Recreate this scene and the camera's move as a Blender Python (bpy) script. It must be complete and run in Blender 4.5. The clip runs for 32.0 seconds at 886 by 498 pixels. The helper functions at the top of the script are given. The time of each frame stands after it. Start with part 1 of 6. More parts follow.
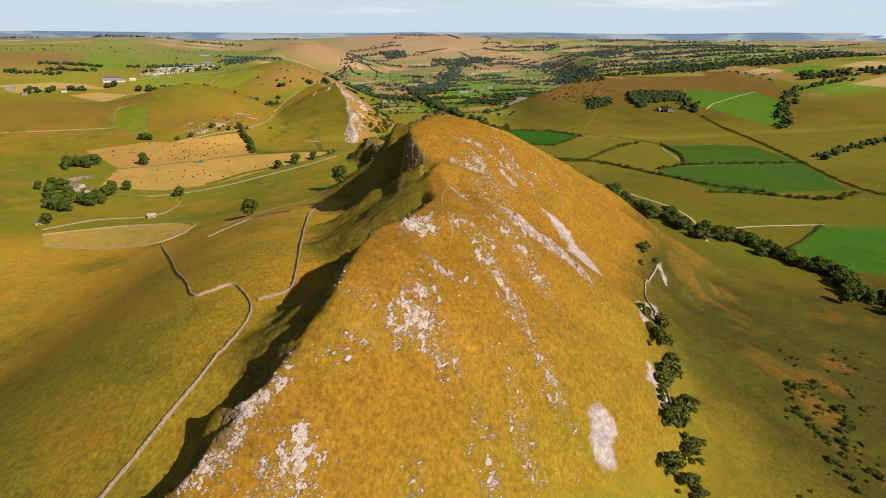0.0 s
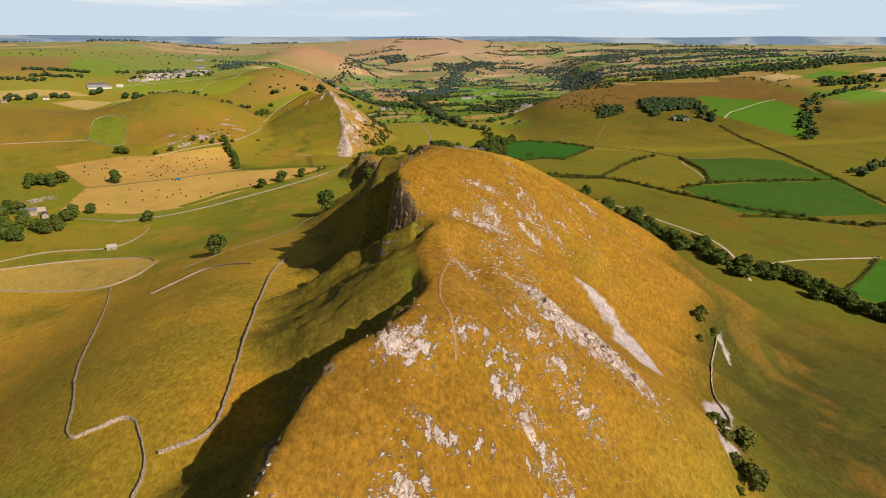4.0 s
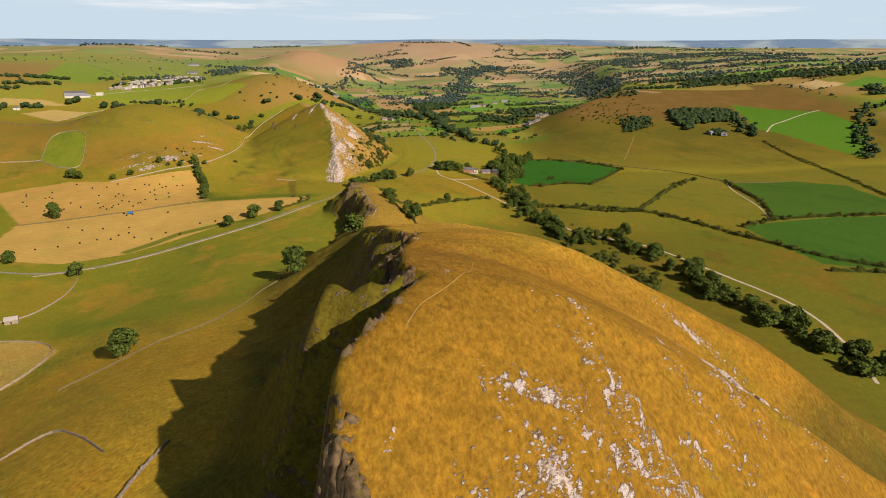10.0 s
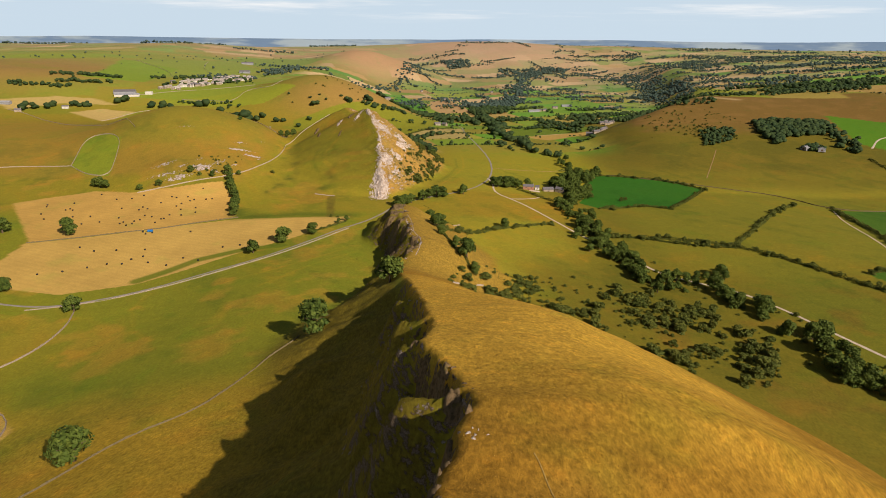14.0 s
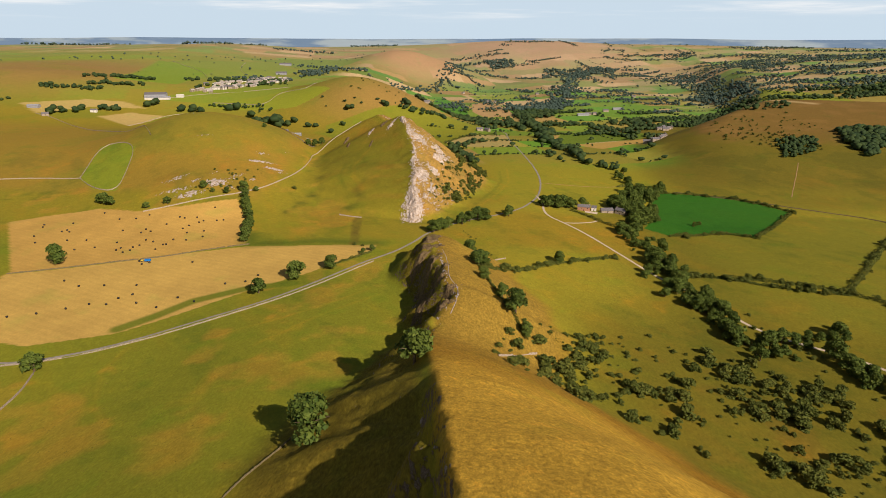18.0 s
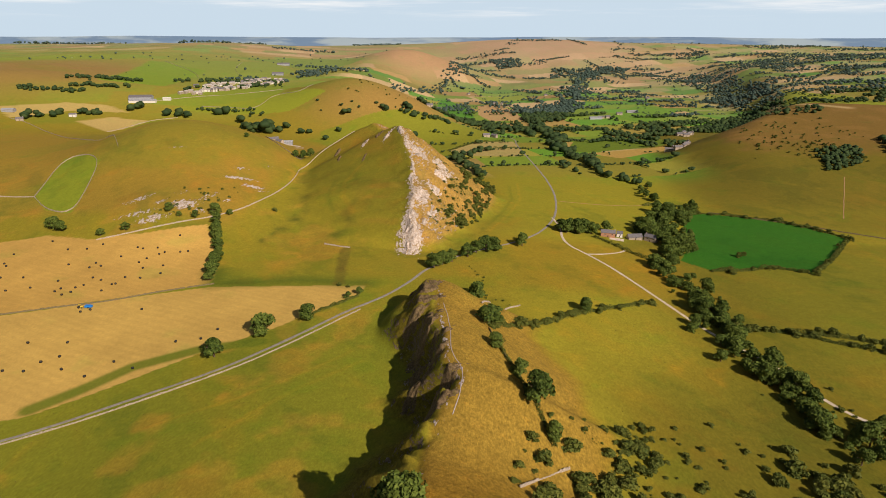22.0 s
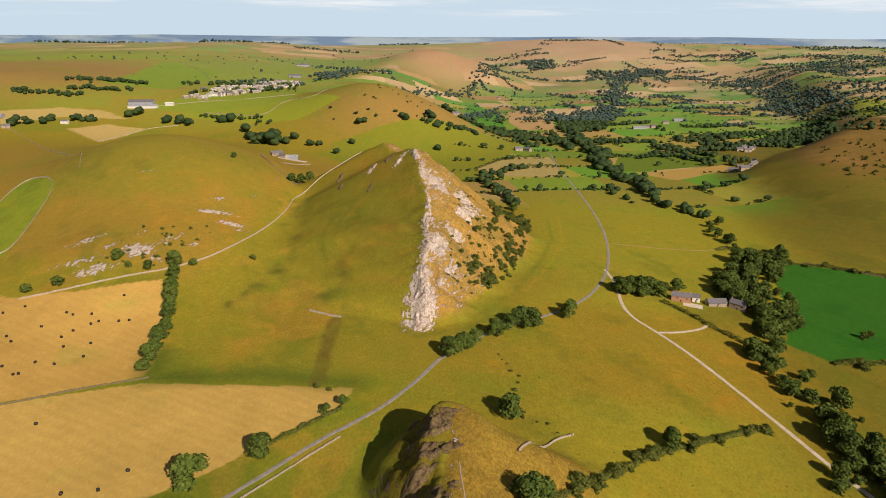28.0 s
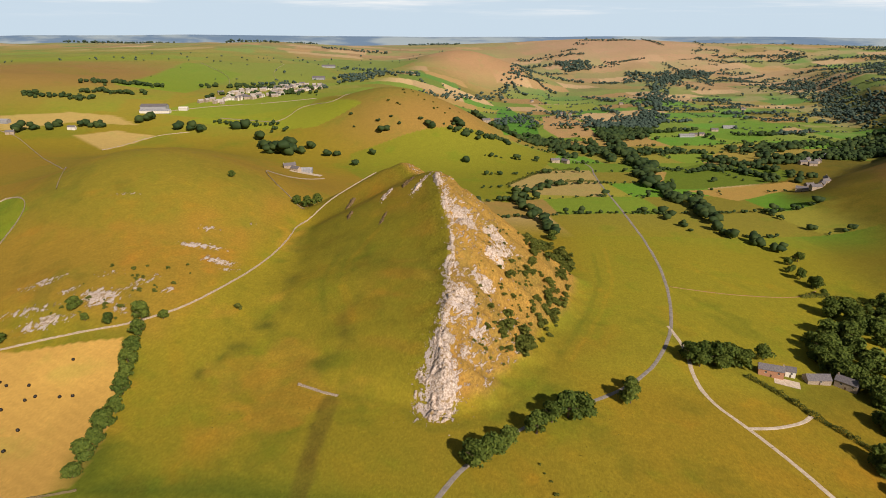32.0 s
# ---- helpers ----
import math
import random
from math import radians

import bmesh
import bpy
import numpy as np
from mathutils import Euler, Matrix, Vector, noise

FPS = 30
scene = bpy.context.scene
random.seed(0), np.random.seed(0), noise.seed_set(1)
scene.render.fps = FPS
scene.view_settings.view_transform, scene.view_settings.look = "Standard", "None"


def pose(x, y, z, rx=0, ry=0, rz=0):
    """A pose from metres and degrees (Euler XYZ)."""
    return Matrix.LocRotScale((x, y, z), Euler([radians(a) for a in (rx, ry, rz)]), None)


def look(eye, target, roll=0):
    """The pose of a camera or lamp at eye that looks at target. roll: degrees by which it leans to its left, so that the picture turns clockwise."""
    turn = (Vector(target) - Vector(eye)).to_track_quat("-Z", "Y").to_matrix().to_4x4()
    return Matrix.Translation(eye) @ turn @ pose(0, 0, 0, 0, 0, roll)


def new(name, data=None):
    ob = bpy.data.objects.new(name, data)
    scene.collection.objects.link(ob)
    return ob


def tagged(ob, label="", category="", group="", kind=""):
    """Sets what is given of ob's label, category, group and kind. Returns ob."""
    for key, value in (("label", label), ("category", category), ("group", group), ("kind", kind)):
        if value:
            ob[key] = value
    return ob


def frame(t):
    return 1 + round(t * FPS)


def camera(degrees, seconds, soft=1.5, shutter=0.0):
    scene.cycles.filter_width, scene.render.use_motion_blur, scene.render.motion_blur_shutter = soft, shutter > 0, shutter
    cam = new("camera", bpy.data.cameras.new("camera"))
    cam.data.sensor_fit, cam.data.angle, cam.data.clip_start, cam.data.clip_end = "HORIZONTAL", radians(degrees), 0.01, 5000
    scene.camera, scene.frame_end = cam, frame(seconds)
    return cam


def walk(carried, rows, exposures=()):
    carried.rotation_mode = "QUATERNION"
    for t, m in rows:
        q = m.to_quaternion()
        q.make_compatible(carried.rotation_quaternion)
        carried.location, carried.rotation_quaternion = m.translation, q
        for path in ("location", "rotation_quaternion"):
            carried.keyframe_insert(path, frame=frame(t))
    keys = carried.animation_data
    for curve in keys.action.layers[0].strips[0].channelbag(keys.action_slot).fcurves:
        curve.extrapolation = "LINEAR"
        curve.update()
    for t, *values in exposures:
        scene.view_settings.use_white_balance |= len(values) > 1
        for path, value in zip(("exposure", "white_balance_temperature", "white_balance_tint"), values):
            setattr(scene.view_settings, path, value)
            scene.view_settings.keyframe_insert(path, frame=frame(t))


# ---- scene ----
cam = camera(71.0, 32.0, soft=0.9)

# seconds, place in metres, tilt, lean and heading in degrees
PATH = [
    (0.0, 0.00, 0.00, 246.05, 70.403, -0.140, -6.189),
    (0.5, 1.06, 10.15, 245.97, 70.435, -0.159, -6.191),
    (1.0, 2.17, 20.72, 245.96, 70.476, -0.154, -6.197),
    (1.5, 3.55, 32.12, 246.08, 70.500, -0.147, -6.167),
    (2.0, 5.10, 44.08, 246.28, 70.506, -0.125, -6.145),
    (2.5, 6.67, 56.48, 246.55, 70.537, -0.097, -6.103),
    (3.0, 8.16, 69.18, 246.90, 70.565, -0.091, -6.102),
    (3.5, 9.63, 82.18, 247.30, 70.646, -0.091, -6.048),
    (5.5, 15.93, 136.90, 248.06, 70.745, -0.177, -6.051),
    (6.0, 17.65, 151.15, 247.94, 70.795, -0.119, -6.007),
    (6.5, 19.38, 165.32, 247.78, 70.845, -0.073, -5.996),
    (7.0, 21.09, 179.32, 247.66, 70.889, -0.076, -6.001),
    (7.5, 22.73, 193.19, 247.66, 70.922, -0.065, -5.942),
    (8.0, 24.22, 206.70, 247.76, 70.906, -0.052, -5.911),
    (8.5, 25.54, 220.14, 248.01, 70.930, -0.051, -5.928),
    (9.0, 26.95, 233.65, 248.31, 70.921, -0.076, -5.936),
    (9.5, 28.45, 247.46, 248.61, 70.932, -0.022, -5.920),
    (10.0, 29.93, 261.20, 248.78, 70.933, -0.057, -5.335),
    (10.5, 31.09, 274.81, 248.81, 70.899, -0.142, -4.414),
    (11.0, 31.92, 288.34, 248.81, 70.897, -0.207, -3.611),
    (11.5, 32.58, 301.89, 248.81, 70.893, -0.235, -2.665),
    (12.0, 33.13, 315.62, 248.82, 70.901, -0.269, -1.885),
    (12.5, 33.45, 329.54, 248.82, 70.889, -0.243, -1.865),
    (13.0, 33.69, 343.74, 248.78, 70.882, -0.260, -1.261),
    (13.5, 33.83, 358.09, 248.72, 70.899, -0.344, -0.576),
    (14.0, 33.91, 372.50, 248.63, 70.898, -0.394, -0.321),
    (14.5, 33.94, 386.94, 248.51, 70.895, -0.397, 0.337),
    (16.5, 33.11, 444.43, 247.45, 70.865, -0.111, 2.550),
    (17.0, 32.74, 458.17, 247.27, 70.847, -0.060, 2.989),
    (17.5, 32.39, 471.87, 247.13, 70.850, -0.040, 3.242),
    (18.0, 31.99, 485.57, 247.06, 70.837, -0.057, 3.426),
    (18.5, 31.49, 499.26, 247.03, 70.802, -0.069, 3.509),
    (19.0, 30.94, 512.89, 247.06, 70.800, -0.074, 3.533),
    (19.5, 30.43, 526.42, 247.12, 70.804, -0.065, 3.592),
    (20.0, 29.93, 539.83, 247.18, 70.779, -0.040, 3.660),
    (20.5, 29.44, 553.20, 247.26, 70.747, 0.017, 3.722),
    (21.0, 29.13, 566.72, 247.39, 70.739, 0.019, 3.799),
    (21.5, 28.67, 580.30, 247.51, 70.732, -0.013, 3.829),
    (22.0, 27.83, 593.86, 247.59, 70.699, -0.023, 3.866),
    (22.5, 26.84, 607.43, 247.66, 70.684, -0.019, 3.923),
    (23.0, 25.83, 620.95, 247.72, 70.643, 0.001, 3.972),
    (23.5, 24.91, 634.33, 247.79, 70.616, 0.038, 4.028),
    (24.0, 24.17, 647.63, 247.88, 70.600, 0.051, 4.100),
    (24.5, 23.61, 660.91, 248.01, 70.584, 0.032, 4.109),
    (25.0, 23.22, 674.27, 248.17, 70.596, -0.013, 4.536),
    (25.5, 22.94, 687.68, 248.35, 70.623, -0.069, 4.788),
    (27.5, 20.97, 739.84, 248.67, 70.610, -0.114, 5.822),
    (28.0, 20.11, 752.93, 248.87, 70.624, -0.151, 6.496),
    (28.5, 19.06, 766.11, 249.12, 70.582, -0.144, 6.715),
    (29.0, 17.91, 779.36, 249.39, 70.562, -0.147, 7.184),
    (29.5, 16.66, 792.66, 249.63, 70.582, -0.133, 7.837),
    (30.0, 15.26, 805.93, 249.81, 70.585, -0.047, 7.867),
    (30.5, 13.86, 819.32, 249.92, 70.571, -0.010, 7.963),
    (31.0, 12.46, 832.79, 249.97, 70.563, -0.017, 8.162),
    (31.5, 11.01, 846.28, 249.97, 70.571, -0.039, 8.745),
    (32.0, 9.49, 859.76, 249.93, 70.573, -0.058, 9.246),
]
walk(cam, [(t, pose(x, y, z, tilt, lean, head)) for t, x, y, z, tilt, lean, head in PATH])

# ---- world ----
SUN_AZ = (0.65, -0.76)      # plan direction towards the sun
SUN_EL = 33.0
EXPOSURE = 0.05
scene.view_settings.exposure = EXPOSURE


def make_world():
    w = bpy.data.worlds.new("sky")
    scene.world = w
    w.use_nodes = True
    nt = w.node_tree
    nt.nodes.clear()
    out = nt.nodes.new("ShaderNodeOutputWorld")
    bg = nt.nodes.new("ShaderNodeBackground")
    sky = nt.nodes.new("ShaderNodeTexSky")
    sky.sky_type = 'NISHITA'
    sky.sun_disc = False
    sky.sun_elevation = radians(SUN_EL)
    sky.sun_rotation = math.atan2(SUN_AZ[0], SUN_AZ[1])
    sky.altitude = 300
    sky.dust_density = 0.3
    sky.ozone_density = 2.5
    bg.inputs["Strength"].default_value = 0.030
    # thin streaks of high cloud over the pale sky
    tc = nt.nodes.new("ShaderNodeTexCoord")
    mp = nt.nodes.new("ShaderNodeMapping")
    mp.inputs["Scale"].default_value = (2.2, 2.2, 36.0)
    nz = nt.nodes.new("ShaderNodeTexNoise")
    nz.inputs["Scale"].default_value = 1.6
    nz.inputs["Detail"].default_value = 7
    nz.inputs["Roughness"].default_value = 0.6
    cr = nt.nodes.new("ShaderNodeMapRange")
    cr.interpolation_type = 'SMOOTHSTEP'
    cr.inputs["From Min"].default_value = 0.49
    cr.inputs["From Max"].default_value = 0.80
    mix = nt.nodes.new("ShaderNodeMix")
    mix.data_type = 'RGBA'
    low = nt.nodes.new("ShaderNodeMath")
    low.operation = 'MULTIPLY'
    mix.inputs["B"].default_value = (32.5, 31.8, 31.2, 1)
    L = nt.links.new
    L(tc.outputs["Generated"], mp.inputs["Vector"])
    L(mp.outputs["Vector"], nz.inputs["Vector"])
    L(nz.outputs["Fac"], cr.inputs["Value"])
    # the sky pales towards the horizon on every side
    sep = nt.nodes.new("ShaderNodeSeparateXYZ")
    pale = nt.nodes.new("ShaderNodeMapRange")
    pale.interpolation_type = 'SMOOTHSTEP'
    pale.inputs["From Min"].default_value = 0.085
    pale.inputs["From Max"].default_value = 0.05
    hz = nt.nodes.new("ShaderNodeMix")
    hz.data_type = 'RGBA'
    hz.inputs["B"].default_value = (19.1, 22.9, 26.3, 1)
    L(tc.outputs["Generated"], sep.inputs[0])
    L(sep.outputs["Z"], pale.inputs["Value"])
    L(pale.outputs["Result"], hz.inputs["Factor"])
    up = nt.nodes.new("ShaderNodeMapRange")
    up.interpolation_type = 'SMOOTHSTEP'
    up.inputs["From Min"].default_value = 0.012
    up.inputs["From Max"].default_value = 0.034
    L(sep.outputs["Z"], up.inputs["Value"])
    L(cr.outputs["Result"], low.inputs[0])
    L(up.outputs["Result"], low.inputs[1])
    L(low.outputs[0], mix.inputs["Factor"])
    L(sky.outputs["Color"], hz.inputs["A"])
    L(hz.outputs["Result"], mix.inputs["A"])
    L(mix.outputs["Result"], bg.inputs["Color"])
    L(bg.outputs["Background"], out.inputs["Surface"])
    sun = bpy.data.lights.new("sun", 'SUN')
    sun.energy = 5.4
    sun.angle = radians(0.5)
    sun.color = (1.0, 0.86, 0.72)
    ob = new("sun", sun)
    c = math.cos(radians(SUN_EL))
    ob.matrix_world = look((SUN_AZ[0] * c * 500, SUN_AZ[1] * c * 500, math.sin(radians(SUN_EL)) * 500 + 300), (0, 0, 300))


make_world()

# ---- materials ----
def shader(name, rough=0.9, spec=0.2):
    m = bpy.data.materials.new(name)
    m.use_nodes = True
    nt = m.node_tree
    b = nt.nodes["Principled BSDF"]
    b.inputs["Roughness"].default_value = rough
    b.inputs["Specular IOR Level"].default_value = spec
    return m, nt, b


def node(nt, kind, **values):
    n = nt.nodes.new(kind)
    for k, v in values.items():
        n.inputs[k.replace("_", " ")].default_value = v
    return n


def noise_tex(nt, vec, scale, detail=4.0, rough=0.55):
    n = node(nt, "ShaderNodeTexNoise", Scale=scale, Detail=detail, Roughness=rough)
    if vec is not None:
        nt.links.new(vec, n.inputs["Vector"])
    return n.outputs["Fac"]


def remap(nt, v, a, b, c, d, smooth=False):
    n = node(nt, "ShaderNodeMapRange", From_Min=a, From_Max=b, To_Min=c, To_Max=d)
    n.interpolation_type = 'SMOOTHSTEP' if smooth else 'LINEAR'
    nt.links.new(v, n.inputs["Value"])
    return n.outputs["Result"]


def maths(nt, op, a, b):
    n = nt.nodes.new("ShaderNodeMath")
    n.operation = op
    for i, v in enumerate((a, b)):
        if isinstance(v, (int, float)):
            n.inputs[i].default_value = v
        else:
            nt.links.new(v, n.inputs[i])
    return n.outputs[0]


def blend(nt, fac, a, b, mode='MIX'):
    n = nt.nodes.new("ShaderNodeMix")
    n.data_type = 'RGBA'
    n.blend_type = mode
    for key, v in (("Factor", fac), ("A", a), ("B", b)):
        if isinstance(v, (int, float)):
            n.inputs[key].default_value = v
        elif isinstance(v, tuple):
            n.inputs[key].default_value = (*v, 1.0)
        else:
            nt.links.new(v, n.inputs[key])
    return n.outputs["Result"]


def relief(nt, b, h, strength, distance):
    n = node(nt, "ShaderNodeBump", Strength=strength, Distance=distance)
    nt.links.new(h, n.inputs["Height"])
    nt.links.new(n.outputs["Normal"], b.inputs["Normal"])


def place(nt, scale=(1, 1, 1)):
    tc = nt.nodes.new("ShaderNodeTexCoord")
    mp = node(nt, "ShaderNodeMapping", Scale=scale)
    nt.links.new(tc.outputs["Object"], mp.inputs["Vector"])
    return mp.outputs["Vector"]


def speckled(name, a, b, size, rough=0.9, bump=0.5, depth=0.05, spec=0.2, third=None, cover=0.55):
    """A surface of two close colours in patches and grain, with fine relief; size is the patches' size in metres."""
    m, nt, bs = shader(name, rough, spec)
    v = place(nt)
    big = noise_tex(nt, v, 1.0 / size, 5)
    fine = noise_tex(nt, v, 6.0 / size, 5, 0.65)
    col = blend(nt, remap(nt, big, 0.35, 0.65, 0, 1, True), a, b)
    if third:
        col = blend(nt, remap(nt, noise_tex(nt, v, 0.4 / size, 3), cover, cover + 0.15, 0, 0.85, True), col, third)
    g = remap(nt, fine, 0.3, 0.7, 0.72, 1.22)
    oi = nt.nodes.new("ShaderNodeObjectInfo")
    g = maths(nt, 'MULTIPLY', g, remap(nt, oi.outputs["Random"], 0, 1, 0.86, 1.12))
    comb = nt.nodes.new("ShaderNodeCombineColor")
    for i in range(3):
        nt.links.new(g, comb.inputs[i])
    nt.links.new(blend(nt, 1.0, col, comb.outputs[0], 'MULTIPLY'), bs.inputs["Base Color"])
    relief(nt, bs, fine, bump, depth)
    return m


def leafy(name, a, b):
    """Leaves: each clump and each tree a little lighter, darker or yellower."""
    m, nt, bs = shader(name, 0.75, 0.18)
    geo = nt.nodes.new("ShaderNodeNewGeometry")
    oi = nt.nodes.new("ShaderNodeObjectInfo")
    f = maths(nt, 'ADD', maths(nt, 'MULTIPLY', geo.outputs["Random Per Island"], 0.65), maths(nt, 'MULTIPLY', oi.outputs["Random"], 0.35))
    nt.links.new(blend(nt, f, a, b), bs.inputs["Base Color"])
    return m


def make_grassland():
    m, nt, bs = shader("grassland", 0.95, 0.1)
    v = place(nt)
    at = nt.nodes.new("ShaderNodeAttribute")
    at.attribute_name = "soil"
    big = noise_tex(nt, v, 1 / 38.0, 5)
    mid = noise_tex(nt, v, 1 / 7.0, 5, 0.6)
    fine = noise_tex(nt, place(nt, (1.0, 0.62, 1.0)), 1 / 1.5, 6, 0.68)
    grain = noise_tex(nt, v, 1 / 0.35, 4, 0.7)
    tone = maths(nt, 'MULTIPLY', remap(nt, mid, 0.3, 0.7, 0.88, 1.12), remap(nt, fine, 0.32, 0.68, 0.64, 1.34))
    tuft = nt.nodes.new("ShaderNodeAttribute")
    tuft.attribute_name = "tuft"
    blades = noise_tex(nt, place(nt, (1.0, 0.35, 1.0)), 1 / 0.55, 3, 0.6)
    tone = maths(nt, 'MULTIPLY', tone, remap(nt, blades, 0.3, 0.7, 0.82, 1.18))
    tone = maths(nt, 'ADD', maths(nt, 'MULTIPLY', maths(nt, 'SUBTRACT', tone, 1.0), tuft.outputs["Fac"]), 1.0)
    comb = nt.nodes.new("ShaderNodeCombineColor")
    for i in range(3):
        nt.links.new(tone, comb.inputs[i])
    col = blend(nt, 1.0, at.outputs["Color"], comb.outputs[0], 'MULTIPLY')
    # straw and moss show through in drifts
    col = blend(nt, remap(nt, big, 0.54, 0.70, 0, 0.42, True), col, blend(nt, 1.0, col, (0.72, 1.02, 0.8), 'MULTIPLY'))
    col = blend(nt, maths(nt, 'MULTIPLY', remap(nt, mid, 0.56, 0.72, 0, 0.5, True), tuft.outputs["Fac"]), col, blend(nt, 1.0, col, (1.28, 1.10, 0.95), 'MULTIPLY'))
    # bare limestone
    crack = noise_tex(nt, place(nt, (1.0, 0.45, 1.6)), 1 / 3.0, 7, 0.66)
    r = maths(nt, 'ADD', at.outputs["Alpha"], maths(nt, 'MULTIPLY', maths(nt, 'SUBTRACT', crack, 0.5), 3.4))
    rock = maths(nt, 'MULTIPLY', remap(nt, r, 0.50, 0.66, 0, 1, True), remap(nt, at.outputs["Alpha"], 0.03, 0.14, 0, 1, True))
    stone = blend(nt, remap(nt, grain, 0.32, 0.62, 0, 1, True), (0.26, 0.20, 0.17), (0.66, 0.57, 0.53))
    stone = blend(nt, remap(nt, mid, 0.5, 0.7, 0, 0.4, True), stone, (0.40, 0.27, 0.17))
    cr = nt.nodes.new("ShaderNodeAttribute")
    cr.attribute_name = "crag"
    # crag stone is brown, with the steep face's shade put into its colour
    shade_brown = blend(nt, remap(nt, grain, 0.35, 0.65, 0, 1, True), (0.085, 0.06, 0.035), (0.24, 0.175, 0.12))
    stone = blend(nt, cr.outputs["Fac"], stone, shade_brown)
    nt.links.new(blend(nt, rock, col, stone), bs.inputs["Base Color"])
    h = maths(nt, 'MULTIPLY', maths(nt, 'ADD', maths(nt, 'MULTIPLY', fine, 0.8), maths(nt, 'MULTIPLY', grain, 0.35)), maths(nt, 'ADD', maths(nt, 'MULTIPLY', tuft.outputs["Fac"], 0.8), 0.2))
    h = maths(nt, 'ADD', h, maths(nt, 'MULTIPLY', maths(nt, 'MULTIPLY', rock, crack), 2.0))
    relief(nt, bs, h, 0.9, 0.5)
    return m


ground_mat = make_grassland()
mossy_wall = speckled("mossy_dry_stone", (0.22, 0.17, 0.09), (0.12, 0.10, 0.05), 0.5, 0.95, 1.0, 0.12)
limestone = speckled("limestone", (0.60, 0.51, 0.45), (0.31, 0.235, 0.18), 1.1, 0.92, 0.9, 0.12, third=(0.25, 0.165, 0.06), cover=0.53)
drywall_mat = speckled("dry_stone", (0.46, 0.38, 0.30), (0.22, 0.17, 0.125), 0.5, 0.95, 1.0, 0.12)
# brown crag stone, its colour darkened for the shade it stands in
dark_stone = speckled("shaded_brown_limestone", (0.185, 0.125, 0.065), (0.09, 0.062, 0.030), 1.1, 0.95, 0.9, 0.12, third=(0.13, 0.10, 0.025))
scree_mat = speckled("scree", (0.44, 0.38, 0.37), (0.33, 0.28, 0.27), 0.7, 0.95, 0.8, 0.1)
tarmac = speckled("worn_tarmac", (0.21, 0.185, 0.165), (0.28, 0.245, 0.21), 3.0, 0.9, 0.3, 0.02)
gravel = speckled("pale_gravel", (0.66, 0.56, 0.45), (0.52, 0.42, 0.31), 2.0, 0.95, 0.5, 0.03)
earth = speckled("trodden_earth", (0.30, 0.18, 0.08), (0.40, 0.25, 0.12), 2.0, 0.95, 0.5, 0.03)
straw_path = speckled("worn_straw", (0.36, 0.235, 0.06), (0.30, 0.19, 0.05), 2.0, 0.95, 0.5, 0.03)
bark = speckled("bark", (0.10, 0.07, 0.045), (0.17, 0.12, 0.08), 0.4, 0.9, 0.8, 0.04)
leaf_a = leafy("oak_leaves", (0.034, 0.064, 0.010), (0.125, 0.158, 0.024))
leaf_b = leafy("thorn_leaves", (0.050, 0.074, 0.012), (0.145, 0.150, 0.025))
# haze over the far trees is put into this blue-green leaf colour
leaf_hazed = leafy("hazed_foliage", (0.032, 0.058, 0.050), (0.075, 0.105, 0.075))
leaf_far = leafy("distant_foliage", (0.020, 0.042, 0.014), (0.060, 0.085, 0.020))
pale_slates = speckled("stone_slates", (0.42, 0.37, 0.33), (0.33, 0.29, 0.27), 0.8)
white_paint = speckled("limewash", (0.80, 0.77, 0.72), (0.72, 0.68, 0.62), 1.0, 0.9, 0.2, 0.01)
slate = speckled("slate_roof", (0.12, 0.11, 0.125), (0.18, 0.165, 0.17), 0.8, 0.7, 0.4, 0.03)
stone_wall = speckled("house_stone", (0.42, 0.34, 0.26), (0.30, 0.24, 0.18), 0.6, 0.95, 0.5, 0.03)
brick_wall = speckled("warm_brick", (0.50, 0.26, 0.15), (0.42, 0.22, 0.14), 0.5, 0.9, 0.4, 0.02)
white_wall = speckled("whitewash", (0.68, 0.64, 0.58), (0.56, 0.52, 0.46), 1.0, 0.9, 0.2, 0.01)
sheet_metal = speckled("barn_sheeting", (0.36, 0.36, 0.38), (0.25, 0.25, 0.27), 2.0, 0.6, 0.2, 0.01)
glass_dark = speckled("window_glass", (0.03, 0.035, 0.04), (0.05, 0.055, 0.06), 1.0, 0.12, 0.05, 0.001, 0.5)
door_paint = speckled("door_paint", (0.12, 0.07, 0.04), (0.09, 0.06, 0.04), 0.5, 0.6, 0.2, 0.005)
bale_wrap = speckled("black_bale_wrap", (0.012, 0.012, 0.013), (0.022, 0.021, 0.02), 0.5, 0.45, 0.3, 0.02, 0.4)
blue_paint = speckled("blue_paint", (0.01, 0.16, 0.55), (0.02, 0.22, 0.62), 0.6, 0.45, 0.1, 0.005, 0.4)
yellow_paint = speckled("yellow_paint", (0.70, 0.50, 0.06), (0.60, 0.42, 0.05), 0.6, 0.5, 0.1, 0.005, 0.4)
rubber = speckled("tyre_rubber", (0.02, 0.02, 0.02), (0.035, 0.033, 0.03), 0.3, 0.85, 0.3, 0.01)


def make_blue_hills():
    m, nt, bs = shader("hazed_hills", 1.0, 0.0)
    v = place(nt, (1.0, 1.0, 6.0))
    # blue tints carry the haze that lies over these hills
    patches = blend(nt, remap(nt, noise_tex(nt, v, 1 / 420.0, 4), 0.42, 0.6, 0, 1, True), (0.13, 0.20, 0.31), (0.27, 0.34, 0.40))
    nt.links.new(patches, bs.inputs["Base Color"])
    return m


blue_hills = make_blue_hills()
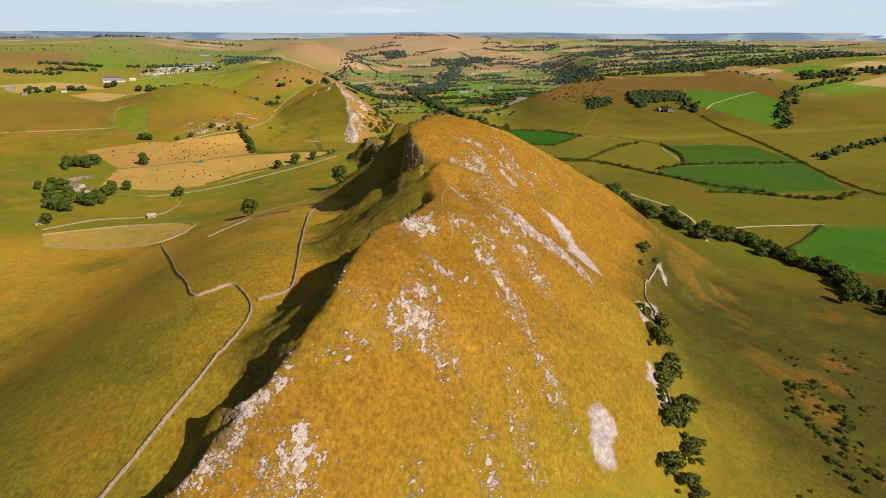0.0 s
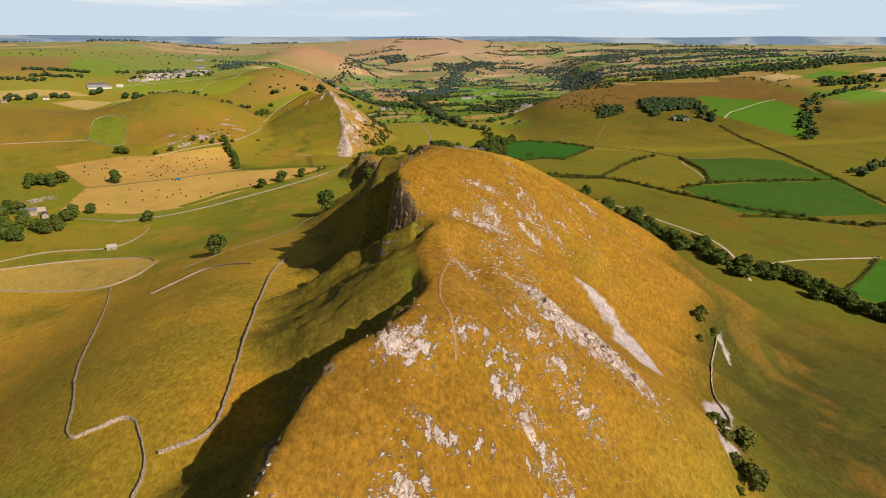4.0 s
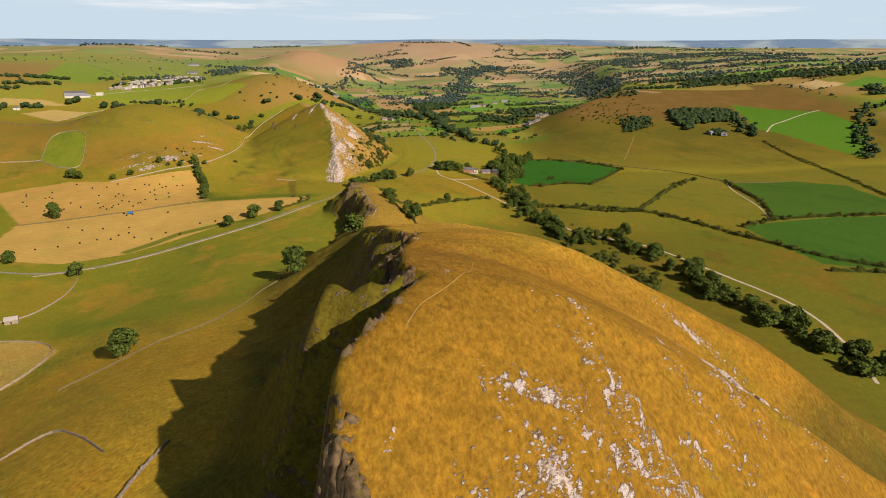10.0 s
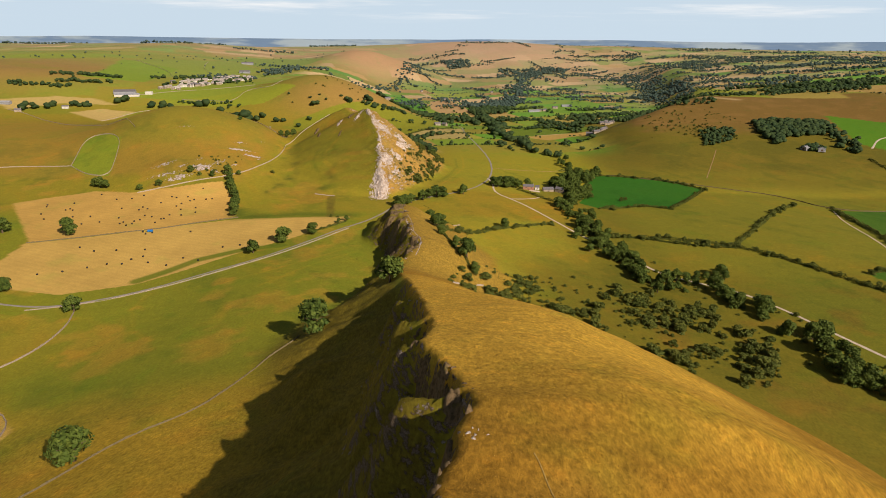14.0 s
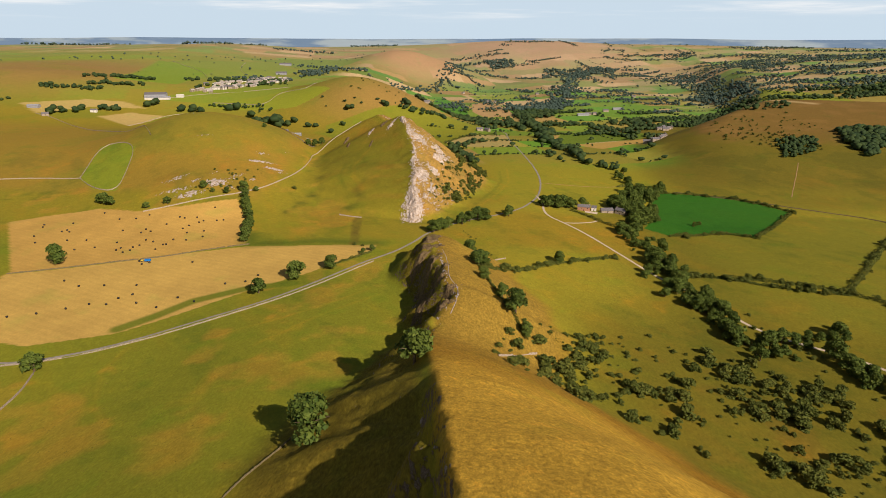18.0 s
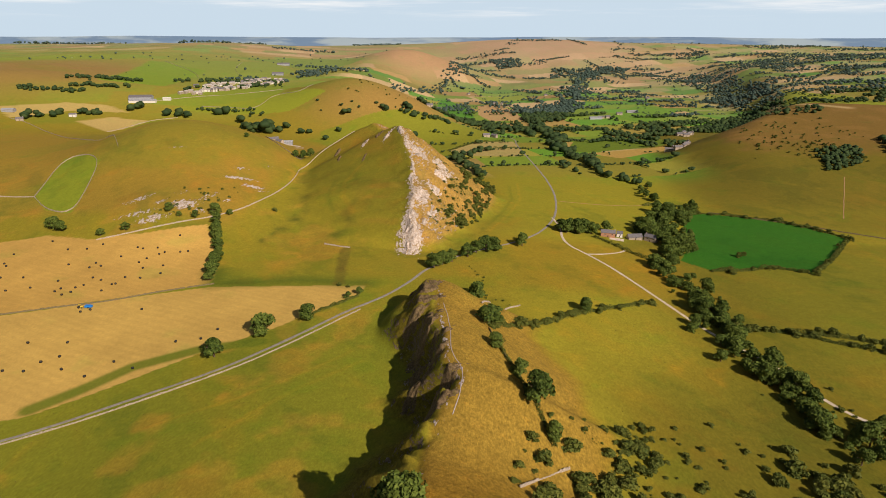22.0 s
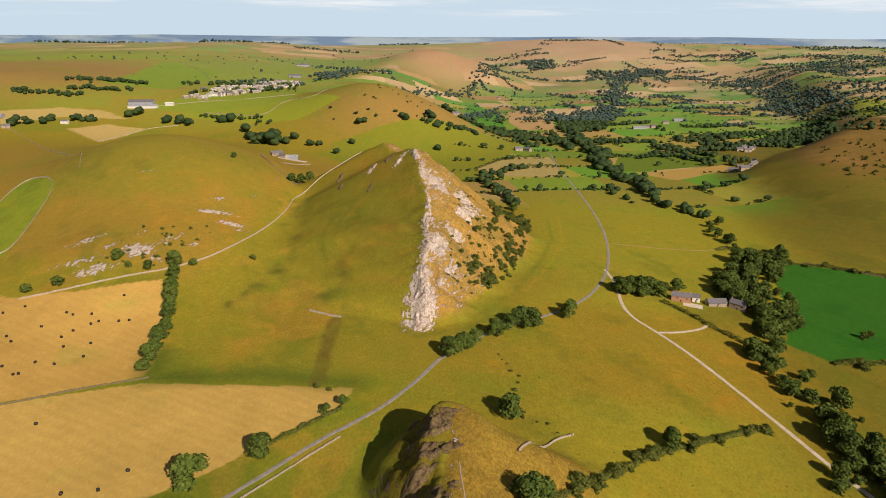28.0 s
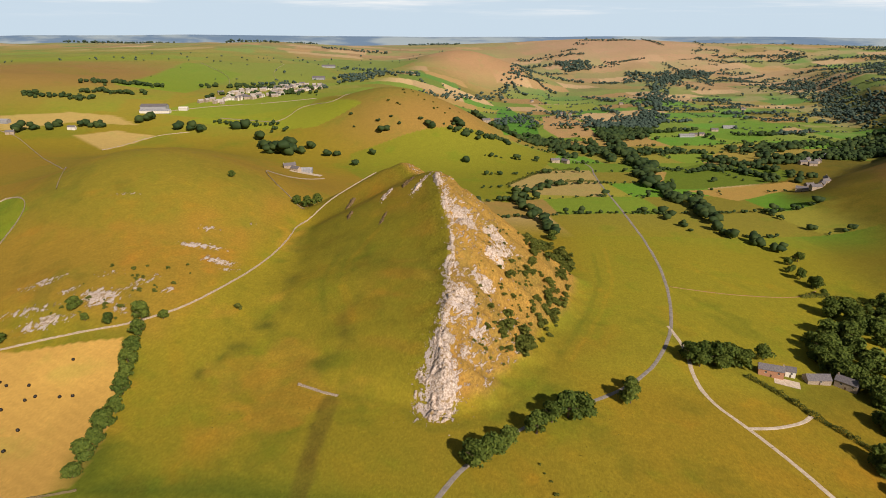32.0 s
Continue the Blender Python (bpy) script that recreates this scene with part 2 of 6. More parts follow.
rush_blade = leafy("rush_blades", (0.10, 0.10, 0.014), (0.19, 0.15, 0.02))
grass_blade = leafy("dry_grass_blades", (0.30, 0.17, 0.025), (0.46, 0.28, 0.05))

# ---- shape of the land ----
def lattice(ix, iy, seed):
    h = (ix.astype(np.int64) * 374761393 + iy.astype(np.int64) * 668265263 + seed * 974711) & 0x7FFFFFFF
    h = ((h ^ (h >> 13)) * 1274126177) & 0x7FFFFFFF
    return ((h ^ (h >> 16)) & 0xFFFF) / 32767.5 - 1.0


def vnoise(x, y, seed=0):
    ix, iy = np.floor(x), np.floor(y)
    fx, fy = x - ix, y - iy
    fx, fy = fx * fx * (3 - 2 * fx), fy * fy * (3 - 2 * fy)
    a, b = lattice(ix, iy, seed), lattice(ix + 1, iy, seed)
    c, d = lattice(ix, iy + 1, seed), lattice(ix + 1, iy + 1, seed)
    return (a * (1 - fx) + b * fx) * (1 - fy) + (c * (1 - fx) + d * fx) * fy


def fbm(x, y, size, octaves=4, seed=0, rough=0.5):
    total, amp, norm = 0.0, 1.0, 0.0
    for o in range(octaves):
        k = 2.03 ** o / size
        total = total + amp * vnoise(x * k + 17.3 * o, y * k - 9.1 * o, seed + o)
        norm += amp
        amp *= rough
    return total / norm


def sstep(a, b, v):
    t = np.clip((v - a) / (b - a), 0, 1)
    return t * t * (3 - 2 * t)


def smax(a, b, k):
    h = np.clip(0.5 + 0.5 * (a - b) / k, 0, 1)
    return b * (1 - h) + a * h + k * h * (1 - h)


def bump(x, y, cx, cy, sx, sy, turn=0.0, power=1.0):
    c, s = math.cos(radians(turn)), math.sin(radians(turn))
    u, v = (x - cx) * c + (y - cy) * s, -(x - cx) * s + (y - cy) * c
    return np.exp(-0.5 * ((u / sx) ** 2 + (v / sy) ** 2) ** power)


def curve(y, ys, vs):
    """A smooth value along y through few stations."""
    y = np.asarray(y, float)
    ys, vs = np.asarray(ys, float), np.asarray(vs, float)
    m = np.gradient(vs, ys)
    i = np.clip(np.searchsorted(ys, y) - 1, 0, len(ys) - 2)
    h = ys[i + 1] - ys[i]
    t = np.clip((y - ys[i]) / h, 0, 1)
    return ((2 * t ** 3 - 3 * t ** 2 + 1) * vs[i] + (t ** 3 - 2 * t ** 2 + t) * h * m[i]
            + (-2 * t ** 3 + 3 * t ** 2) * vs[i + 1] + (t ** 3 - t ** 2) * h * m[i + 1])


# the long limestone ridge: stations along y with the crest's x and height, and the height of the crags on its shady side
RIDGE_Y = (-60, 60, 125, 142, 174, 210, 239, 254, 267, 285, 308, 320, 330, 338, 347, 357, 368, 381, 392, 402, 410, 422, 440, 452, 462, 472,
           482, 490, 504, 516, 530, 543, 606, 660, 709, 775, 805, 848, 858, 874, 881, 903, 922, 937, 970, 1010, 1040)
RIDGE_X = (-110, -80, -54, -43, -23, -8, 2, 15, 21, 26, 25, 28, 33, 26, 20, 21, 22, 28, 34, 39, 35, 34, 34, 34, 37, 39,
           42, 40, 37, 34, 30, 31, 28, 22, 17, 8, 7, 14, 17, 18, 12, 9, 7, 3, 0, -1, -2)
RIDGE_Z = (84, 122, 140, 147, 160, 170, 172, 173, 173, 173, 174, 175, 177, 179, 185, 189, 192, 193, 193, 193, 192, 191, 187, 184, 183, 181,
           179, 176, 172, 169, 166, 162, 145, 128, 113, 93, 84, 83, 83, 84, 84, 84, 83, 82, 78, 73, 40)
CRAG_Z = (4, 10, 14, 14, 14, 12, 17, 15, 14, 5, 3, 3, 4, 8, 16, 28, 32, 30, 28, 26, 28, 32, 34, 34, 34, 32,
          30, 28, 28, 28, 28, 28, 22, 12, 3, 3, 5, 12, 15, 16, 16, 16, 17, 17, 16, 15, 4)
# short spurs that leave the crest on its shady side: start, heading, length, fall
SPURS = ((37, 405, -0.93, 0.37, 26, 0.22), (40, 488, -0.90, 0.44, 17, 0.40), (30, 532, -0.80, 0.60, 9, 0.35), (24, 306, -0.98, 0.20, 14, 0.42),
         (20, 262, -0.9, 0.4, 6, 0.4), (33, 438, -0.85, 0.5, 8, 0.5), (29, 575, -0.85, 0.5, 11, 0.5), (25, 640, -0.8, 0.6, 14, 0.6),
         (24, 330, -0.95, 0.3, 12, 0.55), (-9, 207, -0.8, 0.6, 8, 0.5), (-2, 226, -0.8, 0.6, 7, 0.5), (-24, 172, -0.8, 0.6, 9, 0.5), (-40, 150, -0.8, 0.6, 8, 0.5))

# the pointed hill beyond the pass
PEAK_Y = (1120, 1150, 1166, 1200, 1250, 1300, 1345, 1378, 1400, 1430, 1460, 1500, 1560)
PEAK_X = (-38, -40, -42, -46, -50, -58, -73, -82, -102, -125, -132, -130, -140)
PEAK_Z = (20, 40, 60, 76, 94, 112, 128, 136, 129, 133, 119, 92, 50)


def brown_hill(x, y):
    """1 on the level top across the valley, falling to the stream in front and to the river on its left."""
    edge = np.interp(y, (1300, 1700, 1850, 2100, 2500, 3100, 3800), (330, 380, 450, 670, 800, 980, 1080))
    return sstep(-70, 120, x - edge + 25 * fbm(x, y, 160, 3, 66)) * (0.45 * sstep(1290, 1640, y) + 0.55 * sstep(1500, 2090, y)) * sstep(4200, 3300, y)


def base_height(x, y):
    # valley floor and the pass between the two limestone hills
    z = 40 + 3.0 * fbm(x, y, 260, 3, 5) + 6 * bump(x, y, -60, 1180, 160, 160)
    z = z + 2 - 9 * sstep(60, 260, x) * sstep(2200, 1500, y) + 9 * bump(x, y, 470, 930, 110, 190) - 8 * bump(x, y, 600, 1180, 90, 120)
    z = z - 7 * bump(x, y, -265, 810, 130, 150) + 8 * bump(x, y, -100, 830, 60, 90)
    # shoulder under the shady side of the ridge, and apron under the sunny one
    z = z + 82 * bump(x, y, -70, 240, 95, 280, -4)
    z = z + 6 * bump(x, y, -150, 500, 80, 110) - 9 * bump(x, y, 420, 500, 120, 120)
    z = z + 46 * bump(x, y, 130, 330, 125, 200)
    # rolling limestone pasture left of the pass
    z = z + 68 * bump(x, y, -356, 1430, 112, 135, 20, 1.15) + 26 * bump(x, y, -480, 1500, 90, 110)
    z = z + 26 * bump(x, y, -680, 1520, 160, 170)
    z = z + 17 * bump(x, y, -290, 1225, 75, 55)
    z = z + 30 * bump(x, y, -520, 1690, 90, 80)
    # plateau with the village, rising to the far moors
    left = sstep(-60, -420, x + 0.05 * (y - 1500))
    z = z + left * (62 * sstep(1780, 2250, y) + 32 * sstep(2300, 4200, y))
    z = z + 50 * sstep(-550, -1400, x) * sstep(1100, 1900, y)
    # domed hill, and the tall one behind it
    z = z + 74 * bump(x, y, -206, 2060, 124, 130, 10, 1.25) + 24 * bump(x, y, -330, 2080, 110, 100)
    z = z + 16 * bump(x, y, -330, 2900, 150, 220)
    z = z + 10 * bump(x, y, -1200, 3900, 500, 420)
    # broad brown hill across the valley, with farmland on its level top
    z = z + 69 * brown_hill(x, y) * (1 - 0.16 * sstep(2090, 2330, y)) + 6 * bump(x, y, 760, 2020, 170, 110)
    # valley floor falls a little, far land climbs to the skyline
    z = z - 26 * sstep(1500, 2300, y) * (1 - left) * sstep(3900, 3000, y)
    z = z + 70 * sstep(700, 1900, x) * sstep(700, 1600, y)
    far = sstep(1500, 2600, y)
    z = z + 9 * far * fbm(x, y, 420, 4, 11) + 10 * sstep(3300, 4300, y) * fbm(x, y, 700, 4, 21) + 13 * sstep(2600, 3300, y) * fbm(x, y, 330, 3, 23)
    skyline = sstep(3700, 4750, y)
    z = z * (1 - skyline) + (152 + 34 * bump(x, y, 450, 4600, 900, 900) + 9 * fbm(x, y, 900, 4, 22)) * skyline
    z = z + 112 * bump(x, y, -240, 3480, 150, 200, -6, 1.0) + 22 * bump(x, y, 330, 4500, 330, 300, 0, 1.3) + 26 * bump(x, y, 120, 4150, 130, 160) + 24 * bump(x, y, 560, 4200, 160, 150)
    return z


def ridge_height(x, y):
    xc = curve(y, RIDGE_Y, RIDGE_X)
    # scalloped crest: short buttresses and gullies bite into the shady side
    n1, n2 = fbm(y, 0 * y, 46, 3, 31), fbm(y, 0 * y + 5, 12, 3, 32)
    sway = 1.2 * n1 + (2.6 + 1.8 * sstep(340, 300, y)) * n2
    xc = xc + sway
    zc = curve(y, RIDGE_Y, RIDGE_Z) + 1.6 * fbm(y, 0 * y + 9, 40, 3, 33) * sstep(70, 10, np.abs(x - xc))
    crag = curve(y, RIDGE_Y, CRAG_Z) * (1 + 0.3 * fbm(y, 0 * y + 3, 34, 3, 34))
    zc = zc - 2.0 * np.maximum(y - 1040, 0) - 1.0 * np.maximum(-60 - y, 0)
    d = x - xc
    tail = sstep(760, 830, y)
    run = 8.0 + 5.0 * fbm(x, y, 22, 2, 35) + 12 * tail
    # shady side: crag, then steep grass
    dl = np.maximum(-d, 0)
    ribs = fbm(y + 0.45 * d, d * 0.22, 12, 3, 36)
    spurs = fbm(y + 0.55 * d, d * 0.12, 30, 2, 39)
    left = zc - crag * sstep(0, 1, dl / np.maximum(run, 3)) - (0.56 + 0.13 * tail) * dl
    left = left + ((3.0 + 3.6 * tail) * ribs + (4.0 + 3.0 * tail) * spurs) * sstep(1, 9, dl) * sstep(90, 30, dl)
    left = left + 4.5 * tail * fbm(y + 0.9 * d, d * 0.2, 24, 3, 46, 0.6) * sstep(1, 7, dl) * sstep(48, 22, dl)
    rib = 1 - 2.2 * np.abs(fbm(y + 1.0 * d + 3 * fbm(x, y, 9, 2, 58), d * 0.16, 9, 4, 57, 0.6))
    left = left + 3.6 * tail * rib * sstep(0.5, 5, dl) * sstep(40, 20, dl)
    jag = fbm(x, y, 7, 3, 45)
    left = left + 2.4 * tail * jag * sstep(1, 6, dl)
    left = left + 9.0 * tail * (0.28 - np.abs(fbm(y + 0.9 * d, d * 0.10, 26, 3, 47))) * sstep(1, 8, dl) * sstep(44, 24, dl)
    for sx, sy, ux, uy, length, fall in SPURS:
        u, v = (x - sx) * ux + (y - sy) * uy, (y - sy) * ux - (x - sx) * uy
        top = float(curve(np.array([sy]), RIDGE_Y, RIDGE_Z)[0]) - 0.5
        h = top - fall * u - 1.3 * np.maximum(u - length, 0) - 1.2 * np.abs(v + 2.5 * jag) + 1.3 * jag
        left = np.where((u > -2) & (u < 60) & (np.abs(v) < 45), smax(h, left, 1.2), left)
    left = left + 8 * bump(x, y, -20, 598, 9, 8) + 6 * bump(x, y, -30, 640, 10, 9)
    # sunny side: rounded shoulder, then a long straight slope
    dr = np.maximum(d + sway * sstep(0, 45, d), 0)
    r = 34 + 22 * bump(0 * y, y, 0, 430, 1, 50) + 34 * bump(0 * y, y, 0, 560, 1, 85) - 14 * tail
    slope = 0.80 - 0.17 * sstep(448, 505, y) - 0.06 * sstep(590, 740, y)
    right = zc - slope * (np.sqrt(dr * dr + r * r) - r) + 2.0 * fbm(x + 0.4 * y, y, 42, 4, 37) * sstep(3, 30, dr)
    right = right + 8.5 * sstep(0, 62, dr) * sstep(215, 150, dr) * sstep(445, 500, y) * sstep(720, 640, y)
    # beds of rock run down the slope in low ribs
    along_bed, across_bed = -0.34 * x + 0.94 * y, 0.94 * x + 0.34 * y
    right = right + (1 - tail) * 6.2 * fbm(across_bed, along_bed * 0.22, 21, 3, 38) * sstep(3, 18, dr) * sstep(430, 330, y)
    left = left + (2.4 + 1.4 * sstep(400, 340, y)) * fbm(x + 0.5 * y, y, 13, 4, 40, 0.6) * sstep(3, 12, dl) * sstep(110, 50, dl)
    return np.where(d < 0, left, right)


def peak_height(x, y):
    xc = curve(y, PEAK_Y, PEAK_X) + 3.5 * fbm(y, 0 * y, 30, 3, 41)
    lumps = 3.4 * fbm(y, 0 * y + 2, 20, 3, 42)
    zc = curve(y, PEAK_Y, PEAK_Z) + lumps
    zc = zc - 1.5 * np.maximum(y - 1560, 0) - 1.5 * np.maximum(1120 - y, 0)
    d = x - xc
    dl, dr = np.maximum(-d, 0), np.maximum(d, 0)
    # steep flank below the crest, easing into a broad grassy apron
    foot = 6 + 52 * sstep(1225, 1390, y)
    left = zc - lumps * sstep(3, 22, dl) - 0.55 * np.minimum(dl, foot) - (0.27 + 0.25 * sstep(1265, 1390, y)) * np.maximum(dl - foot, 0) + 0.5 * fbm(x, y, 22, 3, 43) * sstep(2, 14, dl)
    left = left - 0.2 * np.abs(fbm(y + 0.9 * d + 8 * fbm(x, y, 25, 2, 56), d * 0.3, 15, 3, 49)) * sstep(3, 12, dl) * sstep(70, 40, dl)
    right = zc - 0.80 * (np.sqrt(dr * dr + 150) - 12.2) + 3.4 * fbm(x, y, 24, 4, 44, 0.6) * sstep(2, 14, dr)
    ledge = np.abs(fbm(x + 0.3 * y, y, 16, 3, 48, 0.6))
    right = right + (1.6 - 7.0 * ledge) * sstep(1, 8, dr) * sstep(70, 40, dr)
    return np.where(d < 0, left, right)


CHUNK = 16384


def rises(x, y):
    """Heights of the ridge and of the pointed hill, worked out only near them."""
    near_ridge, near_peak = (y < 1120) & (np.abs(x) < 450), (y > 1000) & (y < 1720) & (x > -520) & (x < 260)
    r, k = np.full(len(x), -400.0), np.full(len(x), -400.0)
    if near_ridge.any():
        r[near_ridge] = ridge_height(x[near_ridge], y[near_ridge])
    if near_peak.any():
        k[near_peak] = peak_height(x[near_peak], y[near_peak])
    return r, k


def height(x, y):
    x, y = np.asarray(x, float), np.asarray(y, float)
    if len(x) > CHUNK:
        return np.concatenate([height(x[i:i + CHUNK], y[i:i + CHUNK]) for i in range(0, len(x), CHUNK)])
    z = base_height(x, y)
    r, k = rises(x, y)
    z = smax(r, z, 9.0)
    z = smax(k, z, 10.0)
    z = z + 17 * bump(x, y, -12, 990, 25, 30, 0, 3.0) * sstep(80, 60, z)
    return z


# ---- the plan of fields ----
HAY_UP = [(-390, 985), (-500, 1130), (-465, 1152), (-416, 1168), (-361, 1152), (-304, 1161), (-252, 1181), (-226, 1136), (-208, 1096), (-202, 1068), (-236, 1048), (-310, 1018)]
HAY_LOW = [(-392, 982), (-310, 1015), (-236, 1045), (-198, 1060), (-68, 1066), (-74, 1040), (-94, 1021), (-117, 990), (-154, 956), (-200, 912), (-232, 884), (-290, 862), (-380, 880)]
HAY_EDGE = [(-236, 890), (-217, 911), (-198, 936), (-161, 957), (-124, 966)]
PALE_L = [(-330, 620), (-246, 592), (-205, 578), (-188, 600), (-189, 650), (-221, 683), (-285, 692), (-352, 664)]
LIGHT_L = [(-362, 690), (-331, 720), (-262, 728), (-250, 760), (-249, 805), (-330, 830), (-380, 780)]
BRIGHT = [(270, 1344), (291, 1361), (345, 1344), (399, 1312), (428, 1270), (376, 1200), (336, 1155), (305, 1172), (245, 1158), (223, 1182), (247, 1234)]
DARK_A = [(570, 1176), (673, 1178), (730, 1130), (719, 970), (595, 958), (487, 931), (511, 976), (542, 1051)]
DARK_B = [(437, 910), (589, 954), (710, 960), (655, 778), (519, 766), (452, 791), (438, 852)]
LEAF_C = [(426, 569), (505, 632), (640, 600), (560, 470), (440, 510)]
FAR_GREEN = [(894, 1773), (963, 1689), (1038, 1643), (1039, 1489), (901, 1308), (853, 1479), (819, 1536)]
STUBBLE = [(-42, 1750), (10, 1868), (86, 1905), (94, 1800), (93, 1690), (4, 1692)]
TAN_1 = [(-847, 1884), (-800, 1935), (-712, 1930), (-735, 1815)]
TAN_2 = [(-1060, 1930), (-941, 1998), (-850, 2012), (-780, 1975), (-900, 1950), (-978, 1865)]
VILLAGE_GREEN = [(-790, 2047), (-650, 2390), (-470, 2340), (-470, 2112), (-640, 2045)]
LIME = [(-1010, 2340), (-1146, 2795), (-886, 2657), (-813, 2220), (-992, 2213)]
FOLD = [(-507, 1279), (-544, 1398), (-500, 1385), (-462, 1348), (-440, 1280), (-422, 1218), (-463, 1236)]

# faint worn lines and darker edges in the pastures: points, half width, tint
STRAW, DARKER = (1.22, 1.06, 1.05), (0.78, 0.87, 0.9)
WORN = [([(-48, 941), (-78, 905), (-98, 872), (-116, 846)], 2.6, STRAW), ([(-57, 955), (-88, 914), (-115, 888), (-151, 868)], 2.2, STRAW),
        ([(-212, 859), (-210, 824), (-189, 783), (-165, 761)], 3.0, STRAW), ([(-112, 868), (-103, 866), (-92, 870)], 5.0, STRAW), ([(-138, 776), (-126, 780), (-128, 807)], 7.0, STRAW),
        ([(25, 1223), (45, 1287), (64, 1374), (63, 1450)], 3.0, DARKER), ([(34, 1225), (55, 1290), (75, 1377), (76, 1470)], 2.4, STRAW),
        ([(-60, 1150), (-40, 1135), (-10, 1150), (14, 1180)], 5.0, DARKER), ([(-120, 1330), (-135, 1300), (-130, 1260), (-110, 1225)], 4.0, STRAW), ([(-150, 1310), (-150, 1270), (-135, 1235)], 3.5, DARKER)]

# fields that stand out in the far valley and on the plateau
FAR_FIELDS = [
    ([(1, 2692), (67, 2783), (119, 2529), (133, 2364), (44, 2305), (7, 2460)], (0.44, 0.28, 0.11)),
    ([(78, 2704), (135, 2822), (277, 2768), (267, 2660), (191, 2538), (136, 2571)], (0.52, 0.37, 0.17)),
    ([(-135, 2764), (-107, 2858), (-16, 2580), (-2, 2344), (-66, 2042), (-105, 2300)], (0.10, 0.24, 0.018)),
    ([(219, 1951), (293, 2038), (440, 1990), (391, 1899), (235, 1807), (182, 1786)], (0.13, 0.18, 0.017)),
    ([(219, 1790), (391, 1890), (410, 1860), (277, 1740)], (0.42, 0.27, 0.07)),
    ([(-310, 1857), (-120, 1985), (40, 2060), (9, 1881), (-30, 1640), (-228, 1700), (-290, 1780)], (0.205, 0.205, 0.017)),
    ([(-703, 2026), (-570, 2136), (-420, 2090), (-330, 2010), (-409, 1960), (-572, 1990)], (0.25, 0.27, 0.020)),
    ([(-1125, 2759), (-831, 3132), (-631, 2782), (-684, 2546), (-915, 2318)], (0.225, 0.265, 0.030)),
    ([(-1010, 3150), (-700, 3500), (-480, 3300), (-640, 2900), (-820, 3140)], (0.20, 0.25, 0.030)),
    ([(826, 2330), (913, 2585), (993, 2351), (900, 2020), (760, 2090)], (0.25, 0.27, 0.022)),
    ([(993, 2351), (1150, 2300), (1060, 1950), (900, 2020)], (0.33, 0.25, 0.05)),
    ([(1180, 2450), (1420, 2420), (1380, 2200), (1160, 2260)], (0.14, 0.25, 0.02)),
    ([(360, 2420), (520, 2700), (640, 2620), (470, 2330)], (0.15, 0.26, 0.02)),
    ([(300, 2080), (420, 2300), (600, 2250), (470, 2090)], (0.34, 0.26, 0.05)),
    ([(-20, 3000), (160, 3080), (200, 2900), (20, 2860)], (0.26, 0.30, 0.03)),
]

# limestone showing through the turf: centre, half length, half width, turn in degrees, strength
ROCKS = [(16, 242, 9, 5, 60, .80), (34, 252, 7, 4, 40, .62), (13, 198, 9, 5, 75, .72), (10, 187, 9, 7, 60, .74), (26, 214, 8, 4, 0, .60), (48, 228, 15, 5, 100, .72),
         (52, 212, 12, 6, 100, .66), (66, 250, 14, 5, 110, .68), (48, 250, 8, 4, 90, .55), (-2, 190, 5, 4, 0, .55), (-10, 172, 8, 4, 60, .60), (20, 180, 9, 3, 80, .55)]
ROCKS += [(72, 288, 18, 8, 118, 1.05), (88, 279, 15, 7, 120, 1.0), (56, 268, 14, 5, 115, .66), (58, 304, 17, 4, 105, .66), (40, 300, 9, 4, 110, .58), 
          (62, 330, 18, 4, 110, .60), (60, 351, 9, 3, 110, .70), (84, 368, 20, 4, 120, .58), (108, 385, 13, 3, 120, .55), (136, 417, 16, 4, 125, .86), (118, 405, 12, 3, 125, .60), (71, 333, 10, 3, 115, .6)]
ROCKS += [(50, 368, 4, 2, 0, .66), (76, 399, 4, 2, 100, .6), (-36, 150, 14, 5, 60, .75),
          (-26, 130, 14, 7, 60, .70), (-44, 135, 12, 5, 50, .70), (30, 150, 16, 4, 95, .60), (44, 170, 16, 4, 100, .60), (60, 190, 14, 4, 105, .56), (8, 140, 8, 3, 80, .55)]
ROCKS += [(58, 367, 9, 3.0, 2, 0.66), (76, 361, 8, 3.0, -7, 0.66), (77, 350, 6, 3.0, -28, 0.70), (57, 341, 8, 4.0, -6, 0.72), (91, 358, 8, 3.0, 8, 0.64), (43, 341, 3, 4.0, -15, 0.70), (75, 336, 7, 3.0, -89, 0.62), (148, 467, 15, 3.0, -27, 0.62), (100, 372, 3, 2.0, -2, 0.62), (58, 351, 3, 1.5, -73, 0.80)]
PEAK_ROCKS = [(-43, 1162, 15, 10, 95, .95), (-46, 1188, 20, 6, 92, .85), (-38, 1228, 9, 14, 0, .85), (-50, 1320, 10, 14, 0, .80), (-26, 1330, 8, 7, 0, .78), (-30, 1262, 8, 6, 0, .7), (-64, 1330, 34, 3, 103, .62), (-20, 1318, 12, 7, 60, .76),
              (-50, 1250, 40, 3, 92, .70), (-25, 1212, 9, 6, 60, .78), (-30, 1190, 10, 5, 90, .66), (-92, 1368, 12, 3, 70, .85), (-125, 1378, 9, 3, 80, .80), (-55, 1172, 4, 4, 0, .7)]
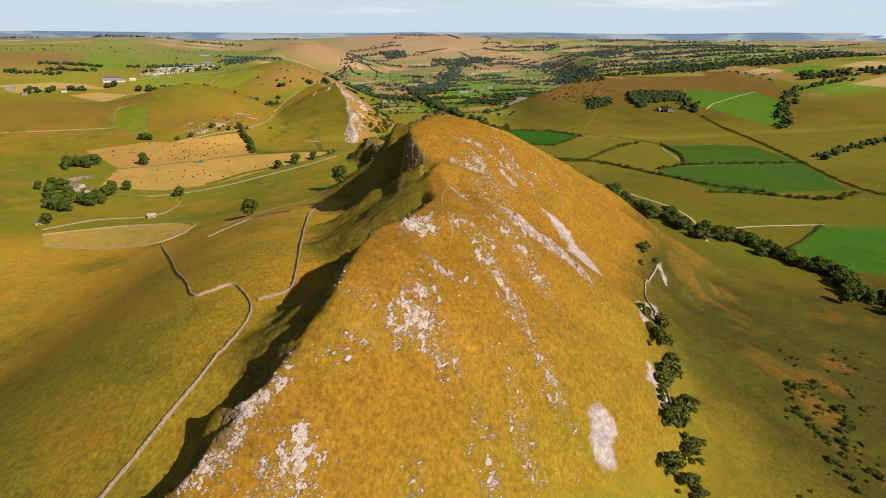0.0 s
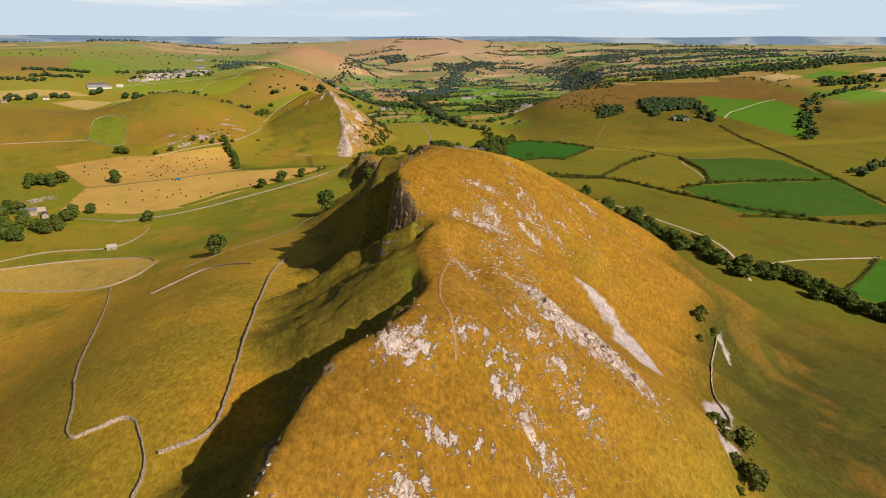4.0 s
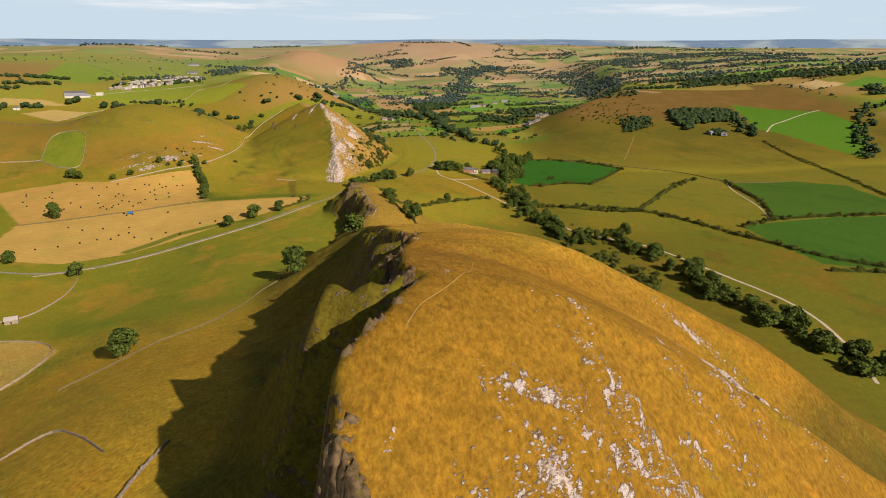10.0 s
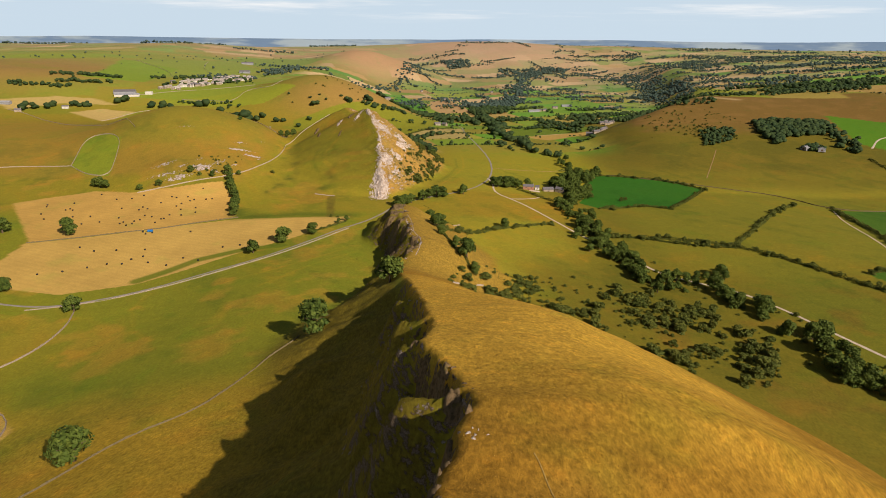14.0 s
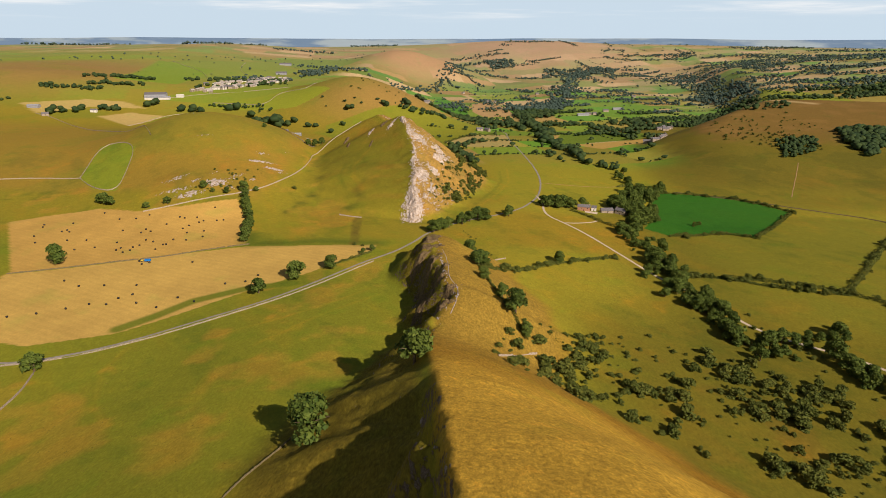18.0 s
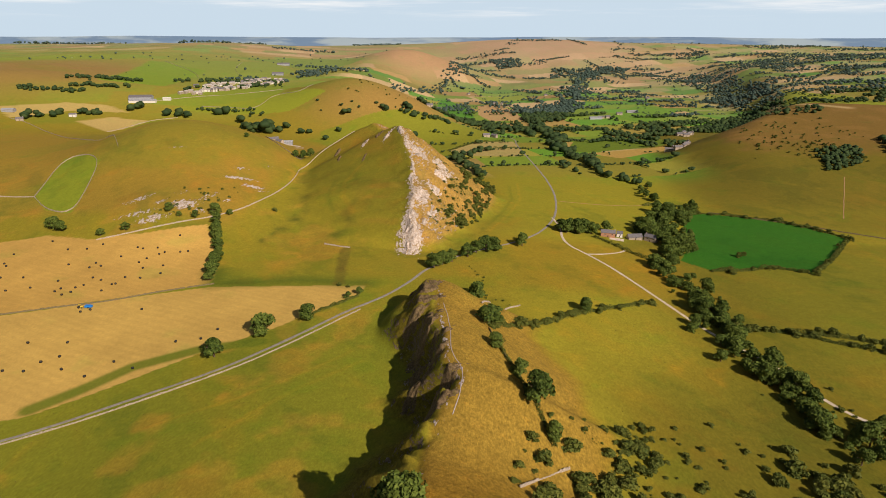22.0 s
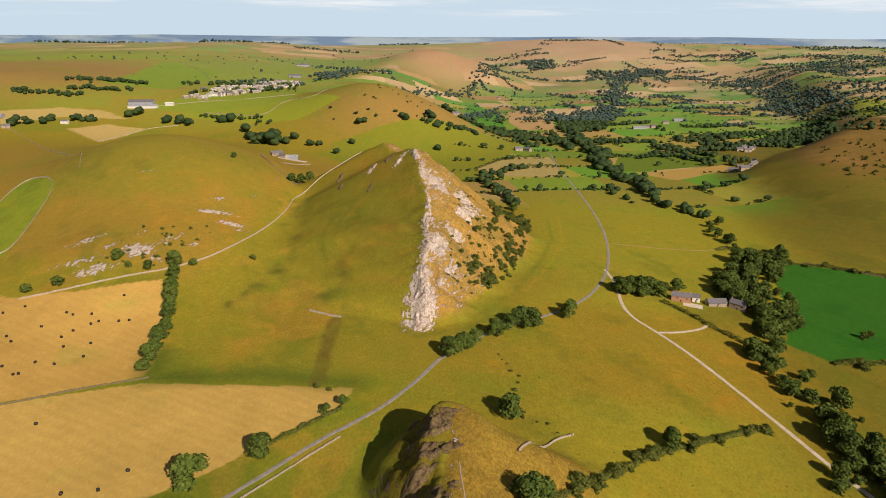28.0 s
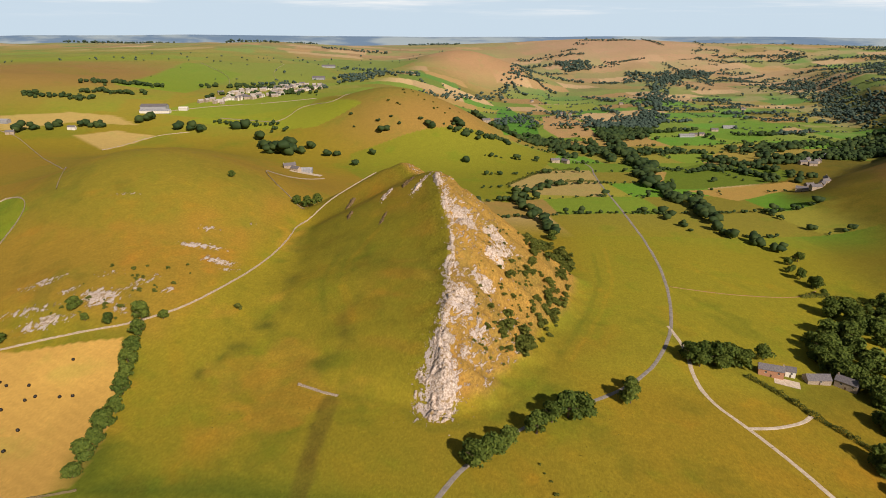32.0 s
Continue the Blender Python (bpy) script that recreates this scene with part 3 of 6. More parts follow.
# the pale rib up the crest: centre, half length, half width, turn, rise
PEAK_CRAGS = [(-40, 1158, 13, 9, 95, 5.0), (-42, 1174, 10, 7, 95, 4.5), (-44, 1192, 10, 5, 95, 3.6), (-46, 1214, 9, 3, 95, 2.4), (-38, 1232, 11, 6, 40, 3.0), (-50, 1262, 16, 1.6, 92, 2.0), (-54, 1292, 15, 1.6, 98, 2.0),
              (-48, 1322, 9, 9, 20, 3.0), (-66, 1330, 12, 2.2, 105, 2.4), (-76, 1360, 14, 3, 108, 3.0), (-22, 1296, 9, 6, 70, 2.4), (-26, 1262, 7, 5, 60, 2.0)]
SCARS = [(-400, 790, 14, 8, 10, .8), (-425, 925, 16, 10, 60, .8), (-290, 1213, 12, 7, 20, .95), (-268, 1305, 9, 4, 20, .9), (-241, 1292, 9, 4, 10, .85), (-313, 1185, 12, 5, 20, .8), (-348, 1228, 12, 4, 20, .7), (-272, 1204, 8, 4, 10, .62), (-254, 1309, 7, 3, 10, .8), (-273, 1332, 6, 3, 10, .8), (-272, 1236, 12, 4, 80, .62),
         (-251, 1237, 7, 3, 40, .58), (-231, 1283, 6, 3, 30, .55), (-361, 1356, 9, 1.5, 10, .62), (-334, 1196, 14, 4, 10, .66), (-249, 1363, 5, 2, 10, .65), (-300, 1240, 7, 3, 40, .6), (-320, 1215, 10, 3, 30, .55)]
SCREES = [(98, 323, 9, 3.5, 140, 1), (109, 309, 13, 6.5, 128, 1), (188, 366, 9, 1.6, 75, 1), (148, 300, 12, 5, 60, 1), (134, 268, 9, 4, 70, 1), (80, 181, 10, 5, 70, 1), (118, 222, 14, 3, 75, 1)]


def inside(poly, x, y):
    p = np.array(poly, float)
    hit = np.zeros(len(x), bool)
    box = np.where((x >= p[:, 0].min()) & (x <= p[:, 0].max()) & (y >= p[:, 1].min()) & (y <= p[:, 1].max()))[0]
    xs, ys = x[box], y[box]
    r = np.zeros(len(box), bool)
    for (ax, ay), (bx, by) in zip(p, np.roll(p, -1, 0)):
        if ay != by:
            r ^= ((ay > ys) != (by > ys)) & (xs < (bx - ax) * (ys - ay) / (by - ay) + ax)
    hit[box] = r
    return hit


def field_cells(x, y):
    """Small hedged fields of the far valley: place in the cell, and a number for each cell."""
    wx, wy = 30 * fbm(x, y, 300, 2, 61), 30 * fbm(x, y, 300, 2, 62)
    u, v = (0.94 * x + 0.34 * y + wx) / 150, (-0.34 * x + 0.94 * y + wy) / 92
    u = u + 0.5 * lattice(np.floor(v), 0 * v, 63)
    iu, iv = np.floor(u), np.floor(v)
    return u - iu, v - iv, iu, iv


def near_line(points, x, y, reach):
    """How close (1 to 0) places lie to a line of points."""
    best = np.full(len(x), 1e9)
    for (ax, ay), (bx, by) in zip(points, points[1:]):
        dx, dy = bx - ax, by - ay
        t = np.clip(((x - ax) * dx + (y - ay) * dy) / (dx * dx + dy * dy), 0, 1)
        best = np.minimum(best, np.hypot(x - ax - t * dx, y - ay - t * dy))
    return np.clip(1 - best / reach, 0, 1)


def valley(x, y):
    """1 on the patchwork of the far valley and plateau."""
    return sstep(1480, 1620, y) * np.maximum(sstep(-140, -60, x), sstep(2150, 2350, y))


def paint(x, y, z, steep):
    def lay(mask, colour):
        np.copyto(c, c * (1 - mask[:, None]) + np.array(colour) * mask[:, None])

    n1, n2, n3 = fbm(x, y, 90, 4, 51), fbm(x, y, 30, 4, 52), fbm(x, y, 12, 3, 53)
    gold, olive, moss = (0.285, 0.152, 0.014), (0.26, 0.20, 0.018), (0.16, 0.125, 0.013)
    c = np.zeros((len(x), 3))
    c[:] = olive
    lay(sstep(-0.1, 0.4, n1), (0.21, 0.20, 0.017))
    # valley pasture
    lay(sstep(40, 90, x) * sstep(760, 860, y) * sstep(1500, 1420, y), (0.262, 0.224, 0.019))
    lay(sstep(20, 60, x) * sstep(170, 110, x) * sstep(840, 900, y) * sstep(1260, 1220, y) * 0.8, (0.29, 0.245, 0.020))
    lay(sstep(150, 210, x) * sstep(820, 880, y) * sstep(1260, 1230, y) * 0.9, (0.155, 0.137, 0.013))
    lay(sstep(20, 80, x) * sstep(230, 190, x) * sstep(1060, 1090, y) * sstep(1230, 1190, y) * 0.8, (0.285, 0.195, 0.017))
    lay(sstep(70, 150, x) * sstep(1000, 880, y) * sstep(430, 520, y) * 0.9, (0.150, 0.128, 0.012))
    lay(sstep(290, 350, x) * sstep(1000, 900, y) * sstep(480, 560, y) * 0.9, (0.150, 0.150, 0.013))
    lay(sstep(130, 200, x) * sstep(640, 700, y) * sstep(900, 840, y) * sstep(0.0, 0.4, n2 + 0.5 * n3) * 0.5, (0.20, 0.13, 0.016))
    lay(sstep(20, -40, x) * sstep(560, 700, y) * sstep(1140, 1060, y), (0.205, 0.205, 0.016))
    lay(sstep(0.05, 0.35, n2) * sstep(20, -40, x) * sstep(640, 760, y) * sstep(1060, 1000, y) * 0.7, (0.33, 0.225, 0.025))
    lay(sstep(240, 300, x) * sstep(860, 960, y) * sstep(1280, 1200, y) * 0.85, (0.195, 0.180, 0.016))
    lay(sstep(200, 330, x) * sstep(1240, 1330, y) * sstep(1640, 1540, y) * 0.9, (0.170, 0.140, 0.014))
    lay(sstep(20, 70, x) * sstep(340, 270, x) * sstep(1240, 1300, y) * sstep(1800, 1700, y) * 0.85, (0.265, 0.235, 0.018))
    # slopes left of the pass
    pass_l = sstep(-30, -70, x) * sstep(1080, 1130, y) * sstep(1500, 1430, y)
    lay(pass_l, (0.25, 0.205, 0.017))
    lay(pass_l * sstep(0.0, 0.3, n2) * 0.7, (0.34, 0.215, 0.025))
    lay(pass_l * sstep(0.1, 0.35, n1 + 0.4 * n3) * 0.7, (0.14, 0.15, 0.014))
    hill = sstep(-215, -250, x) * sstep(1180, 1210, y + 0.2 * (x + 300)) * sstep(1800, 1700, y)
    lay(hill, (0.285, 0.190, 0.024))
    lay(hill * sstep(88, 116, z + 16 * n2 + 14 * n1) * 0.45, (0.225, 0.195, 0.018))
    lay(hill * sstep(0.05, 0.35, n1) * 0.4, (0.20, 0.19, 0.018))
    # shoulder on the shady side, dry on top and greener on the steep ground
    west = sstep(10, -20, x) * sstep(700, 600, y)
    lay(west * sstep(-0.6, 0.05, n1 + 0.3 * n2), (0.335, 0.225, 0.020))
    lay(west * sstep(270, 360, y) * sstep(-0.7, 0.0, n1 + 0.3 * n2), (0.44, 0.285, 0.026))
    lay(sstep(-70, -120, x + 12 * n2) * sstep(330, 230, y), (0.25, 0.21, 0.018))
    # the ridge
    xc = curve(y, RIDGE_Y, RIDGE_X)
    ridge_z, peak_z = rises(x, y)
    base = base_height(x, y)
    proud = ridge_z - base
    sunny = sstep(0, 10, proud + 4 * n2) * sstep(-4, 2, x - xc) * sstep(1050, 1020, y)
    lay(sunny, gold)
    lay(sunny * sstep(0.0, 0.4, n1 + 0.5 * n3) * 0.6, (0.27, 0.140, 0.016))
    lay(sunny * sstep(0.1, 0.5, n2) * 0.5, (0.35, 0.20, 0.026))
    # near the crest, stronger sunlight is put into the grass colour
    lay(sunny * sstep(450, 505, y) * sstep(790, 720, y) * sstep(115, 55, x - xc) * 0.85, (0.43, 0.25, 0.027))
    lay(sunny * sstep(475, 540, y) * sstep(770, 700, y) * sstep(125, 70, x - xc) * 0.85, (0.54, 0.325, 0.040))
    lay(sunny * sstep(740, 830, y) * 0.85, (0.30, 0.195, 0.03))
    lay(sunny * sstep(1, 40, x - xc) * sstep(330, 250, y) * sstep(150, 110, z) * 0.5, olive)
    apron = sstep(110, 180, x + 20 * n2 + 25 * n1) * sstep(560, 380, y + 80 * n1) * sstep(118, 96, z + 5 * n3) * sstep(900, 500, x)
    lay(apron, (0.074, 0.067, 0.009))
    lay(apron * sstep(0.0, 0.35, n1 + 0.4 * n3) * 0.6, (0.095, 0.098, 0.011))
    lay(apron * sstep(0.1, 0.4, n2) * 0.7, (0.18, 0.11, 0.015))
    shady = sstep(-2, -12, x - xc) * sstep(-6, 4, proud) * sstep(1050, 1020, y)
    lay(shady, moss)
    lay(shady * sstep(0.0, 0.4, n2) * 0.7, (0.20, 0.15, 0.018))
    lay(sstep(-8, -30, x - xc) * sstep(480, 560, y) * sstep(720, 640, y) * sstep(-90, -40, x) * 0.5, (0.28, 0.18, 0.016))
    # the pointed hill
    px = curve(y, PEAK_Y, PEAK_X)
    pproud = peak_z - base
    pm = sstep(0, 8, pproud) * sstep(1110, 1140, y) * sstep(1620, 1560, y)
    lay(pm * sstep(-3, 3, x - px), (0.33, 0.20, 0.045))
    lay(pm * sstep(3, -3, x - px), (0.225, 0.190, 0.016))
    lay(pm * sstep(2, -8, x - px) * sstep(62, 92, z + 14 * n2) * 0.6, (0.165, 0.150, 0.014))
    lay(pm * sstep(-4, -14, x - px) * sstep(-75, -45, x - px) * sstep(0.0, 0.35, fbm(y + 0.35 * (x - px), 0.15 * (x - px), 13, 3, 49)) * 0.55, (0.26, 0.17, 0.02))
    # far valley: a patchwork of small fields
    fu, fv, iu, iv = field_cells(x, y)
    r1, r2 = lattice(iu, iv, 71) * 0.5 + 0.5, lattice(iu, iv, 72) * 0.5 + 0.5
    patch = np.zeros_like(c)
    patch[:] = (0.25, 0.22, 0.03)
    for lo, hi, col in ((0.0, 0.26, (0.18, 0.25, 0.025)), (0.26, 0.46, (0.135, 0.27, 0.025)), (0.46, 0.58, (0.27, 0.25, 0.035)), (0.58, 0.74, (0.37, 0.25, 0.07)), (0.74, 0.86, (0.50, 0.36, 0.16))):
        patch[(r1 >= lo) & (r1 < hi)] = col
    patch = patch * (0.85 + 0.3 * r2)[:, None]
    vm = valley(x, y)
    c[:] = c * (1 - vm[:, None]) + patch * vm[:, None]
    lay(sstep(420, 800, x) * sstep(2200, 2700, y) * sstep(-0.2, 0.3, n1 + 0.6 * (r2 - 0.5)) * 0.55, (0.43, 0.32, 0.15))
    moor = sstep(2900, 3900, y + 60 * n1)
    lay(moor * (0.5 - 0.35 * sstep(600, 1200, x)), (0.40, 0.28, 0.13))
    plateau = sstep(-420, -520, x) * sstep(1900, 2050, y) * sstep(3600, 3000, y)
    lay(plateau * 0.55, (0.285, 0.255, 0.03))
    lay(plateau * sstep(0.52, 0.6, r1) * 0.8, (0.235, 0.255, 0.024))
    # brown moor hill at the plateau's edge, with a green top
    moor_hill = bump(x, y, -1250, 2340, 330, 300, 35, 2.0)
    lay(moor_hill, (0.29, 0.185, 0.045))
    lay(moor_hill * sstep(0.0, 0.4, n1) * 0.6, (0.25, 0.20, 0.03))
    lay(bump(x, y, -1520, 2780, 260, 130, 10, 3.0) * 0.9, (0.24, 0.28, 0.02))
    # brown domes
    lay(bump(x, y, -205, 2040, 150, 150, 10, 2.0), (0.30, 0.185, 0.045))
    lay(bump(x, y, -330, 2120, 120, 110, 10, 2.0) * 0.5, (0.17, 0.175, 0.016))
    lay(bump(x, y, -280, 3450, 190, 310, -6, 2.0), (0.38, 0.235, 0.085))
    lay(bump(x, y, 330, 4500, 480, 420, 0, 2.0) * 0.9, (0.42, 0.28, 0.14))
    # the brown hill: dry bent on top, olive flank below with faint strips
    bh = brown_hill(x, y)
    front = sstep(330, 400, x + 30 * n1) * sstep(1360, 1420, y) * sstep(2110, 2080, y + 0.18 * (x - 700) + 20 * n2) * sstep(1250, 1050, x)
    lay(front, (0.150, 0.122, 0.013))
    lay(front * sstep(0.0, 0.35, n2 + 0.5 * n1) * 0.6, (0.185, 0.135, 0.015))
    lay(front * sstep(-0.1, -0.4, n1 + 0.4 * n3) * 0.6, (0.105, 0.098, 0.011))
    lay(front * sstep(0.42, 0.60, bh + 0.08 * n2), (0.185, 0.112, 0.024))
    lay(front * sstep(0.42, 0.60, bh) * sstep(0.05, 0.4, n2) * 0.6, (0.235, 0.135, 0.035))
    lay(near_line([(650, 2090), (715, 2060), (790, 1990)], x, y, 22) * 0.9, (0.46, 0.33, 0.15))
    lay(near_line([(800, 2340), (905, 2600), (990, 3000)], x, y, 26) * 0.9, (0.44, 0.32, 0.15))
    # named fields
    for poly, col in FAR_FIELDS:
        c[inside(poly, x, y)] = col
    for poly, col in ((HAY_UP, (0.50, 0.305, 0.075)), (HAY_LOW, (0.52, 0.335, 0.085)), (LIGHT_L, (0.27, 0.215, 0.02)), (PALE_L, (0.46, 0.32, 0.07)), (BRIGHT, (0.035, 0.132, 0.010)),
                      (DARK_A, (0.065, 0.135, 0.012)), (DARK_B, (0.055, 0.130, 0.012)), (LEAF_C, (0.06, 0.17, 0.012)), (FAR_GREEN, (0.09, 0.20, 0.012)), (STUBBLE, (0.38, 0.29, 0.10)),
                      (TAN_1, (0.46, 0.33, 0.11)), (TAN_2, (0.44, 0.32, 0.10)), (VILLAGE_GREEN, (0.22, 0.26, 0.022)), (LIME, (0.20, 0.27, 0.02)), (FOLD, (0.21, 0.24, 0.018))):
        c[inside(poly, x, y)] = col
    mown = np.where(inside(HAY_LOW, x, y) | inside(HAY_UP, x, y), 1.0, 0.0)
    rows = np.sin((0.93 * y + 0.36 * x + 5 * n1) / 6.5 * 2 * math.pi)
    c *= (1 + mown * (0.035 * rows + 0.10 * n2 + 0.10 * n1 + 0.08 * n3))[:, None]
    lay(sstep(0.1, 0.6, near_line(HAY_EDGE, x, y, 9)) * 0.9, (0.13, 0.16, 0.012))
    lay(near_line([(-70, 1072), (-130, 1076), (-198, 1066), (-208, 1092)], x, y, 16) * 0.8, (0.09, 0.12, 0.012))
    # worn and darker streaks on the pasture under the pointed hill
    lay(sstep(0.15, 0.6, near_line([(-104, 1155), (-98, 1110), (-92, 1070)], x + 3 * n3, y, 8)) * (0.6 + 0.5 * n3).clip(0, 1), (0.13, 0.10, 0.015))
    lay(near_line([(-180, 1290), (-172, 1240), (-182, 1190), (-186, 1150)], x + 12 * n2 + 7 * n3, y, 11) * (0.35 + 0.9 * n3).clip(0, 1), (0.10, 0.10, 0.013))
    lay(near_line([(-118, 1185), (-110, 1215), (-112, 1240)], x + 10 * n2 + 7 * n3, y, 11) * (0.4 + 0.9 * n3).clip(0, 1), (0.13, 0.11, 0.014))
    # worn straw and lush grass in the pastures
    soft = np.where(mown > 0, 0.0, 1.0) * (1 - np.clip(sunny + shady, 0, 1)) * sstep(1500, 1380, y)
    streak = fbm(0.8 * x + 0.6 * y, 0.35 * (0.8 * y - 0.6 * x), 26, 4, 54, 0.6)
    for m, k in ((sstep(0.12, 0.5, streak), (1.10, 1.0, 1.0)), (sstep(0.1, 0.5, -streak + 0.5 * n3), (0.80, 0.87, 0.9)), (sstep(0.2, 0.55, n3), (1.10, 1.06, 1.0)), (sstep(0.3, 0.6, n2 + 0.5 * n3), (1.08, 0.98, 1.0))):
        c *= 1 + (soft * m)[:, None] * (np.array(k) - 1)
    for line, reach, k in WORN:
        c *= 1 + (sstep(0.0, 0.6, near_line(line, x + 2 * n3, y + 2 * n2, reach)) * (0.75 + 0.6 * n3).clip(0, 1))[:, None] * (np.array(k) - 1)
    # limestone mask
    rock = np.zeros(len(x))
    for group in (ROCKS, PEAK_ROCKS, SCARS):
        for cx, cy, a, b, turn, s in group:
            sel = np.where((np.abs(x - cx) < 4 * a) & (np.abs(y - cy) < 4 * a))[0]
            rock[sel] = np.maximum(rock[sel], (0.06 + 0.78 * s + 0.30 * n3[sel] - 0.10 * (s < 0.7)) * bump(x[sel] + 5 * n3[sel], y[sel] + 5 * n2[sel], cx, cy, a * 1.1, b * 1.15, turn, 1.5))
    d = xc - x
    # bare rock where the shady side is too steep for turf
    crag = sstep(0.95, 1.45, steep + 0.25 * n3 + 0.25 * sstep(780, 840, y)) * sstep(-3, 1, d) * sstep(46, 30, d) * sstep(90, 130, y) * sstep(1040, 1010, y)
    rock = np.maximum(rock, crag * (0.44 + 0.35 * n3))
    rock = np.maximum(rock, sunny * (-0.06 + 0.18 * n2 + 0.24 * n3) * sstep(480, 330, y) * sstep(-5, 30, 130 - np.abs(x - xc - 40)))
    tail_edge = bump(y, x, 900, 0, 70, 1e9) * sstep(3.5, 0.5, np.abs(x - xc))
    rock = np.maximum(rock, tail_edge * 0.5)
    rock = np.maximum(rock, pm * sstep(0, 5, x - px) * (0.27 + 0.30 * n3 + 0.34 * n2) * sstep(70, 30, x - px))
    for cx, cy, a, b, turn, s in SCREES:
        m = bump(x + 7 * n3, y + 6 * n2 + 3 * n3, cx, cy, a, b, turn, 2.5)
        lay(sstep(0.35, 0.65, m), (0.42, 0.36, 0.35))
    # distance haze is put into the ground colour as extra blue
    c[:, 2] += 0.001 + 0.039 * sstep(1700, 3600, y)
    rough = np.clip(np.maximum(np.maximum(sunny, shady), np.maximum(apron, pm * sstep(-30, 0, x - px)) + 0.9 * west), 0, 1)
    calm = (0.48 + 0.52 * rough) * (1 - 0.4 * mown)
    return calm, (2.5 * crag).clip(0, 1), np.concatenate([c.clip(0.003, 0.9), rock[:, None].clip(0, 1.2)], 1)

# ---- ground sheet ----
def spaced(stops):
    """Grid lines: (start, step) pairs, the step growing evenly between them."""
    out = [stops[0][0]]
    for (a, s0), (b, s1) in zip(stops, stops[1:]):
        v = out[-1]
        while v < b - 1e-6:
            f = (v - a) / (b - a)
            v += s0 + (s1 - s0) * f
            out.append(v)
    return np.array(out)


GX = spaced([(-4800, 60), (-1600, 22), (-620, 4.0), (-110, 1.7), (200, 1.7), (700, 4.5), (1700, 22), (4800, 60)])
GY = spaced([(-150, 8), (60, 2.0), (720, 1.8), (820, 1.45), (1050, 1.45), (1130, 2.2), (1500, 2.6), (2600, 9), (4900, 24)])


X_GRID, Y_GRID = np.meshgrid(GX, GY)
Z_GRID = height(X_GRID.ravel(), Y_GRID.ravel()).reshape(X_GRID.shape)


def sheet_z(x, y):
    """Height of the ground sheet itself, at arrays of places."""
    x, y = np.asarray(x, float), np.asarray(y, float)
    i = np.clip(np.searchsorted(GX, x) - 1, 0, len(GX) - 2)
    j = np.clip(np.searchsorted(GY, y) - 1, 0, len(GY) - 2)
    u = np.clip((x - GX[i]) / (GX[i + 1] - GX[i]), 0, 1)
    v = np.clip((y - GY[j]) / (GY[j + 1] - GY[j]), 0, 1)
    return (Z_GRID[j, i] * (1 - u) + Z_GRID[j, i + 1] * u) * (1 - v) + (Z_GRID[j + 1, i] * (1 - u) + Z_GRID[j + 1, i + 1] * u) * v


def land(x, y):
    return float(sheet_z(np.array([x]), np.array([y]))[0])


def make_ground():
    x, y, z = X_GRID.ravel(), Y_GRID.ravel(), Z_GRID.ravel()
    nx, ny = len(GX), len(GY)
    me = bpy.data.meshes.new("ground")
    me.vertices.add(nx * ny)
    me.vertices.foreach_set("co", np.stack([x, y, z], 1).ravel())
    i = (np.arange(ny - 1)[:, None] * nx + np.arange(nx - 1)[None]).ravel()
    quads = np.stack([i, i + 1, i + nx + 1, i + nx], 1)
    me.loops.add(quads.size)
    me.loops.foreach_set("vertex_index", quads.ravel())
    me.polygons.add(len(quads))
    me.polygons.foreach_set("loop_start", np.arange(len(quads)) * 4)
    me.polygons.foreach_set("use_smooth", np.ones(len(quads), bool))
    me.update()
    me.validate()
    gy, gx = np.gradient(Z_GRID, GY, GX)
    steep = np.hypot(gx, gy).ravel()
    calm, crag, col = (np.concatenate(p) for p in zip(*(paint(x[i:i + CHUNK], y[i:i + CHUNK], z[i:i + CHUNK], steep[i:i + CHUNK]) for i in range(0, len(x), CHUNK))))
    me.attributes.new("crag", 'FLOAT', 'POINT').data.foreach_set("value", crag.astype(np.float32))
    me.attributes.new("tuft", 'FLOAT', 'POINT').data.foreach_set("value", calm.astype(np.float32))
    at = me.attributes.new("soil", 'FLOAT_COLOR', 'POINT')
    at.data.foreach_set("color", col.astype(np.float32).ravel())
    me.materials.append(ground_mat)
    ob = new("ground", me)
    return tagged(ob, "dry golden grassland, green pasture and bare limestone on rolling hills", "ground", kind="structure")


make_ground()

# ---- roads, walls and hedges ----
def resample(points, step):
    p = np.array(points, float)
    # rounded corners
    for _ in range(2):
        q = [p[0]]
        for a, b in zip(p, p[1:]):
            q += [a * 0.75 + b * 0.25, a * 0.25 + b * 0.75]
        p = np.array(q + [p[-1]])
    d = np.r_[0, np.cumsum(np.hypot(*np.diff(p, axis=0).T))]
    n = max(2, int(d[-1] / step) + 1)
    s = np.linspace(0, d[-1], n)
    q = np.stack([np.interp(s, d, p[:, 0]), np.interp(s, d, p[:, 1])], 1)
    t = np.gradient(q, axis=0)
    t /= np.hypot(t[:, 0], t[:, 1])[:, None] + 1e-9
    return q, np.stack([-t[:, 1], t[:, 0]], 1), s


def sheet(name, verts, faces, material, parent=None):
    me = bpy.data.meshes.new(name)
    me.from_pydata(verts.tolist() if hasattr(verts, "tolist") else verts, [], faces.tolist() if hasattr(faces, "tolist") else faces)
    me.materials.append(material)
    me.update()
    ob = new(name, me)
    ob.parent = parent
    return ob


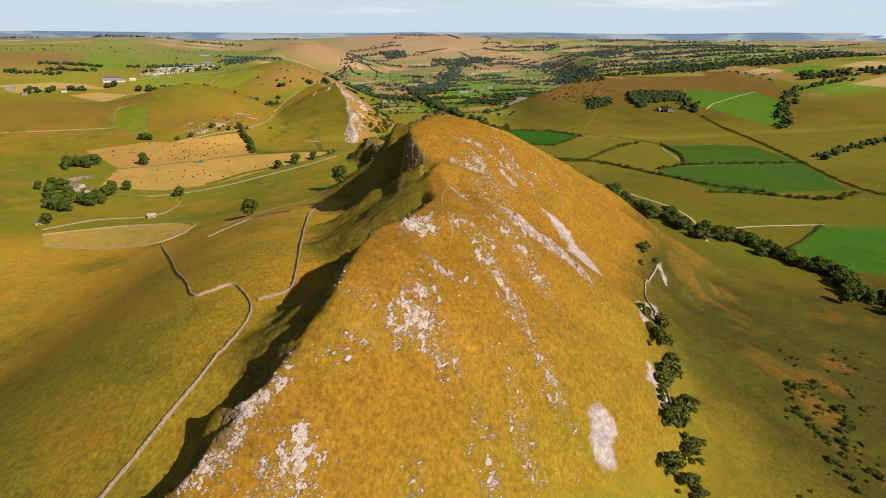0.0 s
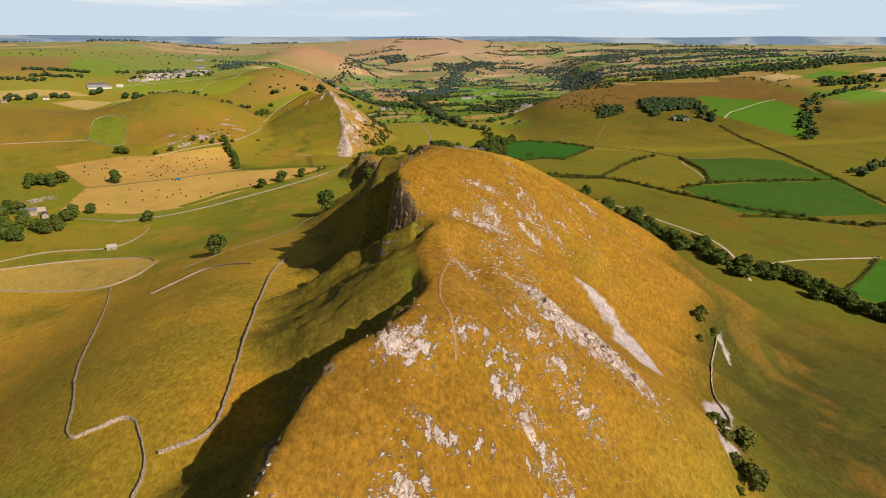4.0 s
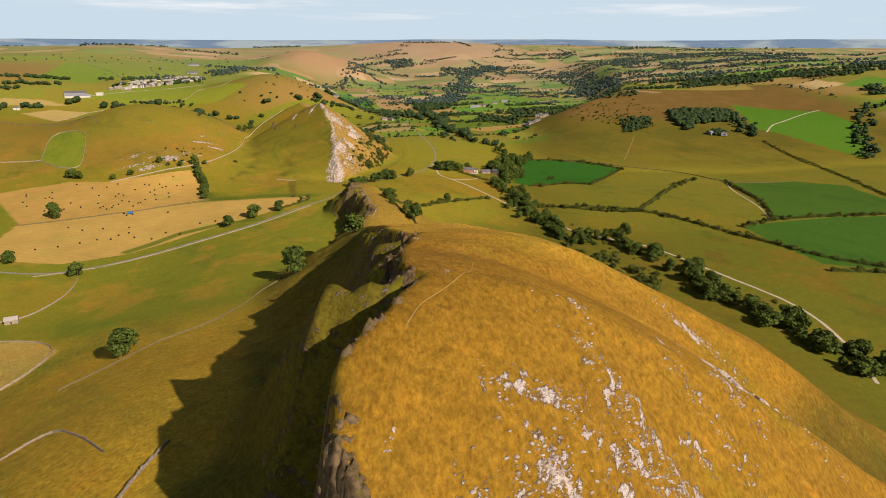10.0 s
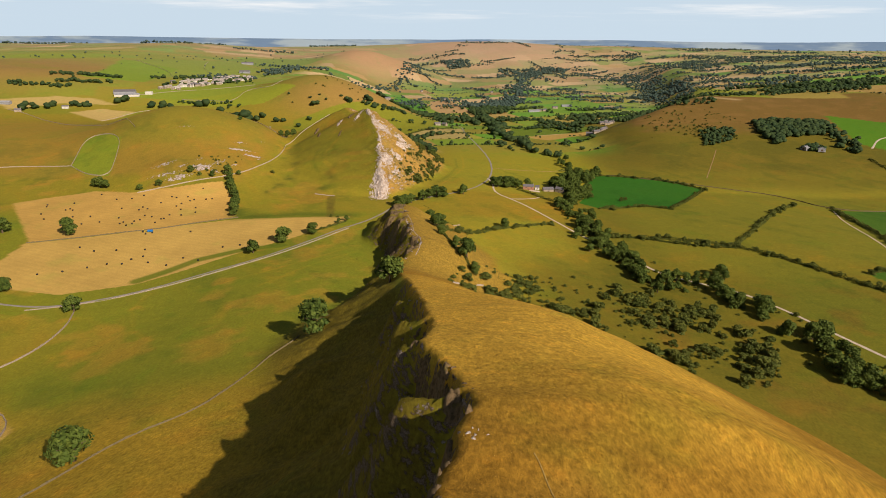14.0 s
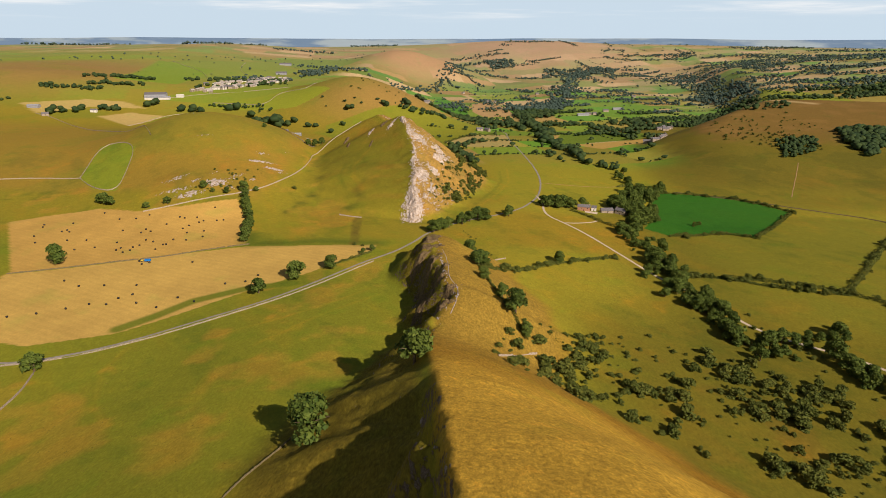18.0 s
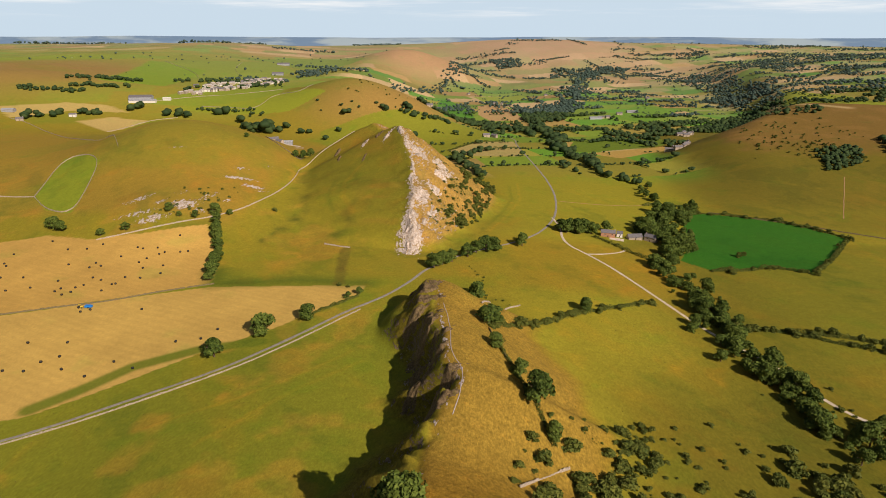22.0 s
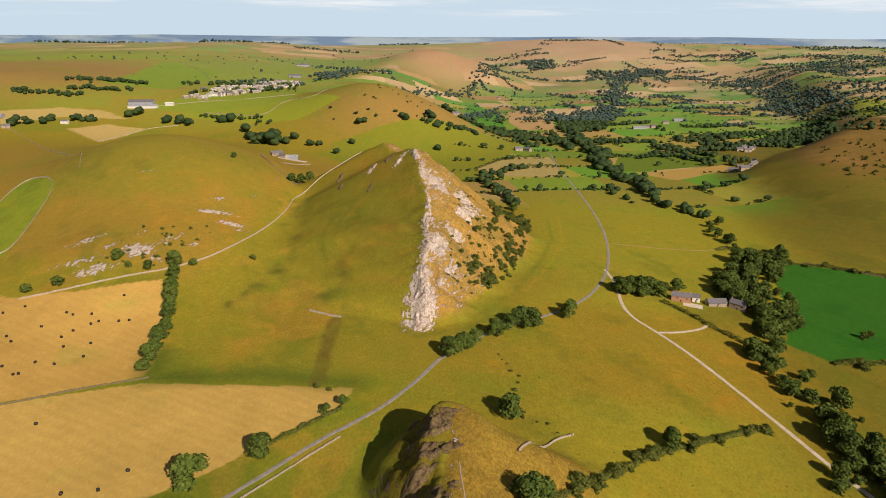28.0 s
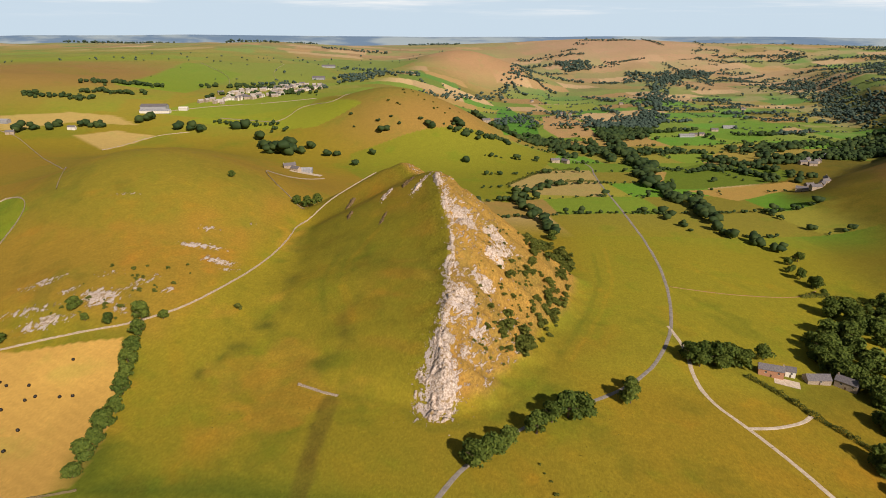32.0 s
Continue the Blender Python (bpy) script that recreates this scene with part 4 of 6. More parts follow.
def ribbon(name, points, width, material, label, lift=0.10, wobble=0.3, seed=1):
    q, nrm, s = resample(points, 2.0)
    off = np.array([-0.5, -0.35, 0.0, 0.35, 0.5])
    drop = np.array([-0.25, 0.0, 0.05, 0.0, -0.25])
    w = width * (1 + 0.18 * fbm(s, 0 * s + seed, 9, 3, 80 + seed))
    q = q + nrm * (wobble * fbm(s, 0 * s, 14, 2, 90 + seed))[:, None]
    rows = []
    for o, dz in zip(off, drop):
        p = q + nrm * (o * w)[:, None]
        rows.append(np.c_[p, sheet_z(p[:, 0], p[:, 1]) + lift + dz])
    v = np.stack(rows, 1).reshape(-1, 3)
    n, k = len(q), len(off)
    i = (np.arange(n - 1)[:, None] * k + np.arange(k - 1)[None]).ravel()
    ob = sheet(name, v, np.stack([i, i + 1, i + k + 1, i + k], 1), material)
    return tagged(ob, label, name.split("_")[-1], kind="structure")


ROAD = [(-345, 846), (-300, 838), (-271, 842), (-228, 862), (-185, 893), (-139, 924), (-104, 970), (-76, 1014), (-54, 1040), (-42, 1059), (-30, 1085), (-22, 1108), (-1, 1139),
        (29, 1168), (56, 1188), (80, 1217), (95, 1248), (108, 1286), (117, 1335), (123, 1404), (122, 1482), (112, 1593), (101, 1708), (90, 1855), (94, 1960), (40, 2060)]
ribbon("lane_road", ROAD, 3.3, tarmac, "narrow worn grey tarmac lane between the limestone hills", seed=1)
ribbon("farm_track", [(108, 1298), (114, 1261), (111, 1226), (114, 1198), (130, 1174), (150, 1137), (169, 1088), (187, 1040), (199, 1014), (228, 970), (240, 930), (262, 907), (299, 880), (320, 838), (334, 797), (350, 758), (372, 700), (366, 640), (345, 587)],
       3.4, gravel, "pale gravel farm track winding through dry pasture", seed=2)
ribbon("drive_track", [(130, 1174), (148, 1180), (164, 1190), (172, 1199)], 3.2, gravel, "pale gravel drive to the white farmhouse", seed=3)
ribbon("side_track", [(366, 612), (393, 634), (437, 642), (515, 637)], 3.2, gravel, "pale gravel side track along a green field", seed=4)
ribbon("meadow_path", [(124, 1381), (158, 1379), (196, 1383), (235, 1392), (253, 1410)], 1.6, earth, "trodden brown path across green meadow", seed=5)
ribbon("field_track", [(567, 1180), (534, 1100), (512, 1000), (488, 938)], 2.2, gravel, "faint pale track across dry pasture", seed=6)
ribbon("hill_track", [(462, 1345), (490, 1400), (518, 1455), (540, 1500)], 1.5, earth, "bare brown earth track up the brown hill", seed=7)
ribbon("ridge_path", [(30, 240), (31, 256), (28, 266), (31, 286), (38, 306)], 0.8, earth, "narrow trodden footpath along the grassy ridge crest", lift=0.10, wobble=0.8, seed=8)
ribbon("crest_path", [(33, 376), (37, 388), (47, 399), (52, 415), (54, 436), (50, 460)], 0.4, straw_path, "narrow trodden footpath along the grassy ridge crest", lift=0.06, wobble=0.8, seed=10)
ribbon("tail_path", [(16, 836), (19, 858), (20, 872), (12, 890), (11, 915), (7, 945), (3, 968)], 0.55, scree_mat, "pale trodden footpath along the low ridge crest", lift=0.12, wobble=0.5, seed=11)
ribbon("far_track", [(827, 1502), (870, 1555), (900, 1570), (994, 1632), (1045, 1654)], 4.0, gravel, "pale winding track through far green fields", seed=9)


def dry_wall(points, height_m=1.15, width=0.75, seed=1, stone=None, label="low grey dry stone wall with rough top stones"):
    q, nrm, s = resample(points, 0.9)
    rng = np.random.default_rng(seed)
    n = len(q)
    q = q + nrm * rng.normal(0, 0.07, n)[:, None]
    h = height_m * (1 + 0.22 * fbm(s, 0 * s, 6, 3, seed)) + rng.normal(0, 0.09, n)
    gap = fbm(s, 0 * s + 4, 30, 2, seed + 7) > 0.62
    h = np.where(gap, 0.25, h)
    prof = ((-0.62, -0.5), (-0.42, 0.62), (-0.30, 1.0), (0.30, 1.0), (0.42, 0.62), (0.62, -0.5))
    rows = []
    for o, k in prof:
        p = q + nrm * (o * width * rng.uniform(0.85, 1.2, n))[:, None]
        zz = sheet_z(p[:, 0], p[:, 1])
        rows.append(np.c_[p, zz + np.where(k > 0, h * k * rng.uniform(0.9, 1.12, n), -0.5)])
    v = np.stack(rows, 1).reshape(-1, 3)
    k = len(prof)
    i = (np.arange(n - 1)[:, None] * k + np.arange(k - 1)[None]).ravel()
    ob = sheet("dry_stone_wall", v, np.stack([i, i + 1, i + k + 1, i + k], 1), stone or drywall_mat)
    return tagged(ob, label, "wall", kind="structure")


WALLS = [
    [(-95, 100), (-76, 140), (-63, 185), (-54, 212), (-51, 236), (-58, 252), (-65, 265), (-74, 260), (-82, 257), (-90, 282), (-107, 318), (-140, 411), (-178, 510), (-192, 547), (-204, 578)],
    [(-51, 244), (-39, 251), (-38, 265), (-40, 302), (-43, 362), (-46, 410), (-43, 440)],
    [(-125, 450), (-111, 458), (-101, 478), (-82, 460), (-63, 438)],
    [(-140, 554), (-122, 575), (-110, 610), (-85, 632), (-77, 660), (-70, 690), (-60, 712), (-54, 727)],
    [(-352, 1150), (-325, 1160), (-299, 1171), (-272, 1184), (-254, 1194), (-232, 1219), (-220, 1261), (-213, 1316), (-213, 1364), (-218, 1397), (-207, 1420), (-150, 1436)],
    [(-392, 983), (-310, 1017), (-268, 1030), (-236, 1049), (-198, 1066)],
    [(-362, 683), (-331, 718), (-309, 729), (-262, 727), (-249, 760), (-249, 800), (-258, 828)],
    [(-352, 664), (-285, 694), (-221, 684), (-189, 650), (-190, 600), (-204, 578), (-246, 594), (-330, 620)],
    [(-300, 832), (-250, 846), (-205, 872), (-160, 902), (-128, 928), (-104, 960), (-84, 990), (-64, 1020)],
    [(28, 990), (36, 1012), (46, 1030), (58, 1037)],
    [(45, 800), (50, 808), (60, 822), (70, 833)],
    [(33, 950), (40, 915), (50, 892)],
    [(-507, 1279), (-544, 1398), (-500, 1385), (-462, 1348), (-440, 1280), (-422, 1218), (-463, 1236), (-507, 1279)],
    [(-720, 1290), (-633, 1294), (-576, 1295), (-507, 1279)],
    [(-640, 2045), (-560, 2030), (-490, 2004), (-484, 2112), (-388, 2044), (-400, 2200), (-420, 2435)],
    [(-978, 1862), (-910, 1837), (-693, 1647), (-520, 1480), (-451, 1375)],
    [(-738, 1813), (-717, 1928), (-660, 1960)],
    [(-790, 2047), (-700, 2120), (-560, 2160), (-484, 2180)],
    [(308, 1362), (457, 1284), (535, 1244), (567, 1180), (673, 1175)],
    [(150, 296), (155, 305), (152, 318), (168, 345), (186, 372)],
    [(118, 205), (124, 225), (128, 240)],
    [(-223, 1428), (-300, 1500), (-330, 1600), (-300, 1700)],
    [(-800, 2400), (-900, 2600), (-1100, 2800)],
    [(-690, 2500), (-820, 2700), (-900, 3000)],
]
for n, w in enumerate(WALLS):
    dry_wall(w, 0.9 if n in (2, 3, 8) else 1.15, 0.5 if n in (2, 3) else 0.6, n + 1, mossy_wall if n in (3, 5, 11, 18) else None)
# the stub of an old stone fold below the pointed hill
dry_wall([(-128, 1166), (-118, 1163), (-108, 1160), (-101, 1159)], 1.0, 1.6, 60, None, "tumbled pale stone wall of a ruined sheepfold")


# ---- leaves ----
def leaf_quads(centre, normal, size, rng, bend=0.25):
    """Corner points of leaf clumps: bent four-cornered cards set roughly across the given normals."""
    n = len(centre)
    nn = normal + rng.normal(0, 0.45, (n, 3))
    nn /= np.linalg.norm(nn, axis=1)[:, None] + 1e-9
    up = rng.normal(0, 1, (n, 3))
    a = np.cross(nn, up)
    a /= np.linalg.norm(a, axis=1)[:, None] + 1e-9
    b = np.cross(nn, a)
    s = (size * rng.uniform(0.6, 1.25, n))[:, None] * 0.5
    k = rng.uniform(0.6, 1.0, (n, 1))
    lift = nn * s * bend
    v = np.stack([centre + a * s - lift, centre + b * s * k + lift, centre - a * s - lift, centre - b * s * k + lift], 1)
    return v.reshape(-1, 3)


def quad_faces(n, start=0):
    i = np.arange(n)[:, None] * 4 + start
    return i + np.arange(4)[None]


def ico(level):
    bm = bmesh.new()
    bmesh.ops.create_icosphere(bm, subdivisions=level, radius=1)
    v = np.array([p.co[:] for p in bm.verts])
    f = np.array([[p.index for p in q.verts] for q in bm.faces])
    bm.free()
    return v, f


ICO1, ICO2 = ico(1), ico(2)


def fast_mesh(name, verts, faces, material, smooth=False):
    """A mesh from arrays: faces all of one size."""
    me = bpy.data.meshes.new(name)
    k = faces.shape[1]
    me.vertices.add(len(verts))
    me.vertices.foreach_set("co", np.ascontiguousarray(verts, dtype=np.float32).ravel())
    me.loops.add(faces.size)
    me.loops.foreach_set("vertex_index", np.ascontiguousarray(faces, dtype=np.int32).ravel())
    me.polygons.add(len(faces))
    me.polygons.foreach_set("loop_start", np.arange(len(faces), dtype=np.int32) * k)
    if smooth:
        me.polygons.foreach_set("use_smooth", np.ones(len(faces), bool))
    me.materials.append(material)
    me.update(calc_edges=True)
    return me


def hedge(points, high, wide, seed, label="dark untrimmed hawthorn hedge between pastures", gappy=0.0):
    q, nrm, s = resample(points, 1.0)
    rng = np.random.default_rng(seed)
    per = 26
    n = len(q) * per
    i = rng.integers(0, len(q), n)
    a = rng.uniform(0, math.pi, n)
    tall = high * np.clip(0.75 + 0.95 * fbm(s, 0 * s, 5, 3, seed, 0.65), 0.3, 1.6) * np.where(fbm(s, 0 * s + 3, 16, 2, seed + 5) < -0.6 + gappy, 0.3, 1.0)
    r = rng.uniform(0.75, 1.05, n)
    off = np.cos(a) * wide * 0.5 * r * (0.8 + 0.3 * fbm(s, 0 * s + 8, 5, 2, seed)[i])
    p = q[i] + nrm[i] * off[:, None] + rng.normal(0, 0.35, (n, 2))
    z = sheet_z(p[:, 0], p[:, 1]) + 0.15 + np.sin(a) * tall[i] * r
    norm = np.c_[nrm[i] * np.cos(a)[:, None], np.sin(a)]
    v = leaf_quads(np.c_[p, z], norm, np.full(n, 0.85), rng)
    me = fast_mesh("hedge", v, quad_faces(n), leaf_b)
    return tagged(new("hedge", me), label, "hedge", "hedges between the fields")


HEDGES = [
    ([(33, 956), (77, 1013), (121, 1040), (162, 1062)], 2.2, 2.6),
    ([(206, 1030), (251, 1028), (274, 1014), (300, 1000), (345, 988)], 2.6, 3.0),
    ([(343, 989), (375, 1025), (407, 1065), (450, 1120), (486, 1166), (521, 1193)], 2.8, 5.0),
    ([(257, 1027), (317, 1011), (365, 977), (397, 922), (417, 882), (439, 847), (468, 800), (520, 768)], 2.8, 3.4),
    ([(567, 1180), (552, 1110), (539, 1051), (511, 976), (487, 931)], 3.2, 4.0),
    ([(437, 910), (500, 938), (595, 960), (710, 965)], 1.8, 2.2),
    ([(785, 1443), (777, 1237), (740, 1060), (724, 996), (666, 788), (700, 700)], 2.8, 3.4),
    ([(449, 772), (491, 768), (551, 737), (600, 730), (660, 760)], 2.4, 3.0),
    ([(172, 1202), (160, 1222), (146, 1236)], 2.4, 3.0),
    ([(172, 1200), (190, 1176), (200, 1160)], 2.4, 3.0),
    ([(336, 1153), (376, 1198), (428, 1270)], 3.0, 4.0),
    ([(270, 1346), (291, 1363), (345, 1346), (399, 1314), (430, 1272)], 2.0, 2.6),
    ([(245, 1157), (280, 1160), (305, 1171), (330, 1156)], 2.6, 3.4),
    ([(426, 569), (470, 600), (510, 634)], 2.2, 2.8),
    ([(36, 940), (42, 910), (52, 884), (57, 866), (64, 842)], 1.8, 2.2),
    ([(-70, 1045), (-84, 1028), (-100, 1008)], 1.6, 2.0),
    ([(-40, 1745), (10, 1866), (60, 1895)], 3.0, 4.0),
    ([(5, 1760), (50, 1790), (88, 1800)], 2.4, 3.0),
    ([(560, 470), (480, 430), (420, 400)], 3.0, 5.0),
    ([(640, 600), (720, 690), (780, 820)], 2.6, 3.4),
    ([(235, 1392), (262, 1400), (300, 1375)], 2.6, 4.0),
]
for n, (pts, hh, ww) in enumerate(HEDGES):
    hedge(pts, hh * 1.3, ww * 1.35, 200 + n, gappy=0.4 if n == 14 else 0.16)

# ---- trees and shrubs ----
def part(name, me, parent, label=""):
    ob = new(name, me)
    ob.parent = parent
    return tagged(ob, label) if label else ob


def limb(points, radii, sides=7):
    """Tapered round limb through points."""
    vs, fs = [], []
    pts = [Vector(p) for p in points]
    for k, (p, r) in enumerate(zip(pts, radii)):
        d = (pts[min(k + 1, len(pts) - 1)] - pts[max(k - 1, 0)]).normalized()
        a = d.cross(Vector((0.3, 1, 0.2))).normalized()
        b = d.cross(a)
        for j in range(sides):
            t = 2 * math.pi * j / sides
            vs.append(p + (a * math.cos(t) + b * math.sin(t)) * r)
    for k in range(len(pts) - 1):
        for j in range(sides):
            j2 = (j + 1) % sides
            fs.append((k * sides + j, k * sides + j2, (k + 1) * sides + j2, (k + 1) * sides + j))
    return vs, fs


def trunk_mesh(rng, high, spread):
    vs, fs = [], []
    top = Vector((rng.normal(0, 0.04), rng.normal(0, 0.04), 0.62)) * high
    lines = [([(0, 0, -0.06 * high), (0, 0, 0), (top.x * 0.4, top.y * 0.4, 0.3 * high), tuple(top)], [0.055 * high, 0.040 * high, 0.028 * high, 0.010 * high])]
    for k in range(5):
        t = 2 * math.pi * (k + rng.uniform(-0.3, 0.3)) / 5
        z0 = rng.uniform(0.22, 0.40) * high
        e = Vector((math.cos(t), math.sin(t), 0)) * spread * high * rng.uniform(0.55, 0.8)
        lines.append(([(0, 0, z0), (e.x * 0.5, e.y * 0.5, z0 + 0.12 * high), (e.x, e.y, z0 + rng.uniform(0.18, 0.3) * high)], [0.020 * high, 0.013 * high, 0.005 * high]))
    for pts, rad in lines:
        v, f = limb(pts, rad)
        base = len(vs)
        vs += v
        fs += [tuple(i + base for i in q) for q in f]
    me = bpy.data.meshes.new("trunk")
    me.from_pydata([tuple(v) for v in vs], [], fs)
    me.materials.append(bark)
    return me


def crown_arrays(rng, high, spread, low, leaves, leaf):
    """Lobed crown: leaf cards over several uneven lobes, with gaps between them, and a dim core."""
    lobes = []
    for k in range(rng.integers(10, 15)):
        t = rng.uniform(0, 2 * math.pi)
        u = rng.uniform(0.0, 1.0)
        rr = spread * high * rng.uniform(0.35, 0.72) * math.sqrt(max(0.08, 1 - (u * 1.0) ** 2))
        zz = high * (low + (0.86 - low) * u)
        lobes.append((rr * math.cos(t), rr * math.sin(t), zz, high * rng.uniform(0.13, 0.24)))
    lobes.append((0, 0, 0.62 * high, 0.27 * high))
    lobes = np.array(lobes)
    w = lobes[:, 3] ** 2
    i = rng.choice(len(lobes), leaves, p=w / w.sum())
    d = rng.normal(0, 1, (leaves, 3))
    d[:, 2] = np.where(d[:, 2] < -0.5, -d[:, 2], d[:, 2])
    d /= np.linalg.norm(d, axis=1)[:, None]
    r = lobes[i, 3] * rng.uniform(0.80, 1.08, leaves)
    c = lobes[i, :3] + d * r[:, None] * np.array([1.1, 1.1, 0.85])
    c[:, 2] = np.maximum(c[:, 2], low * high * 0.55)
    v = leaf_quads(c, d, np.full(leaves, leaf), rng, 0.3)
    f = quad_faces(leaves)
    tri = np.concatenate([f[:, [0, 1, 2]], f[:, [0, 2, 3]]])
    core_v, core_f = [], []
    for x, y, z, s in lobes:
        core_f.append(ICO1[1] + 12 * len(core_v))
        core_v.append(ICO1[0] * s * 0.72 + (x, y, z))
    cv = np.concatenate(core_v)
    return np.concatenate([v, cv]), np.concatenate([tri, np.concatenate(core_f) + len(v)])


TREE_KINDS = []
for k in range(6):
    rng = np.random.default_rng(500 + k)
    sp = (0.46, 0.40, 0.52, 0.36, 0.44, 0.50)[k]
    TREE_KINDS.append((trunk_mesh(rng, 1.0, sp), fast_mesh("crown", *crown_arrays(rng, 1.0, sp, 0.20, 950, 0.105), leaf_a)))
SHRUB_KINDS, SHRUB_ARRAYS = [], []
for k in range(5):
    rng = np.random.default_rng(700 + k)
    v, f = crown_arrays(rng, 1.0, 0.62, 0.10, 330, 0.19)
    v[:, 2] -= 0.12
    SHRUB_ARRAYS.append((v, f))
    SHRUB_KINDS.append(fast_mesh("shrub", v, f, leaf_b))

far_trees, thicket = [], []
THICKET_ARRAYS = [crown_arrays(np.random.default_rng(540 + k), 1.0, 0.46, 0.08, 460, 0.15) for k in range(5)]
tree_models, rng_t = {}, np.random.default_rng(42)


def tree(x, y, high, group, label="broad leafy green tree standing in pasture", sink=0.1):
    k = int(rng_t.integers(0, 6))
    high = high * 1.32
    w = high * float(rng_t.uniform(0.95, 1.2))
    if y > 1500:
        far_trees.append((x, y, high))
        return None
    m = Matrix.LocRotScale((x, y, land(x, y) - sink), Euler((0, 0, float(rng_t.uniform(0, 6.28)))), (w, w, high))
    if k not in tree_models:
        e = new("tree")
        part("trunk", TREE_KINDS[k][0], e)
        part("crown", TREE_KINDS[k][1], e)
        tree_models[k] = e
        e.matrix_basis = m
    else:
        e = tree_models[k]
        made = e.copy()
        scene.collection.objects.link(made)
        for c in e.children:
            cc = c.copy()
            scene.collection.objects.link(cc)
            cc.parent = made
        made.matrix_basis = m
        e = made
    return tagged(e, label, "tree", group)


def shrub(x, y, high, group="shrubs on the rough grassland", label="rounded green hawthorn shrub on rough grass"):
    k = int(rng_t.integers(0, 5))
    high = high * 1.25
    w = high * float(rng_t.uniform(1.0, 1.6))
    ob = new("shrub", SHRUB_KINDS[k])
    ob.matrix_basis = Matrix.LocRotScale((x, y, land(x, y) - 0.15), Euler((0, 0, float(rng_t.uniform(0, 6.28)))), (w, w * float(rng_t.uniform(0.8, 1.2)), high))
    return tagged(ob, label, "shrub", group)


scrub = []


def bush(x, y, high):
    """One of the many bushes of the joined scrub."""
    scrub.append((x, y, high))


def along(points, every, spread, seed):
    q, nrm, s = resample(points, every)
    r = np.random.default_rng(seed)
    return q + nrm * r.normal(0, spread, len(q))[:, None] + r.normal(0, every * 0.25, q.shape)


def within(poly, n, seed, clump=None):
    r = np.random.default_rng(seed)
    p = np.array(poly)
    out = []
    while len(out) < n:
        c = r.uniform(p.min(0), p.max(0), (400, 2))
        ok = inside(poly, c[:, 0], c[:, 1])
        if clump:
            ok &= fbm(c[:, 0], c[:, 1], clump, 2, seed) > r.uniform(-0.35, 0.25, 400)
        out += c[ok].tolist()
    return out[:n]


# single trees of the pasture, by the plan
for x, y, hh in ((-125, 978, 14), (-147, 946, 11.5), (-99, 1001, 11), (-362, 1010, 15), (-122, 596, 14), (-42, 720, 16), (1, 764, 15), (-259, 830, 11),
                 (24, 1050, 12), (33, 958, 12), (58, 868, 15), (50, 893, 9), (37, 918, 7), (64, 848, 8), (108, 1036, 10), (67, 1183, 11), (69, 1198, 7), (-70, 1049, 5), (-78, 1040, 4.5)):
    tree(x, y, hh, "single trees in the pasture")
for x, y, hh in ((-15, 1112, 12), (-8, 1120, 12), (0, 1129, 10), (14, 1143, 11), (22, 1155, 11), (31, 1161, 12), (38, 1166, 12), (-12, 1116, 9)):
    tree(x, y, hh, "trees beside the lane", "leafy green tree beside the grey lane")
for x, y, hh in ((-250, 1199, 12), (-244, 1186, 9), (-239, 1172, 9), (-234, 1160, 9), (-228, 1149, 9), (-223, 1137, 9), (-217, 1122, 9), (-215, 1110, 10), (-211, 1098, 9), (-209, 1086, 9), (-206, 1074, 7)):
    tree(x, y, hh, "tree belt beside the hay field", "dark green tree in the belt beside the hay field")
for x, y, hh in ((113, 1246, 12), (121, 1249, 12), (129, 1247, 12), (137, 1250, 12), (145, 1247, 11), (118, 1240, 9), (132, 1241, 9), (152, 1258, 7), (165, 1264, 9)):
    tree(x, y, hh, "trees at the farm", "tall dark green tree sheltering the farm")
for x, y in within([(196, 1275), (215, 1236), (200, 1165), (236, 1190), (250, 1225), (262, 1300), (300, 1385), (262, 1395), (236, 1345), (205, 1300)], 110, 81):
    if rng_t.uniform() < 0.35:
        tree(x, y, float(rng_t.uniform(6, 13)), "trees at the farm", "tall dark green tree sheltering the farm")
    else:
        thicket.append((x, y, float(rng_t.uniform(6, 15))))
for x, y in along([(200, 1170), (206, 1107), (210, 1055), (202, 1020), (205, 985), (214, 950), (222, 925), (224, 900), (246, 888), (278, 872), (302, 842), (302, 795), (318, 772), (312, 745), (300, 722), (330, 700)], 3.0, 8.5, 82):
    if fbm(np.array([x]), np.array([y]), 26, 2, 171)[0] < (-0.12 if y < 930 else -0.5):
        continue
    if rng_t.uniform() < 0.3:
        tree(float(x), float(y), float(rng_t.uniform(6, 13.0)), "trees along the stream", "dark green tree in the winding stream belt")
    else:
        thicket.append((float(x), float(y), float(rng_t.uniform(2.5, 9) + 5 * rng_t.uniform() ** 3)))
for x, y in along([(240, 905), (262, 900), (285, 905), (306, 922)], 7.0, 5.0, 83):
    tree(float(x), float(y), float(rng_t.uniform(5, 11)), "trees along the stream", "dark green tree in the winding stream belt")
for x, y in along([(331, 690), (350, 661), (344, 611), (390, 598), (405, 565), (412, 525), (420, 487), (410, 440), (430, 390)], 3.0, 9.5, 84):
    thicket.append((float(x), float(y), float(rng_t.uniform(4, 14))))
